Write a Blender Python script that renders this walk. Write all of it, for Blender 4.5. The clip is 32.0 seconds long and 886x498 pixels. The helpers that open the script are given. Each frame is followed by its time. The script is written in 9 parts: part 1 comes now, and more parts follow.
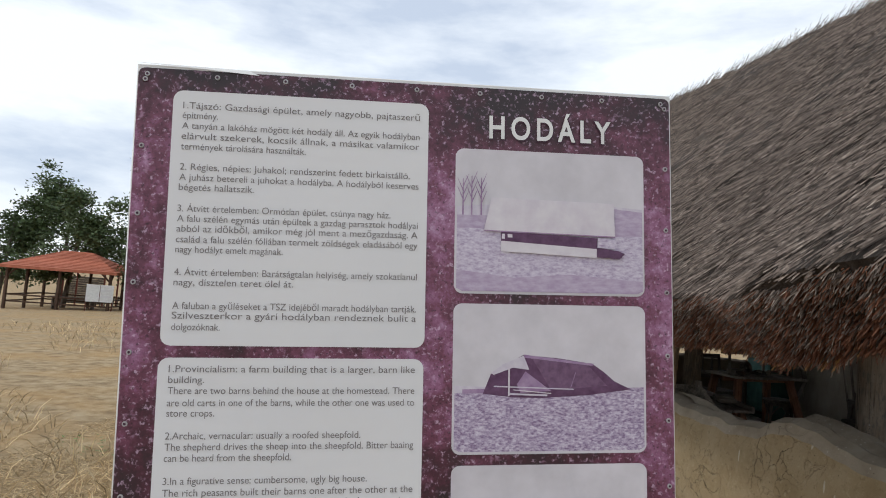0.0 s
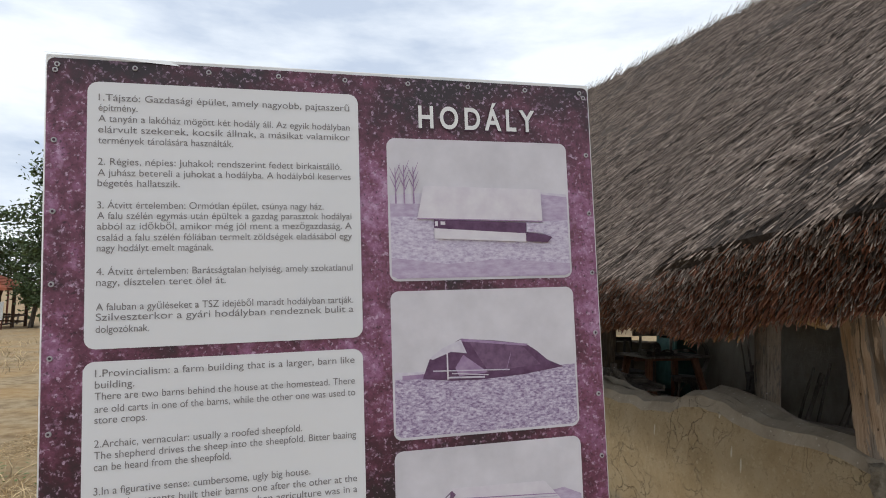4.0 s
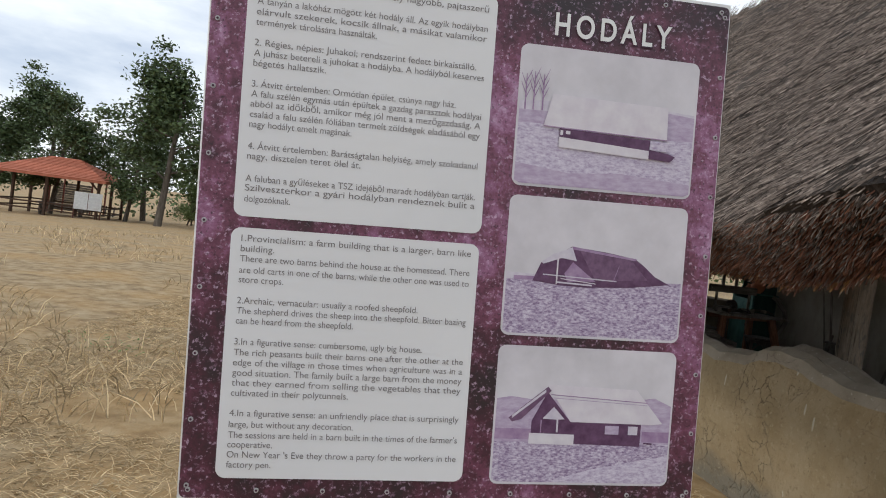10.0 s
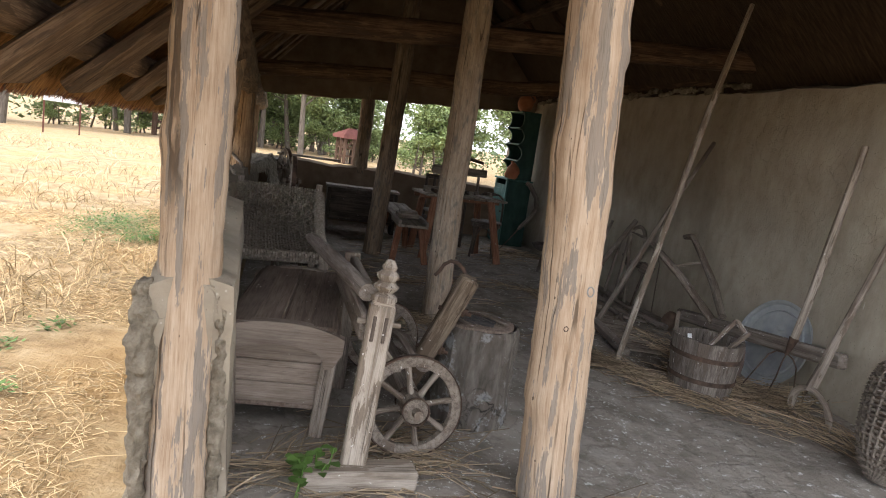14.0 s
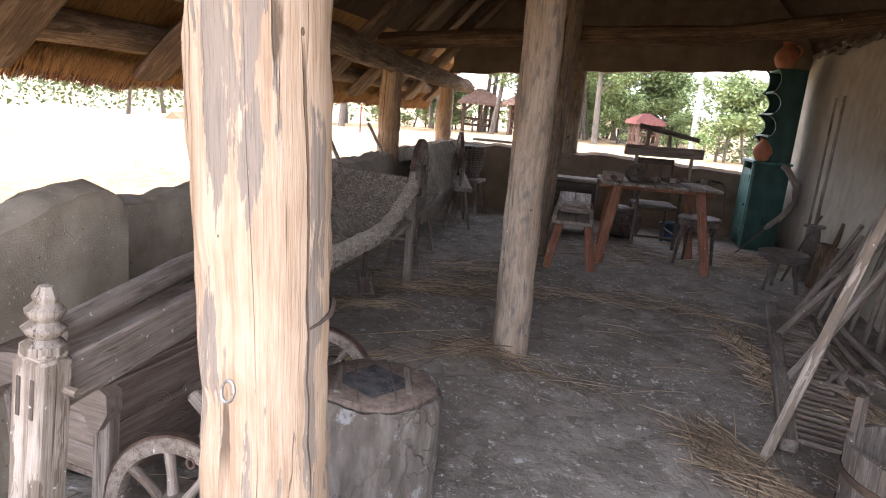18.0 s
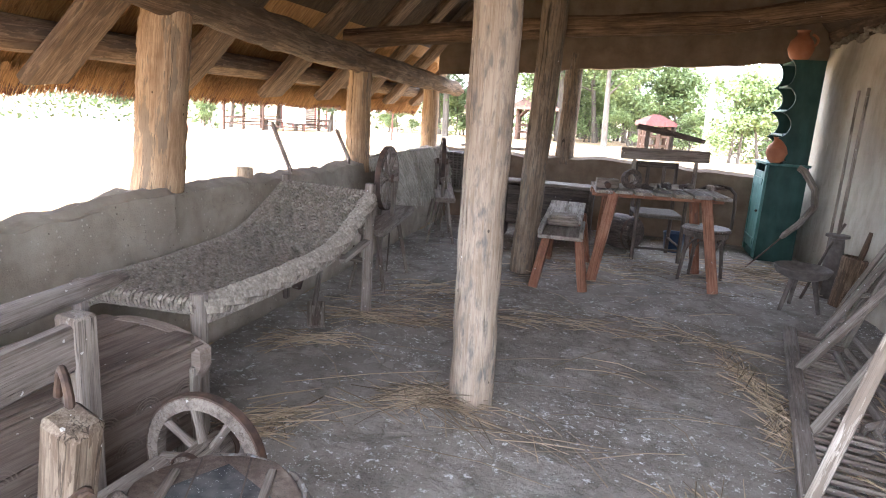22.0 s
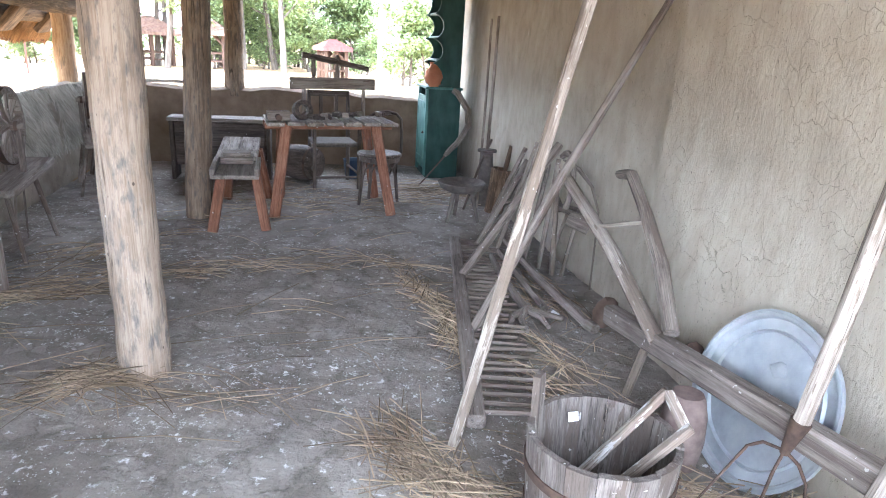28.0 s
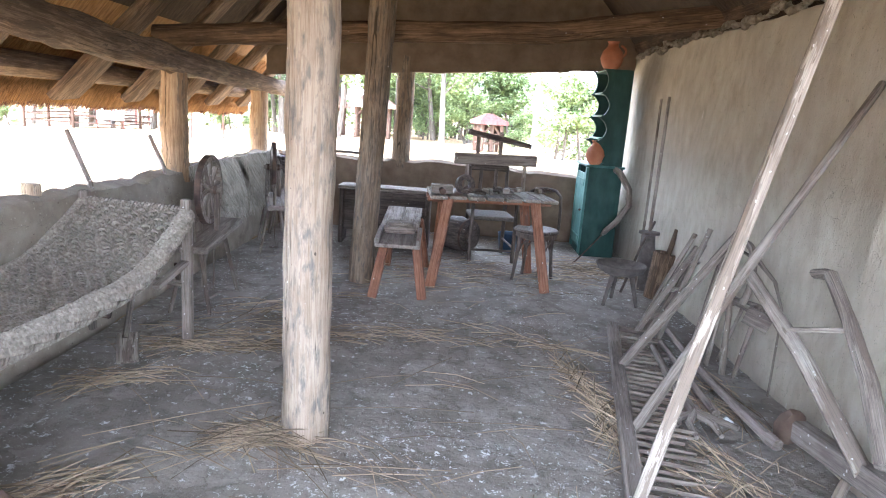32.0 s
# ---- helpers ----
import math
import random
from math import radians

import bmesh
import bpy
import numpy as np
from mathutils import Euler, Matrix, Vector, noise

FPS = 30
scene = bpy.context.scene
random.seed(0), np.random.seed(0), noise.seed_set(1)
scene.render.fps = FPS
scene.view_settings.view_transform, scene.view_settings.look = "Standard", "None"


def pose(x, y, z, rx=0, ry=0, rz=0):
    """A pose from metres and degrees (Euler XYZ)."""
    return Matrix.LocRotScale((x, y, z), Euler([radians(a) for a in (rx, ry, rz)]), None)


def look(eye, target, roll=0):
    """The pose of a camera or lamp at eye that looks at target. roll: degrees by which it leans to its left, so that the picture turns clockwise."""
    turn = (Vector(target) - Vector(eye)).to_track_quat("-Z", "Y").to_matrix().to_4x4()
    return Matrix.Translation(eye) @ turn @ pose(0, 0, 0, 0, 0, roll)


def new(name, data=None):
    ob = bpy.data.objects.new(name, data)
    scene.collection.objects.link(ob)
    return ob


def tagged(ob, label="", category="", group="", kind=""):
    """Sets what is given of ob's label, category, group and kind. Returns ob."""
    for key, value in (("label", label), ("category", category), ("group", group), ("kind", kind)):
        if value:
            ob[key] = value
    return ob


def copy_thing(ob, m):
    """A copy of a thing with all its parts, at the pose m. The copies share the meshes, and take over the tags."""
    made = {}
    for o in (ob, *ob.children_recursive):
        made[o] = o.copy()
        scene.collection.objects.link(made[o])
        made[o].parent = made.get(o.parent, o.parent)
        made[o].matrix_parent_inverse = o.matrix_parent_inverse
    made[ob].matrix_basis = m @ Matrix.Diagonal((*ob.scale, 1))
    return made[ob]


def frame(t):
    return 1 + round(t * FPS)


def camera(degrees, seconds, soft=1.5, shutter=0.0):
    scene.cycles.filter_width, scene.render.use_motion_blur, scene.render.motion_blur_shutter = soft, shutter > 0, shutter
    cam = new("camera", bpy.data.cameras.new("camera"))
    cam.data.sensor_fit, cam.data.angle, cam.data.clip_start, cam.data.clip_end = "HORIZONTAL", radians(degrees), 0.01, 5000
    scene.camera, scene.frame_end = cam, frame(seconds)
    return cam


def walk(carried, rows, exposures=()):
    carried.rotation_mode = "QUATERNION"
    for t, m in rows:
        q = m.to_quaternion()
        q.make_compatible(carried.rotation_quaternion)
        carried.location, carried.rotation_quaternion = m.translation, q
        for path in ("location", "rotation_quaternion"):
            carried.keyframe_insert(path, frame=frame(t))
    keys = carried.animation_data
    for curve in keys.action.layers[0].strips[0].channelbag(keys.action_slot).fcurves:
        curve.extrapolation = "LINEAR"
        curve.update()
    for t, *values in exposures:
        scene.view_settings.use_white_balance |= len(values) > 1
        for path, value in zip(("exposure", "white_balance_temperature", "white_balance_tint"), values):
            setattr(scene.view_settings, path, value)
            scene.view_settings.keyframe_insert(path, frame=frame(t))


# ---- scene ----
cam = camera(69.4, 32.0, soft=1.0, shutter=0.06)
METRES, EYE, TILT, LEAN, TURN = 7.0, 1.44, 4.3, -4.5, 0.0
ROWS = [
    (0.0, 0.0, 0.0, 0.0, -0.0, 0.0, -0.0),
    (0.5, -0.0062, -0.0006, -0.0001, -5.0, 1.62, 0.9),
    (1.0, -0.0081, -0.0006, -0.0008, -5.9, 0.74, 0.6),
    (1.5, -0.007, -0.0006, -0.0016, -7.96, 0.28, 0.37),
    (2.0, -0.0056, -0.0003, -0.0018, -8.59, 0.11, 0.69),
    (2.5, -0.0044, -0.0009, -0.0022, -8.54, 0.26, 1.44),
    (4.5, -0.0052, -0.002, -0.0028, -7.21, -0.64, 2.08),
    (5.0, -0.0063, -0.0019, -0.0031, -6.68, -1.17, 1.59),
    (5.5, -0.0113, -0.0047, -0.003, -4.96, -2.71, 0.13),
    (6.0, -0.0126, -0.0036, -0.0044, -3.05, -4.13, -1.27),
    (6.5, -0.0107, -0.0033, -0.0044, -2.74, -4.84, -2.34),
    (7.0, -0.0105, -0.0035, -0.0049, -2.86, -5.24, -2.83),
    (7.5, -0.0102, -0.0038, -0.005, -3.08, -5.45, -2.95),
    (8.0, -0.0097, -0.0035, -0.0052, -3.44, -5.58, -2.18),
    (8.5, -0.0105, -0.0033, -0.0057, -2.44, -5.73, -1.91),
    (9.0, -0.0096, -0.0045, -0.0066, -2.33, -5.76, -1.4),
    (9.5, -0.0147, -0.0065, -0.0081, -1.65, -5.87, -2.14),
    (10.0, -0.0191, -0.0087, -0.0115, -0.82, -6.28, -3.37),
    (10.5, -0.0048, -0.0118, -0.0178, -5.22, -6.99, -6.63),
    (11.0, 0.0389, -0.0199, -0.023, -7.71, -7.87, -8.49),
    (11.5, 0.0863, -0.0127, -0.0305, -11.91, -11.14, -6.61),
    (12.0, 0.1462, 0.0041, -0.0344, -18.83, -10.67, -7.09),
    (12.5, 0.2056, 0.0087, -0.0361, -15.37, -11.79, -6.11),
    (13.0, 0.2663, 0.0223, -0.0412, -13.84, -13.22, -5.8),
    (13.5, 0.3268, 0.0351, -0.0443, -11.2, -13.6, -5.23),
    (15.5, 0.4941, 0.0907, -0.0574, 8.64, -15.66, -0.37),
    (16.0, 0.5175, 0.1243, -0.0624, 13.06, -15.92, 0.83),
    (16.5, 0.5476, 0.1461, -0.0648, 15.37, -15.72, 1.47),
    (17.0, 0.5708, 0.172, -0.0693, 17.64, -15.68, 1.05),
    (17.5, 0.5817, 0.2119, -0.072, 19.34, -15.55, 1.12),
    (18.0, 0.595, 0.2405, -0.0733, 20.72, -15.65, 0.94),
    (18.5, 0.6089, 0.2637, -0.0744, 23.66, -15.35, 1.1),
    (19.0, 0.6087, 0.2837, -0.0761, 25.65, -14.91, 1.16),
    (19.5, 0.6089, 0.2899, -0.0771, 25.65, -14.47, 1.75),
    (20.0, 0.6104, 0.2914, -0.078, 23.49, -14.49, 2.38),
    (20.5, 0.6077, 0.2977, -0.0799, 22.53, -14.23, 3.56),
    (21.0, 0.602, 0.3209, -0.0821, 18.55, -14.51, 3.42),
    (21.5, 0.6071, 0.3317, -0.0807, 18.2, -14.56, 2.42),
    (22.0, 0.607, 0.3402, -0.0832, 21.69, -15.12, 2.17),
    (22.5, 0.6009, 0.3501, -0.0864, 21.81, -18.36, 1.86),
    (23.0, 0.5945, 0.3511, -0.0884, 26.11, -21.37, 3.09),
    (23.5, 0.5923, 0.3504, -0.0872, 31.45, -22.14, 4.33),
    (24.0, 0.5929, 0.3497, -0.0853, 34.33, -22.33, 4.45),
    (24.5, 0.601, 0.35, -0.0802, 30.56, -20.33, 3.14),
    (25.0, 0.6077, 0.3486, -0.078, 26.1, -18.83, 3.19),
    (25.5, 0.6202, 0.3431, -0.0774, 17.31, -18.87, 3.89),
    (26.0, 0.632, 0.3381, -0.0775, 8.11, -19.41, 2.91),
    (26.5, 0.6392, 0.3364, -0.0786, 2.4, -20.19, 2.18),
    (28.5, 0.6231, 0.3612, -0.0819, -7.07, -23.34, 1.31),
    (29.0, 0.6231, 0.3657, -0.0859, -8.27, -24.84, 1.91),
    (29.5, 0.6228, 0.3672, -0.0873, -7.8, -25.94, 2.31),
    (30.0, 0.6203, 0.3662, -0.0859, -6.2, -26.63, 1.99),
    (30.5, 0.6156, 0.3659, -0.0847, -0.77, -25.88, 2.93),
    (31.0, 0.6139, 0.3661, -0.0825, 3.55, -23.81, 2.61),
    (31.5, 0.6118, 0.3661, -0.0789, 6.33, -20.11, 1.86),
    (32.0, 0.6105, 0.365, -0.0746, 7.77, -15.8, 0.92),
]
EXPOSURES = [(0.0, 0.08, 6300, 8), (10.0, 0.08, 6300, 8), (11.0, -0.1, 6400, 9), (11.6, -0.1, 6500, 9), (12.0, 0.16, 6600, 10), (13.0, 1.66, 6750, 14), (13.8, 1.85, 6600, 12), (15.5, 2.33, 6200, 15),
             (17.0, 2.65, 6250, 18), (20.0, 3.44, 5950, 20), (22.0, 4.03, 5850, 15), (23.0, 4.42, 5700, 12), (23.8, 4.45, 5600, 12), (25.0, 4.3, 5500, 12), (26.0, 4.35, 5450, 12),
             (29.0, 4.4, 5600, 12), (30.0, 4.4, 5600, 12), (31.0, 4.5, 5450, 12), (32.0, 4.55, 5450, 12)]
walk(cam, [(t, pose(0, 0, EYE, TILT, LEAN, TURN) @ pose(METRES * x, METRES * y, METRES * z, 90 + pitch, roll, yaw)) for t, x, y, z, yaw, pitch, roll in ROWS], EXPOSURES)

# ---- world and sun ----
SUN_EL, SUN_AZ = 48.0, 250.0  # degrees; azimuth clockwise from +y
world = bpy.data.worlds.new("world")
scene.world = world
world.use_nodes = True
wn, wl = world.node_tree.nodes, world.node_tree.links
wn.clear()
w_out = wn.new("ShaderNodeOutputWorld")
w_bg = wn.new("ShaderNodeBackground")
w_sky = wn.new("ShaderNodeTexSky")
w_sky.sky_type = "NISHITA"
w_sky.sun_disc = False
w_sky.sun_elevation = radians(SUN_EL)
w_sky.sun_rotation = radians(SUN_AZ)
w_tc = wn.new("ShaderNodeTexCoord")
w_map = wn.new("ShaderNodeMapping")
w_map.inputs["Scale"].default_value = (1.0, 1.0, 3.2)
w_noise = wn.new("ShaderNodeTexNoise")
w_noise.inputs["Scale"].default_value = 2.6
w_noise.inputs["Detail"].default_value = 7
w_noise.inputs["Roughness"].default_value = 0.55
w_ramp = wn.new("ShaderNodeValToRGB")
w_ramp.color_ramp.elements[0].position = 0.36
w_ramp.color_ramp.elements[0].color = (6.2, 6.9, 8.2, 1)
w_ramp.color_ramp.elements[1].position = 0.56
w_ramp.color_ramp.elements[1].color = (10.5, 10.8, 11.2, 1)
w_mix = wn.new("ShaderNodeMix")
w_mix.data_type = "RGBA"
w_mix.inputs["Factor"].default_value = 0.9
wl.new(w_tc.outputs["Generated"], w_map.inputs["Vector"])
wl.new(w_map.outputs["Vector"], w_noise.inputs["Vector"])
wl.new(w_noise.outputs["Fac"], w_ramp.inputs["Fac"])
wl.new(w_sky.outputs["Color"], w_mix.inputs["A"])
wl.new(w_ramp.outputs["Color"], w_mix.inputs["B"])
wl.new(w_mix.outputs["Result"], w_bg.inputs["Color"])
wl.new(w_bg.outputs["Background"], w_out.inputs["Surface"])
w_bg.inputs["Strength"].default_value = 0.1

sun_data = bpy.data.lights.new("sun", "SUN")
sun_data.energy = 1.3
sun_data.angle = radians(12)
sun_data.color = (1.0, 0.94, 0.84)
sun = new("sun", sun_data)
_az, _el = radians(SUN_AZ), radians(SUN_EL)
_dir = Vector((math.sin(_az) * math.cos(_el), math.cos(_az) * math.cos(_el), math.sin(_el)))
sun.matrix_world = look(_dir * 40, (0, 0, 0))


# ---- materials ----
def ramp_of(nodes, stops):
    node = nodes.new("ShaderNodeValToRGB")
    els = node.color_ramp.elements
    while len(els) < len(stops):
        els.new(0.5)
    for el, (p, c) in zip(els, stops):
        el.position, el.color = p, (*c, 1)
    return node


def surface(name, stops, scale=(1, 1, 1), freq=6.0, detail=8.0, rough=0.9, bump=0.3, bump_freq=None, bump_scale=None,
            stain=None, stain_freq=1.2, stain_amount=0.5, metallic=0.0, vary=0.0, distance=0.01, distort=0.0, spec=0.3, island=False, wave=None):
    """A procedural surface: a colour ramp over stretched noise, large stains over it and a fine relief."""
    m = bpy.data.materials.new(name)
    m.use_nodes = True
    nt = m.node_tree
    n, l = nt.nodes, nt.links
    bsdf = n["Principled BSDF"]
    bsdf.inputs["Roughness"].default_value = rough
    bsdf.inputs["Metallic"].default_value = metallic
    bsdf.inputs["Specular IOR Level"].default_value = spec
    tc = n.new("ShaderNodeTexCoord")
    mp = n.new("ShaderNodeMapping")
    mp.inputs["Scale"].default_value = scale
    l.new(tc.outputs["Object"], mp.inputs["Vector"])
    noise_a = n.new("ShaderNodeTexNoise")
    noise_a.inputs["Scale"].default_value = freq
    noise_a.inputs["Detail"].default_value = detail
    noise_a.inputs["Roughness"].default_value = 0.6
    noise_a.inputs["Distortion"].default_value = distort
    l.new(mp.outputs["Vector"], noise_a.inputs["Vector"])
    cr = ramp_of(n, stops)
    l.new(noise_a.outputs["Fac"], cr.inputs["Fac"])
    colour = cr.outputs["Color"]
    if stain:
        nb = n.new("ShaderNodeTexNoise")
        nb.inputs["Scale"].default_value = stain_freq
        nb.inputs["Detail"].default_value = 6
        l.new(tc.outputs["Object"], nb.inputs["Vector"])
        fr = n.new("ShaderNodeMapRange")
        fr.inputs["From Min"].default_value, fr.inputs["From Max"].default_value = 0.42, 0.68
        fr.inputs["To Max"].default_value = stain_amount
        l.new(nb.outputs["Fac"], fr.inputs["Value"])
        mx = n.new("ShaderNodeMix")
        mx.data_type = "RGBA"
        l.new(fr.outputs["Result"], mx.inputs["Factor"])
        l.new(colour, mx.inputs["A"])
        mx.inputs["B"].default_value = (*stain, 1)
        colour = mx.outputs["Result"]
    if vary:
        src = n.new("ShaderNodeNewGeometry").outputs["Random Per Island"] if island else n.new("ShaderNodeObjectInfo").outputs["Random"]
        mr = n.new("ShaderNodeMapRange")
        mr.inputs["To Min"].default_value, mr.inputs["To Max"].default_value = 1 - vary, 1 + vary
        l.new(src, mr.inputs["Value"])
        hs = n.new("ShaderNodeHueSaturation")
        l.new(mr.outputs["Result"], hs.inputs["Value"])
        l.new(colour, hs.inputs["Color"])
        colour = hs.outputs["Color"]
    l.new(colour, bsdf.inputs["Base Color"])
    if bump:
        mp2 = n.new("ShaderNodeMapping")
        mp2.inputs["Scale"].default_value = bump_scale or scale
        l.new(tc.outputs["Object"], mp2.inputs["Vector"])
        nz = n.new("ShaderNodeTexNoise")
        nz.inputs["Scale"].default_value = bump_freq or freq * 2
        nz.inputs["Detail"].default_value = 8
        nz.inputs["Roughness"].default_value = 0.65
        l.new(mp2.outputs["Vector"], nz.inputs["Vector"])
        bp = n.new("ShaderNodeBump")
        bp.inputs["Strength"].default_value = bump
        bp.inputs["Distance"].default_value = distance
        l.new(nz.outputs["Fac"], bp.inputs["Height"])
        l.new(bp.outputs["Normal"], bsdf.inputs["Normal"])
    return m


def cracked(m, freq=4.0, width=0.012, dark=(0.09, 0.075, 0.055), amount=0.7):
    """Adds a net of thin cracks to a surface made by surface()."""
    nt = m.node_tree
    n, l = nt.nodes, nt.links
    bsdf = n["Principled BSDF"]
    tc = n.new("ShaderNodeTexCoord")
    warp = n.new("ShaderNodeTexNoise")
    warp.inputs["Scale"].default_value = 5
    warp.inputs["Detail"].default_value = 5
    l.new(tc.outputs["Object"], warp.inputs["Vector"])
    add = n.new("ShaderNodeVectorMath")
    add.operation = "MULTIPLY_ADD"
    add.inputs[1].default_value = (0.35, 0.35, 0.35)
    l.new(warp.outputs["Color"], add.inputs[0])
    l.new(tc.outputs["Object"], add.inputs[2])
    vo = n.new("ShaderNodeTexVoronoi")
    vo.feature = "DISTANCE_TO_EDGE"
    vo.inputs["Scale"].default_value = freq
    l.new(add.outputs["Vector"], vo.inputs["Vector"])
    gate = n.new("ShaderNodeTexNoise")
    gate.inputs["Scale"].default_value = 1.7
    l.new(tc.outputs["Object"], gate.inputs["Vector"])
    g2 = n.new("ShaderNodeMapRange")
    g2.inputs["From Min"].default_value, g2.inputs["From Max"].default_value = 0.45, 0.6
    g2.inputs["To Max"].default_value = amount
    l.new(gate.outputs["Fac"], g2.inputs["Value"])
    mr = n.new("ShaderNodeMapRange")
    mr.inputs["From Max"].default_value = width * freq
    mr.inputs["To Min"].default_value, mr.inputs["To Max"].default_value = 1, 0
    l.new(vo.outputs["Distance"], mr.inputs["Value"])
    mu = n.new("ShaderNodeMath")
    mu.operation = "MULTIPLY"
    l.new(mr.outputs["Result"], mu.inputs[0])
    l.new(g2.outputs["Result"], mu.inputs[1])
    old = bsdf.inputs["Base Color"].links[0].from_socket
    mx = n.new("ShaderNodeMix")
    mx.data_type = "RGBA"
    l.new(mu.outputs["Value"], mx.inputs["Factor"])
    l.new(old, mx.inputs["A"])
    mx.inputs["B"].default_value = (*dark, 1)
    l.new(mx.outputs["Result"], bsdf.inputs["Base Color"])
    if bsdf.inputs["Normal"].links:
        bump = bsdf.inputs["Normal"].links[0].from_node
        dent = n.new("ShaderNodeBump")
        dent.invert = True
        dent.inputs["Strength"].default_value = 0.8
        dent.inputs["Distance"].default_value = 0.012
        l.new(mu.outputs["Value"], dent.inputs["Height"])
        l.new(bump.outputs["Normal"], dent.inputs["Normal"])
        l.new(dent.outputs["Normal"], bsdf.inputs["Normal"])
    return m


def mixed_over(m, mask, colour):
    """Lays a plain colour over a surface where the mask is 1."""
    nt = m.node_tree
    bsdf = nt.nodes["Principled BSDF"]
    mx = nt.nodes.new("ShaderNodeMix")
    mx.data_type = "RGBA"
    nt.links.new(mask, mx.inputs["Factor"])
    nt.links.new(bsdf.inputs["Base Color"].links[0].from_socket, mx.inputs["A"])
    mx.inputs["B"].default_value = (*colour, 1)
    nt.links.new(mx.outputs["Result"], bsdf.inputs["Base Color"])
    return m


def math_node(m, op, a, b):
    nd = m.node_tree.nodes.new("ShaderNodeMath")
    nd.operation = op
    for i, q in enumerate((a, b)):
        if isinstance(q, (int, float)):
            nd.inputs[i].default_value = q
        else:
            m.node_tree.links.new(q, nd.inputs[i])
    return nd.outputs["Value"]


def ramp_node(m, value, lo, hi):
    nd = m.node_tree.nodes.new("ShaderNodeMapRange")
    nd.inputs["From Min"].default_value, nd.inputs["From Max"].default_value = lo, hi
    m.node_tree.links.new(value, nd.inputs["Value"])
    return nd.outputs["Result"]


def dripped(m, colour, scale=(16, 16, 2.6), size=0.11, share=0.72):
    """Scatters short upright run marks over a surface."""
    n, l = m.node_tree.nodes, m.node_tree.links
    tc = n.new("ShaderNodeTexCoord")
    mp = n.new("ShaderNodeMapping")
    mp.inputs["Scale"].default_value = scale
    l.new(tc.outputs["Object"], mp.inputs["Vector"])
    vo = n.new("ShaderNodeTexVoronoi")
    vo.inputs["Scale"].default_value = 1.0
    l.new(mp.outputs["Vector"], vo.inputs["Vector"])
    sep = n.new("ShaderNodeSeparateColor")
    l.new(vo.outputs["Color"], sep.inputs["Color"])
    dot = math_node(m, "LESS_THAN", vo.outputs["Distance"], size)
    pick = math_node(m, "GREATER_THAN", sep.outputs["Red"], share)
    return mixed_over(m, math_node(m, "MULTIPLY", math_node(m, "MULTIPLY", dot, pick), 0.75), colour)


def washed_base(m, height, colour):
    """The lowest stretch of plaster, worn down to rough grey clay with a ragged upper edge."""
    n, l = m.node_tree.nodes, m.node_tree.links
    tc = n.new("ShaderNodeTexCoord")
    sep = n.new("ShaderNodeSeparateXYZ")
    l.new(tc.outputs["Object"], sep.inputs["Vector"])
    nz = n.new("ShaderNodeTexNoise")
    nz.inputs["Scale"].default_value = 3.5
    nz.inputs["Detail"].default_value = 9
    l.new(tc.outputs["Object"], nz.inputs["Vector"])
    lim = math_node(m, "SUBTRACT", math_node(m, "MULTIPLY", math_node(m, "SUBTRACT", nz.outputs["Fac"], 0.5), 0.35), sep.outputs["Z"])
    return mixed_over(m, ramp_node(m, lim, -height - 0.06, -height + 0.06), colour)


def plain(name, colour, rough=0.6, metallic=0.0, spec=0.3):
    return surface(name, [(0.3, [c * 0.86 for c in colour]), (0.7, [min(1, c * 1.1) for c in colour])], freq=9, rough=rough,
                   metallic=metallic, bump=0.08, spec=spec)


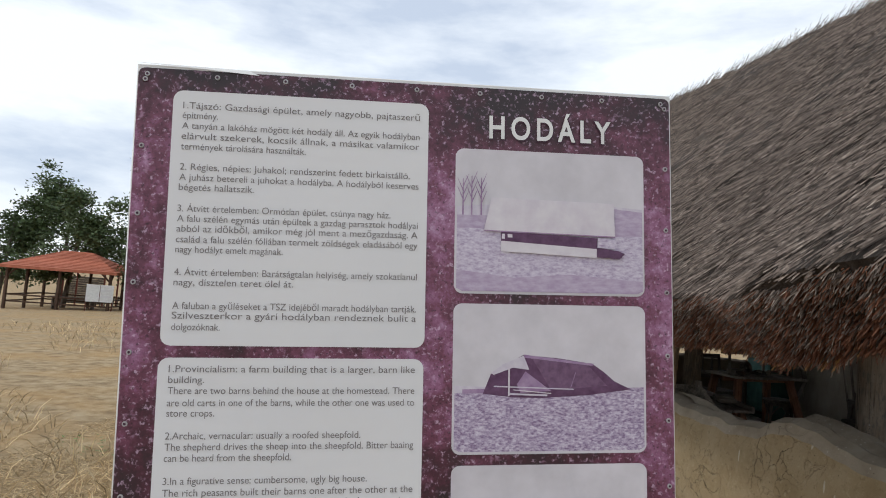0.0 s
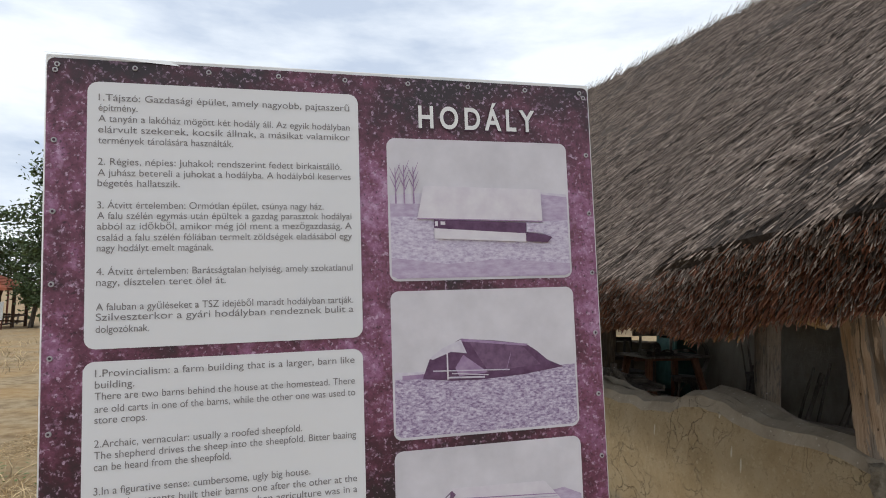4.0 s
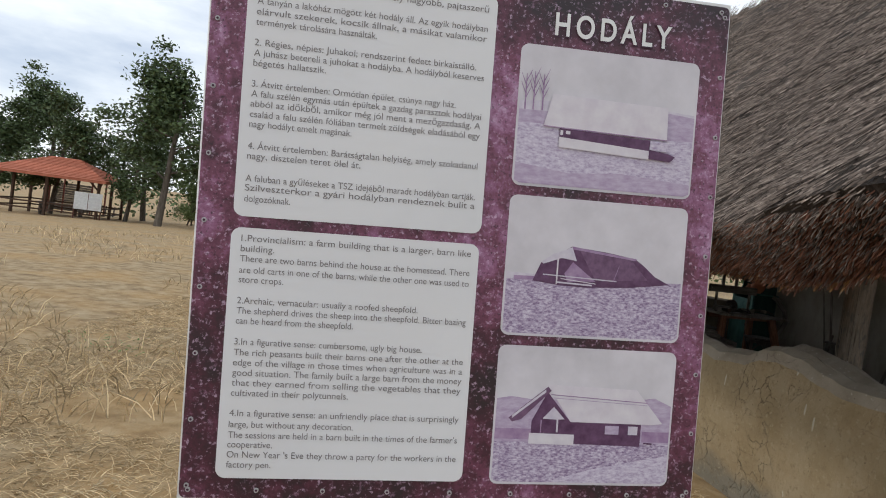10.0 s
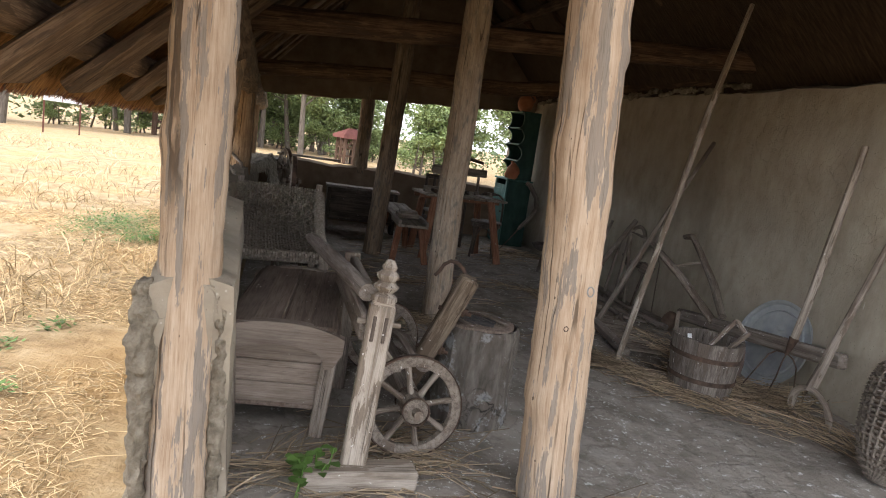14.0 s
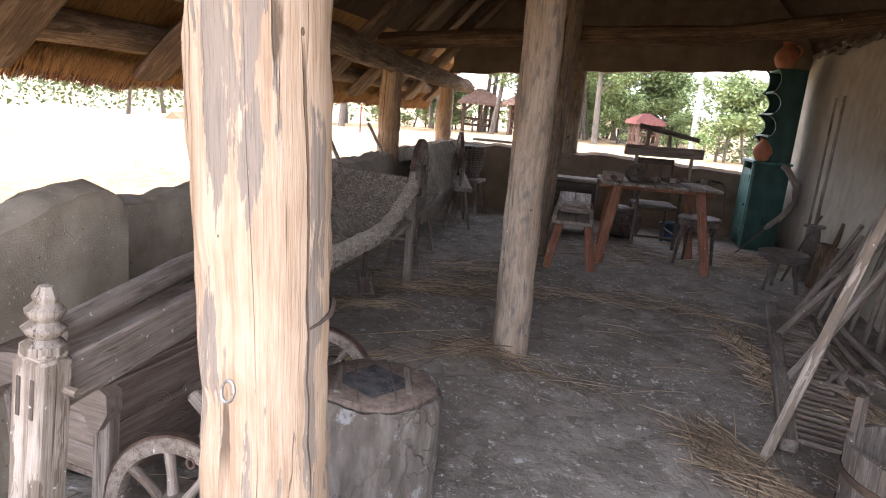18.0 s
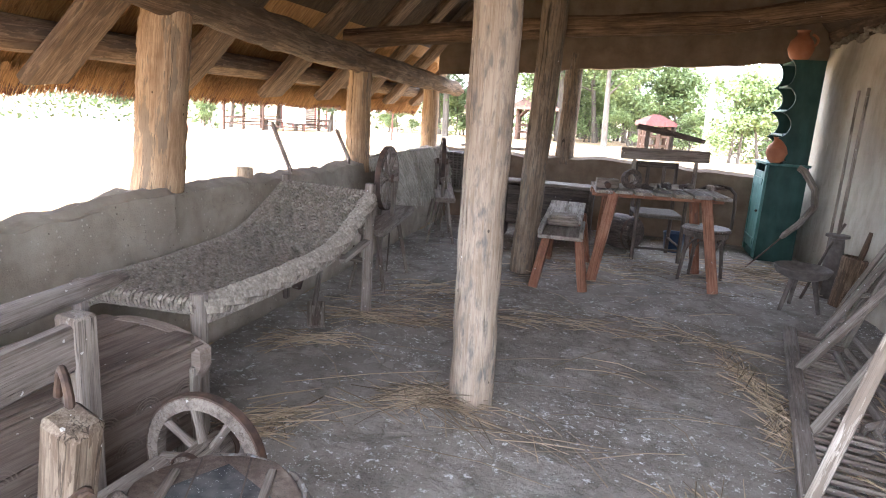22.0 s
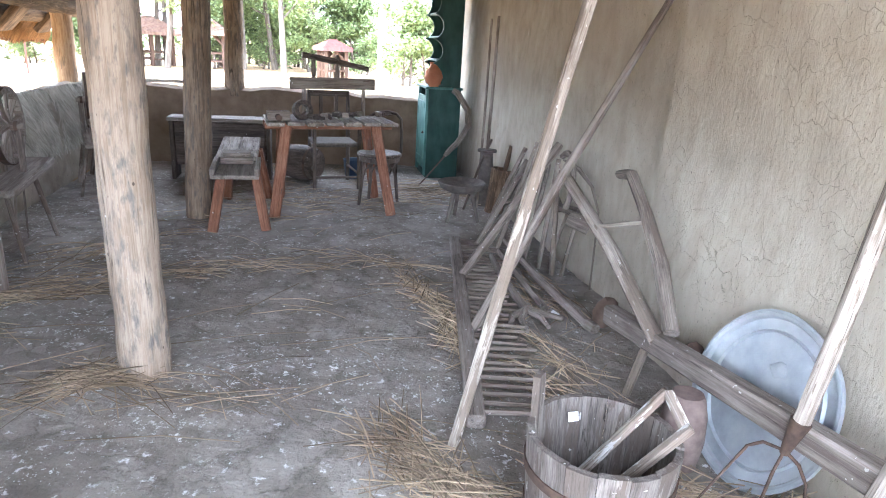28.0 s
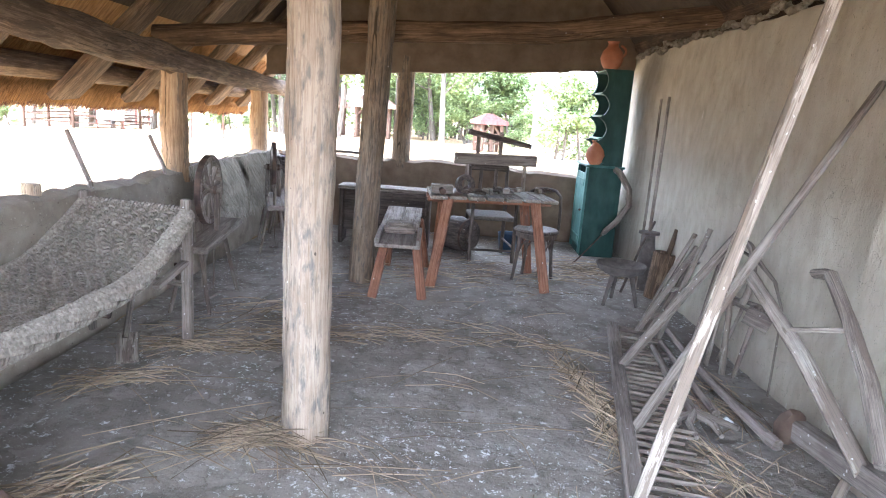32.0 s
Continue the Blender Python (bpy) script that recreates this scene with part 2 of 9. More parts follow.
def old_wood(name, dark, mid, light, patch=None, share=0.53, cracks=26.0, crack_width=0.012, specks=0.0, rough=0.9, vary=0.14, relief=0.6, patch_scale=(13, 13, 2.0), patch_edge=0.012, splits=0.0):
    """Weathered wood on the stored fibre direction: fine fibres, streaks, blotches, drying cracks and bird specks."""
    m = bpy.data.materials.new(name)
    m.use_nodes = True
    n, l = m.node_tree.nodes, m.node_tree.links
    bsdf = n["Principled BSDF"]
    bsdf.inputs["Roughness"].default_value = rough
    bsdf.inputs["Specular IOR Level"].default_value = 0.25
    attr = n.new("ShaderNodeAttribute")
    attr.attribute_name = "grain"
    info = n.new("ShaderNodeObjectInfo")
    shift = n.new("ShaderNodeVectorMath")
    shift.operation = "MULTIPLY_ADD"
    shift.inputs[1].default_value = (11, 7, 13)
    l.new(info.outputs["Random"], shift.inputs[0])
    l.new(attr.outputs["Vector"], shift.inputs[2])

    def stretched(scale, detail=5.0, rough_=0.6):
        mp = n.new("ShaderNodeMapping")
        mp.inputs["Scale"].default_value = scale
        l.new(shift.outputs["Vector"], mp.inputs["Vector"])
        nz = n.new("ShaderNodeTexNoise")
        nz.inputs["Scale"].default_value = 1.0
        nz.inputs["Detail"].default_value = detail
        nz.inputs["Roughness"].default_value = rough_
        l.new(mp.outputs["Vector"], nz.inputs["Vector"])
        return nz.outputs["Fac"]

    fibre = stretched((300, 300, 9), 4)
    streak_ = stretched((52, 52, 2.2), 7)
    cloud = stretched((9, 9, 4), 8, 0.65)
    tone = math_node(m, "ADD", math_node(m, "ADD", math_node(m, "MULTIPLY", fibre, 0.34), math_node(m, "MULTIPLY", streak_, 0.42)), math_node(m, "MULTIPLY", cloud, 0.38))
    cr = ramp_of(n, [(0.48, dark), (0.57, mid), (0.66, light)])
    l.new(tone, cr.inputs["Fac"])
    hs = n.new("ShaderNodeHueSaturation")
    mr = n.new("ShaderNodeMapRange")
    mr.inputs["To Min"].default_value, mr.inputs["To Max"].default_value = 1 - vary, 1 + vary
    l.new(info.outputs["Random"], mr.inputs["Value"])
    l.new(mr.outputs["Result"], hs.inputs["Value"])
    l.new(cr.outputs["Color"], hs.inputs["Color"])
    l.new(hs.outputs["Color"], bsdf.inputs["Base Color"])
    if patch:
        field = math_node(m, "ADD", math_node(m, "MULTIPLY", stretched(patch_scale, 9, 0.66), 0.8), math_node(m, "MULTIPLY", streak_, 0.2))
        flake = ramp_node(m, field, share, share + patch_edge)
        mixed_over(m, math_node(m, "MULTIPLY", flake, math_node(m, "ADD", 0.5, math_node(m, "MULTIPLY", streak_, 0.7))), patch)
        mixed_over(m, math_node(m, "MULTIPLY", math_node(m, "MULTIPLY", flake, ramp_node(m, fibre, 0.53, 0.6)), 0.45), [c * 0.5 for c in patch])
    line = math_node(m, "ABSOLUTE", math_node(m, "SUBTRACT", stretched((cracks, cracks, cracks * 0.022), 3), 0.5), 0.0)
    gate = ramp_node(m, stretched((7, 7, 1.5), 3), 0.47, 0.56)
    crack = math_node(m, "MULTIPLY", math_node(m, "SUBTRACT", 1.0, ramp_node(m, line, 0.0, crack_width)), gate)
    if splits:
        bent = math_node(m, "ADD", stretched((6, 6, 0.13), 1), math_node(m, "MULTIPLY", math_node(m, "SUBTRACT", stretched((20, 20, 7), 3), 0.5), 0.02))
        wide = math_node(m, "SUBTRACT", 1.0, ramp_node(m, math_node(m, "ABSOLUTE", math_node(m, "SUBTRACT", bent, 0.5), 0.0), splits * 0.6, splits))
        crack = math_node(m, "MAXIMUM", crack, math_node(m, "MULTIPLY", wide, ramp_node(m, stretched((2, 2, 1.1), 2), 0.45, 0.5)))
        vt = n.new("ShaderNodeTexVoronoi")
        vt.inputs["Scale"].default_value = 1.0
        mt = n.new("ShaderNodeMapping")
        mt.inputs["Scale"].default_value = (48, 48, 30)
        l.new(shift.outputs["Vector"], mt.inputs["Vector"])
        l.new(mt.outputs["Vector"], vt.inputs["Vector"])
        st = n.new("ShaderNodeSeparateColor")
        l.new(vt.outputs["Color"], st.inputs["Color"])
        hole = math_node(m, "LESS_THAN", vt.outputs["Distance"], math_node(m, "MULTIPLY", st.outputs["Green"], 0.24))
        crack = math_node(m, "MAXIMUM", crack, math_node(m, "MULTIPLY", hole, math_node(m, "LESS_THAN", st.outputs["Red"], 0.045)))
    mixed_over(m, math_node(m, "MULTIPLY", crack, 0.85), [c * 0.28 for c in dark])
    if specks:
        tc = n.new("ShaderNodeTexCoord")
        vo = n.new("ShaderNodeTexVoronoi")
        vo.inputs["Scale"].default_value = 60
        jag = n.new("ShaderNodeTexNoise")
        jag.inputs["Scale"].default_value = 90
        l.new(tc.outputs["Object"], jag.inputs["Vector"])
        shake = n.new("ShaderNodeVectorMath")
        shake.operation = "MULTIPLY_ADD"
        shake.inputs[1].default_value = (0.016, 0.016, 0.016)
        l.new(jag.outputs["Color"], shake.inputs[0])
        l.new(tc.outputs["Object"], shake.inputs[2])
        l.new(shake.outputs["Vector"], vo.inputs["Vector"])
        sep = n.new("ShaderNodeSeparateColor")
        l.new(vo.outputs["Color"], sep.inputs["Color"])
        dot = math_node(m, "LESS_THAN", vo.outputs["Distance"], math_node(m, "MULTIPLY", sep.outputs["Green"], 0.33))
        mixed_over(m, math_node(m, "MULTIPLY", math_node(m, "MULTIPLY", dot, math_node(m, "LESS_THAN", sep.outputs["Red"], specks * 0.6)), 0.6), (0.66, 0.64, 0.6))
    height = math_node(m, "SUBTRACT", math_node(m, "ADD", math_node(m, "MULTIPLY", fibre, 0.3), math_node(m, "MULTIPLY", streak_, 0.7)), math_node(m, "MULTIPLY", crack, 1.0))
    bp = n.new("ShaderNodeBump")
    bp.inputs["Strength"].default_value = relief
    bp.inputs["Distance"].default_value = 0.006
    l.new(height, bp.inputs["Height"])
    l.new(bp.outputs["Normal"], bsdf.inputs["Normal"])
    return m


POST = old_wood("post_wood", (0.3, 0.212, 0.143), (0.395, 0.295, 0.21), (0.465, 0.366, 0.274), (0.215, 0.187, 0.16), 0.52, 11, 0.004, 0.0, vary=0.03, relief=0.9, splits=0.007)
POST_IN = old_wood("inner_post_wood", (0.2, 0.15, 0.108), (0.28, 0.219, 0.164), (0.345, 0.28, 0.217), (0.15, 0.133, 0.117), 0.5, 12, 0.005, 0.015, vary=0.03, patch_scale=(30, 30, 9), patch_edge=0.11, splits=0.004)
POST_DARK = old_wood("dark_post_wood", (0.12, 0.085, 0.056), (0.185, 0.135, 0.093), (0.255, 0.194, 0.14), (0.1, 0.084, 0.068), 0.5, 14, 0.008, 0.01, vary=0.05, patch_scale=(30, 30, 8), patch_edge=0.1, splits=0.004)
POST_WARM = old_wood("warm_post_wood", (0.23, 0.142, 0.08), (0.335, 0.22, 0.13), (0.43, 0.3, 0.185), (0.2, 0.147, 0.1), 0.54, 9, 0.006, vary=0.06, splits=0.007)
LOG = old_wood("roof_log_wood", (0.028, 0.017, 0.011), (0.068, 0.041, 0.026), (0.125, 0.08, 0.052), (0.045, 0.031, 0.022), 0.54, 18, 0.012, relief=0.8)
TIE_WOOD = old_wood("brown_tie_beam_wood", (0.06, 0.036, 0.021), (0.115, 0.07, 0.041), (0.19, 0.122, 0.074), (0.075, 0.048, 0.031), 0.54, 16, 0.01, 0.02, relief=0.8)
LOG_PALE = old_wood("pale_log_wood", (0.22, 0.158, 0.105), (0.36, 0.275, 0.19), (0.47, 0.375, 0.275), (0.24, 0.195, 0.15), 0.55, 12, 0.006, 0.0, vary=0.05, relief=0.8, splits=0.005)
GREY_WOOD = old_wood("weathered_wood", (0.105, 0.084, 0.068), (0.188, 0.157, 0.13), (0.262, 0.226, 0.192), (0.13, 0.1, 0.077), 0.55, 30, 0.011, 0.12)
GREY_X = old_wood("weathered_board", (0.1, 0.079, 0.064), (0.178, 0.147, 0.12), (0.25, 0.214, 0.18), (0.115, 0.088, 0.068), 0.55, 30, 0.011, 0.12)
GREY_Y = old_wood("weathered_plank", (0.13, 0.106, 0.088), (0.205, 0.174, 0.148), (0.275, 0.24, 0.208), (0.13, 0.102, 0.08), 0.56, 34, 0.008, 0.16, patch_edge=0.06)
PALE_WOOD = old_wood("bleached_wood", (0.15, 0.122, 0.097), (0.258, 0.22, 0.182), (0.355, 0.312, 0.266), (0.16, 0.126, 0.097), 0.53, 26, 0.012, 0.14)
RED_WOOD = old_wood("stained_leg_wood", (0.13, 0.055, 0.03), (0.215, 0.098, 0.056), (0.29, 0.148, 0.092), (0.15, 0.085, 0.06), 0.58, 30, 0.009, 0.03, rough=0.75)
DARK_WOOD = old_wood("dark_wood", (0.04, 0.031, 0.026), (0.08, 0.062, 0.05), (0.135, 0.107, 0.088), None, 0.5, 30, 0.009, 0.06, rough=0.75)
MUD_OUT = cracked(surface("ochre_clay_plaster", [(0.3, (0.245, 0.178, 0.092)), (0.5, (0.313, 0.233, 0.133)), (0.7, (0.360, 0.282, 0.177))], freq=5, rough=0.95,
                          bump=0.9, bump_freq=34, bump_scale=(1, 1, 0.6), stain=(0.33, 0.26, 0.16), stain_freq=1.5, stain_amount=0.6, distance=0.012), freq=2.6, width=0.0045, dark=(0.05, 0.04, 0.03), amount=0.95)
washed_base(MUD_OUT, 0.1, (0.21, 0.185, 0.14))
cracked(MUD_OUT, freq=7.5, width=0.0022, dark=(0.07, 0.055, 0.04), amount=0.85)
dripped(MUD_OUT, (0.52, 0.48, 0.38), share=0.62)
dripped(MUD_OUT, (0.12, 0.09, 0.05), (44, 44, 26), 0.13, 0.86)
MUD_IN = cracked(surface("grey_clay_plaster", [(0.3, (0.29, 0.252, 0.197)), (0.5, (0.36, 0.318, 0.252)), (0.7, (0.41, 0.37, 0.3))], freq=9, rough=0.95, scale=(1, 1, 0.5),
                         bump=0.7, bump_freq=55, bump_scale=(1, 1, 0.45), stain=(0.315, 0.275, 0.22), stain_freq=2.2, stain_amount=0.5, distance=0.008), freq=7.0, width=0.0012, dark=(0.16, 0.137, 0.11), amount=0.3)
dripped(MUD_IN, (0.5, 0.47, 0.4), share=0.93)
dripped(MUD_IN, (0.17, 0.145, 0.115), (36, 36, 14), 0.11, 0.86)
dripped(MUD_IN, (0.11, 0.092, 0.074), (26, 26, 9), 0.06, 0.86)
dripped(MUD_IN, (0.21, 0.18, 0.14), (80, 80, 60), 0.2, 0.72)
MUD_LOW = cracked(surface("brown_grey_clay_plaster", [(0.3, (0.235, 0.197, 0.15)), (0.5, (0.31, 0.266, 0.207)), (0.7, (0.375, 0.327, 0.26))], freq=7, rough=0.95,
                          bump=0.6, bump_freq=120, stain=(0.2, 0.17, 0.132), stain_freq=2.6, stain_amount=0.6, distance=0.007), freq=3.6, width=0.0022, dark=(0.1, 0.082, 0.064), amount=0.5)
dripped(MUD_LOW, (0.42, 0.385, 0.32), (44, 44, 40), 0.2, 0.72)
dripped(MUD_LOW, (0.1, 0.08, 0.06), (30, 30, 26), 0.14, 0.88)
MUD_ROUGH = surface("broken_straw_clay", [(0.3, (0.13, 0.108, 0.08)), (0.5, (0.23, 0.197, 0.15)), (0.7, (0.33, 0.292, 0.23))], freq=26, rough=0.95, bump=1.0, bump_freq=45, distance=0.025)
MUD_GABLE = surface("brown_clay_plaster", [(0.3, (0.12, 0.085, 0.057)), (0.7, (0.2, 0.148, 0.103))], freq=5, rough=0.95, bump=0.5, bump_freq=20, distance=0.01)
# Slab under the reeds: weathered, and darkened with the shade of the gaps between them.
THATCH = surface("weathered_thatch_gap_shade", [(0.28, (0.02, 0.015, 0.012)), (0.5, (0.05, 0.04, 0.035)), (0.75, (0.1, 0.082, 0.072))], scale=(1.0, 6.0, 1.0), freq=7,
                 rough=0.95, bump=0.9, bump_freq=14, stain=(0.17, 0.13, 0.1), stain_freq=1.3, stain_amount=0.5, distance=0.03)
# Inner underside: old soot plus the dim roof space's shade, both in the colour.
SOOTY_SHADED = surface("sooty_shaded_reed_underside", [(0.28, (0.018, 0.011, 0.007)), (0.5, (0.045, 0.029, 0.018)), (0.75, (0.09, 0.06, 0.037))], scale=(1.0, 6.0, 1.0), freq=8,
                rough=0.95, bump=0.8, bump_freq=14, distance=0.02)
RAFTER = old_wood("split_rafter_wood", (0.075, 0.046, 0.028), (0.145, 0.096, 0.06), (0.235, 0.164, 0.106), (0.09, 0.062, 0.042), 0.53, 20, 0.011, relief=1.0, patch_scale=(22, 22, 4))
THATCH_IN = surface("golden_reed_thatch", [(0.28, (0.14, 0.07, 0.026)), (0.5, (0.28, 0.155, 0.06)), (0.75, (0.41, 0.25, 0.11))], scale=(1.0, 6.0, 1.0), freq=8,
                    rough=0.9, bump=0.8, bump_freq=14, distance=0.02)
REED = surface("weathered_reed", [(0.3, (0.075, 0.057, 0.048)), (0.55, (0.175, 0.14, 0.12)), (0.72, (0.34, 0.29, 0.25))], freq=40, rough=0.95, bump=0, vary=0.75, island=True)
REED_IN = surface("golden_reed", [(0.3, (0.2, 0.102, 0.038)), (0.6, (0.33, 0.182, 0.072)), (0.8, (0.46, 0.28, 0.125))], freq=3, rough=0.9, bump=0, vary=0.35, island=True)
REED_RED = surface("reddish_reed_ends", [(0.3, (0.085, 0.033, 0.019)), (0.6, (0.175, 0.078, 0.048)), (0.8, (0.27, 0.16, 0.112))], freq=3, rough=0.95, bump=0, vary=0.4, island=True)
STRAW = surface("loose_straw", [(0.3, (0.19, 0.14, 0.092)), (0.6, (0.34, 0.265, 0.182)), (0.8, (0.5, 0.415, 0.305))], freq=3, rough=0.85, bump=0, vary=0.6, island=True)
DRY_GRASS = surface("dry_grass", [(0.3, (0.396, 0.289, 0.160)), (0.6, (0.550, 0.429, 0.264)), (0.8, (0.682, 0.572, 0.391))], freq=3, rough=0.9, bump=0, vary=0.55, island=True)
GREEN_LEAF = surface("green_leaves", [(0.3, (0.05, 0.1, 0.02)), (0.7, (0.11, 0.2, 0.045))], freq=6, rough=0.6, bump=0, vary=0.3, island=True)

FLOOR = surface("packed_earth", [(0.3, (0.165, 0.144, 0.121)), (0.48, (0.235, 0.208, 0.178)), (0.7, (0.3, 0.27, 0.235))], freq=3.2, detail=12, rough=0.95,
                bump=0.9, bump_freq=16, stain=(0.15, 0.13, 0.11), stain_freq=1.4, stain_amount=0.55, distance=0.022)


def droppings(m, freq, size, colour, amount):
    """Scattered pale specks, as birds leave them."""
    n, l = m.node_tree.nodes, m.node_tree.links
    bsdf = n["Principled BSDF"]
    tc = n.new("ShaderNodeTexCoord")
    vo = n.new("ShaderNodeTexVoronoi")
    vo.inputs["Scale"].default_value = freq
    wob = n.new("ShaderNodeTexNoise")
    wob.inputs["Scale"].default_value = freq * 2
    l.new(tc.outputs["Object"], wob.inputs["Vector"])
    add = n.new("ShaderNodeVectorMath")
    add.operation = "MULTIPLY_ADD"
    add.inputs[1].default_value = (0.09, 0.09, 0.09)
    l.new(wob.outputs["Color"], add.inputs[0])
    l.new(tc.outputs["Object"], add.inputs[2])
    l.new(add.outputs["Vector"], vo.inputs["Vector"])
    gate = n.new("ShaderNodeTexNoise")
    gate.inputs["Scale"].default_value = 1.1
    gate.inputs["Detail"].default_value = 4
    l.new(tc.outputs["Object"], gate.inputs["Vector"])
    sep = n.new("ShaderNodeSeparateColor")
    l.new(vo.outputs["Color"], sep.inputs["Color"])
    rad = n.new("ShaderNodeMath")
    rad.operation = "MULTIPLY"
    l.new(sep.outputs["Red"], rad.inputs[0])
    rad.inputs[1].default_value = size
    less = n.new("ShaderNodeMath")
    less.operation = "LESS_THAN"
    l.new(vo.outputs["Distance"], less.inputs[0])
    l.new(rad.outputs["Value"], less.inputs[1])
    g2 = n.new("ShaderNodeMapRange")
    g2.inputs["From Min"].default_value, g2.inputs["From Max"].default_value = 0.44, 0.6
    g2.inputs["To Max"].default_value = amount
    l.new(gate.outputs["Fac"], g2.inputs["Value"])
    mu = n.new("ShaderNodeMath")
    mu.operation = "MULTIPLY"
    l.new(less.outputs["Value"], mu.inputs[0])
    l.new(g2.outputs["Result"], mu.inputs[1])
    old = bsdf.inputs["Base Color"].links[0].from_socket
    mx = n.new("ShaderNodeMix")
    mx.data_type = "RGBA"
    l.new(mu.outputs["Value"], mx.inputs["Factor"])
    l.new(old, mx.inputs["A"])
    mx.inputs["B"].default_value = (*colour, 1)
    l.new(mx.outputs["Result"], bsdf.inputs["Base Color"])
    return m


def flaked(m, freq, share, colour, amount, warp=0.16):
    """Plates of dried mud: some cells of a warped net lie paler than the rest and end in a sharp dark rim."""
    n, l = m.node_tree.nodes, m.node_tree.links
    bsdf = n["Principled BSDF"]
    tc = n.new("ShaderNodeTexCoord")
    nz = n.new("ShaderNodeTexNoise")
    nz.inputs["Scale"].default_value = freq * 1.1
    nz.inputs["Detail"].default_value = 9
    nz.inputs["Roughness"].default_value = 0.7
    l.new(tc.outputs["Object"], nz.inputs["Vector"])
    add = n.new("ShaderNodeVectorMath")
    add.operation = "MULTIPLY_ADD"
    add.inputs[1].default_value = (warp * 5 / freq * 2, warp * 5 / freq * 2, 0)
    l.new(nz.outputs["Color"], add.inputs[0])
    l.new(tc.outputs["Object"], add.inputs[2])
    out = {}
    for feature in ("F1", "DISTANCE_TO_EDGE"):
        vo = n.new("ShaderNodeTexVoronoi")
        vo.feature = feature
        vo.inputs["Scale"].default_value = freq
        l.new(add.outputs["Vector"], vo.inputs["Vector"])
        out[feature] = vo
    sep = n.new("ShaderNodeSeparateColor")
    l.new(out["F1"].outputs["Color"], sep.inputs["Color"])
    pick = ramp_node(m, sep.outputs["Red"], 1 - share, 1 - share * 0.7)
    inner = ramp_node(m, out["DISTANCE_TO_EDGE"].outputs["Distance"], 0.03, 0.09)
    plate = math_node(m, "MULTIPLY", pick, inner)
    mixed_over(m, math_node(m, "MULTIPLY", math_node(m, "MULTIPLY", plate, amount), ramp_node(m, nz.outputs["Fac"], 0.25, 0.6)), colour)
    gap = math_node(m, "MULTIPLY", math_node(m, "SUBTRACT", 1.0, ramp_node(m, out["DISTANCE_TO_EDGE"].outputs["Distance"], 0.0, 0.03)), ramp_node(m, sep.outputs["Green"], 0.55, 0.85))
    mixed_over(m, math_node(m, "MULTIPLY", gap, 0.55), (0.075, 0.064, 0.053))
    bp = n.new("ShaderNodeBump")
    bp.inputs["Strength"].default_value = 0.4
    bp.inputs["Distance"].default_value = 0.01
    l.new(math_node(m, "SUBTRACT", plate, gap), bp.inputs["Height"])
    l.new(bsdf.inputs["Normal"].links[0].from_socket, bp.inputs["Normal"])
    l.new(bp.outputs["Normal"], bsdf.inputs["Normal"])
    return m


flaked(FLOOR, 3.4, 0.5, (0.325, 0.295, 0.26), 0.6)
flaked(FLOOR, 9.0, 0.35, (0.36, 0.33, 0.295), 0.45)


def dusted(m, colour, freq, lo, hi, amount):
    """Lays cloudy, broken patches of pale dust on a surface."""
    n, l = m.node_tree.nodes, m.node_tree.links
    tc = n.new("ShaderNodeTexCoord")
    nz = n.new("ShaderNodeTexNoise")
    nz.inputs["Scale"].default_value = freq
    nz.inputs["Detail"].default_value = 14
    nz.inputs["Roughness"].default_value = 0.72
    l.new(tc.outputs["Object"], nz.inputs["Vector"])
    return mixed_over(m, math_node(m, "MULTIPLY", ramp_node(m, nz.outputs["Fac"], lo, hi), amount), colour)


dusted(MUD_OUT, (0.17, 0.122, 0.064), 26.0, 0.54, 0.64, 0.45)
dusted(MUD_OUT, (0.46, 0.385, 0.25), 34.0, 0.56, 0.64, 0.4)
dusted(FLOOR, (0.12, 0.105, 0.088), 5.0, 0.53, 0.62, 0.5)
dusted(FLOOR, (0.72, 0.71, 0.7), 15.0, 0.59, 0.64, 0.75)
droppings(FLOOR, 15.0, 0.17, (0.75, 0.75, 0.73), 0.9)
droppings(FLOOR, 30.0, 0.34, (0.7, 0.7, 0.68), 0.8)
GROUND = surface("dry_pasture", [(0.28, (0.153, 0.102, 0.057)), (0.45, (0.275, 0.198, 0.110)), (0.6, (0.367, 0.279, 0.168)), (0.78, (0.449, 0.365, 0.250))], freq=5, detail=12, rough=0.95,
                 bump=0.9, bump_freq=20, stain=(0.4, 0.24, 0.09), stain_freq=0.9, stain_amount=0.5, distance=0.03)
BARK = surface("tree_bark", [(0.3, (0.06, 0.05, 0.04)), (0.7, (0.16, 0.135, 0.11))], scale=(1, 1, 0.2), freq=14, rough=0.95, bump=0.6, distance=0.02)
LEAF_A = surface("acacia_foliage", [(0.3, (0.045, 0.07, 0.028)), (0.7, (0.1, 0.14, 0.058))], freq=2, rough=0.6, bump=0, vary=0.45, island=True)
LEAF_B = surface("light_foliage", [(0.3, (0.1, 0.14, 0.05)), (0.7, (0.2, 0.255, 0.1))], freq=2, rough=0.6, bump=0, vary=0.4, island=True)
TILE = surface("red_roof_tiles", [(0.3, (0.3, 0.09, 0.05)), (0.7, (0.45, 0.16, 0.1))], freq=5, rough=0.8, bump=0.3, vary=0.12)
RED_PAINT = surface("red_brown_paint", [(0.3, (0.13, 0.04, 0.03)), (0.7, (0.2, 0.07, 0.05))], freq=8, rough=0.6, bump=0.1)
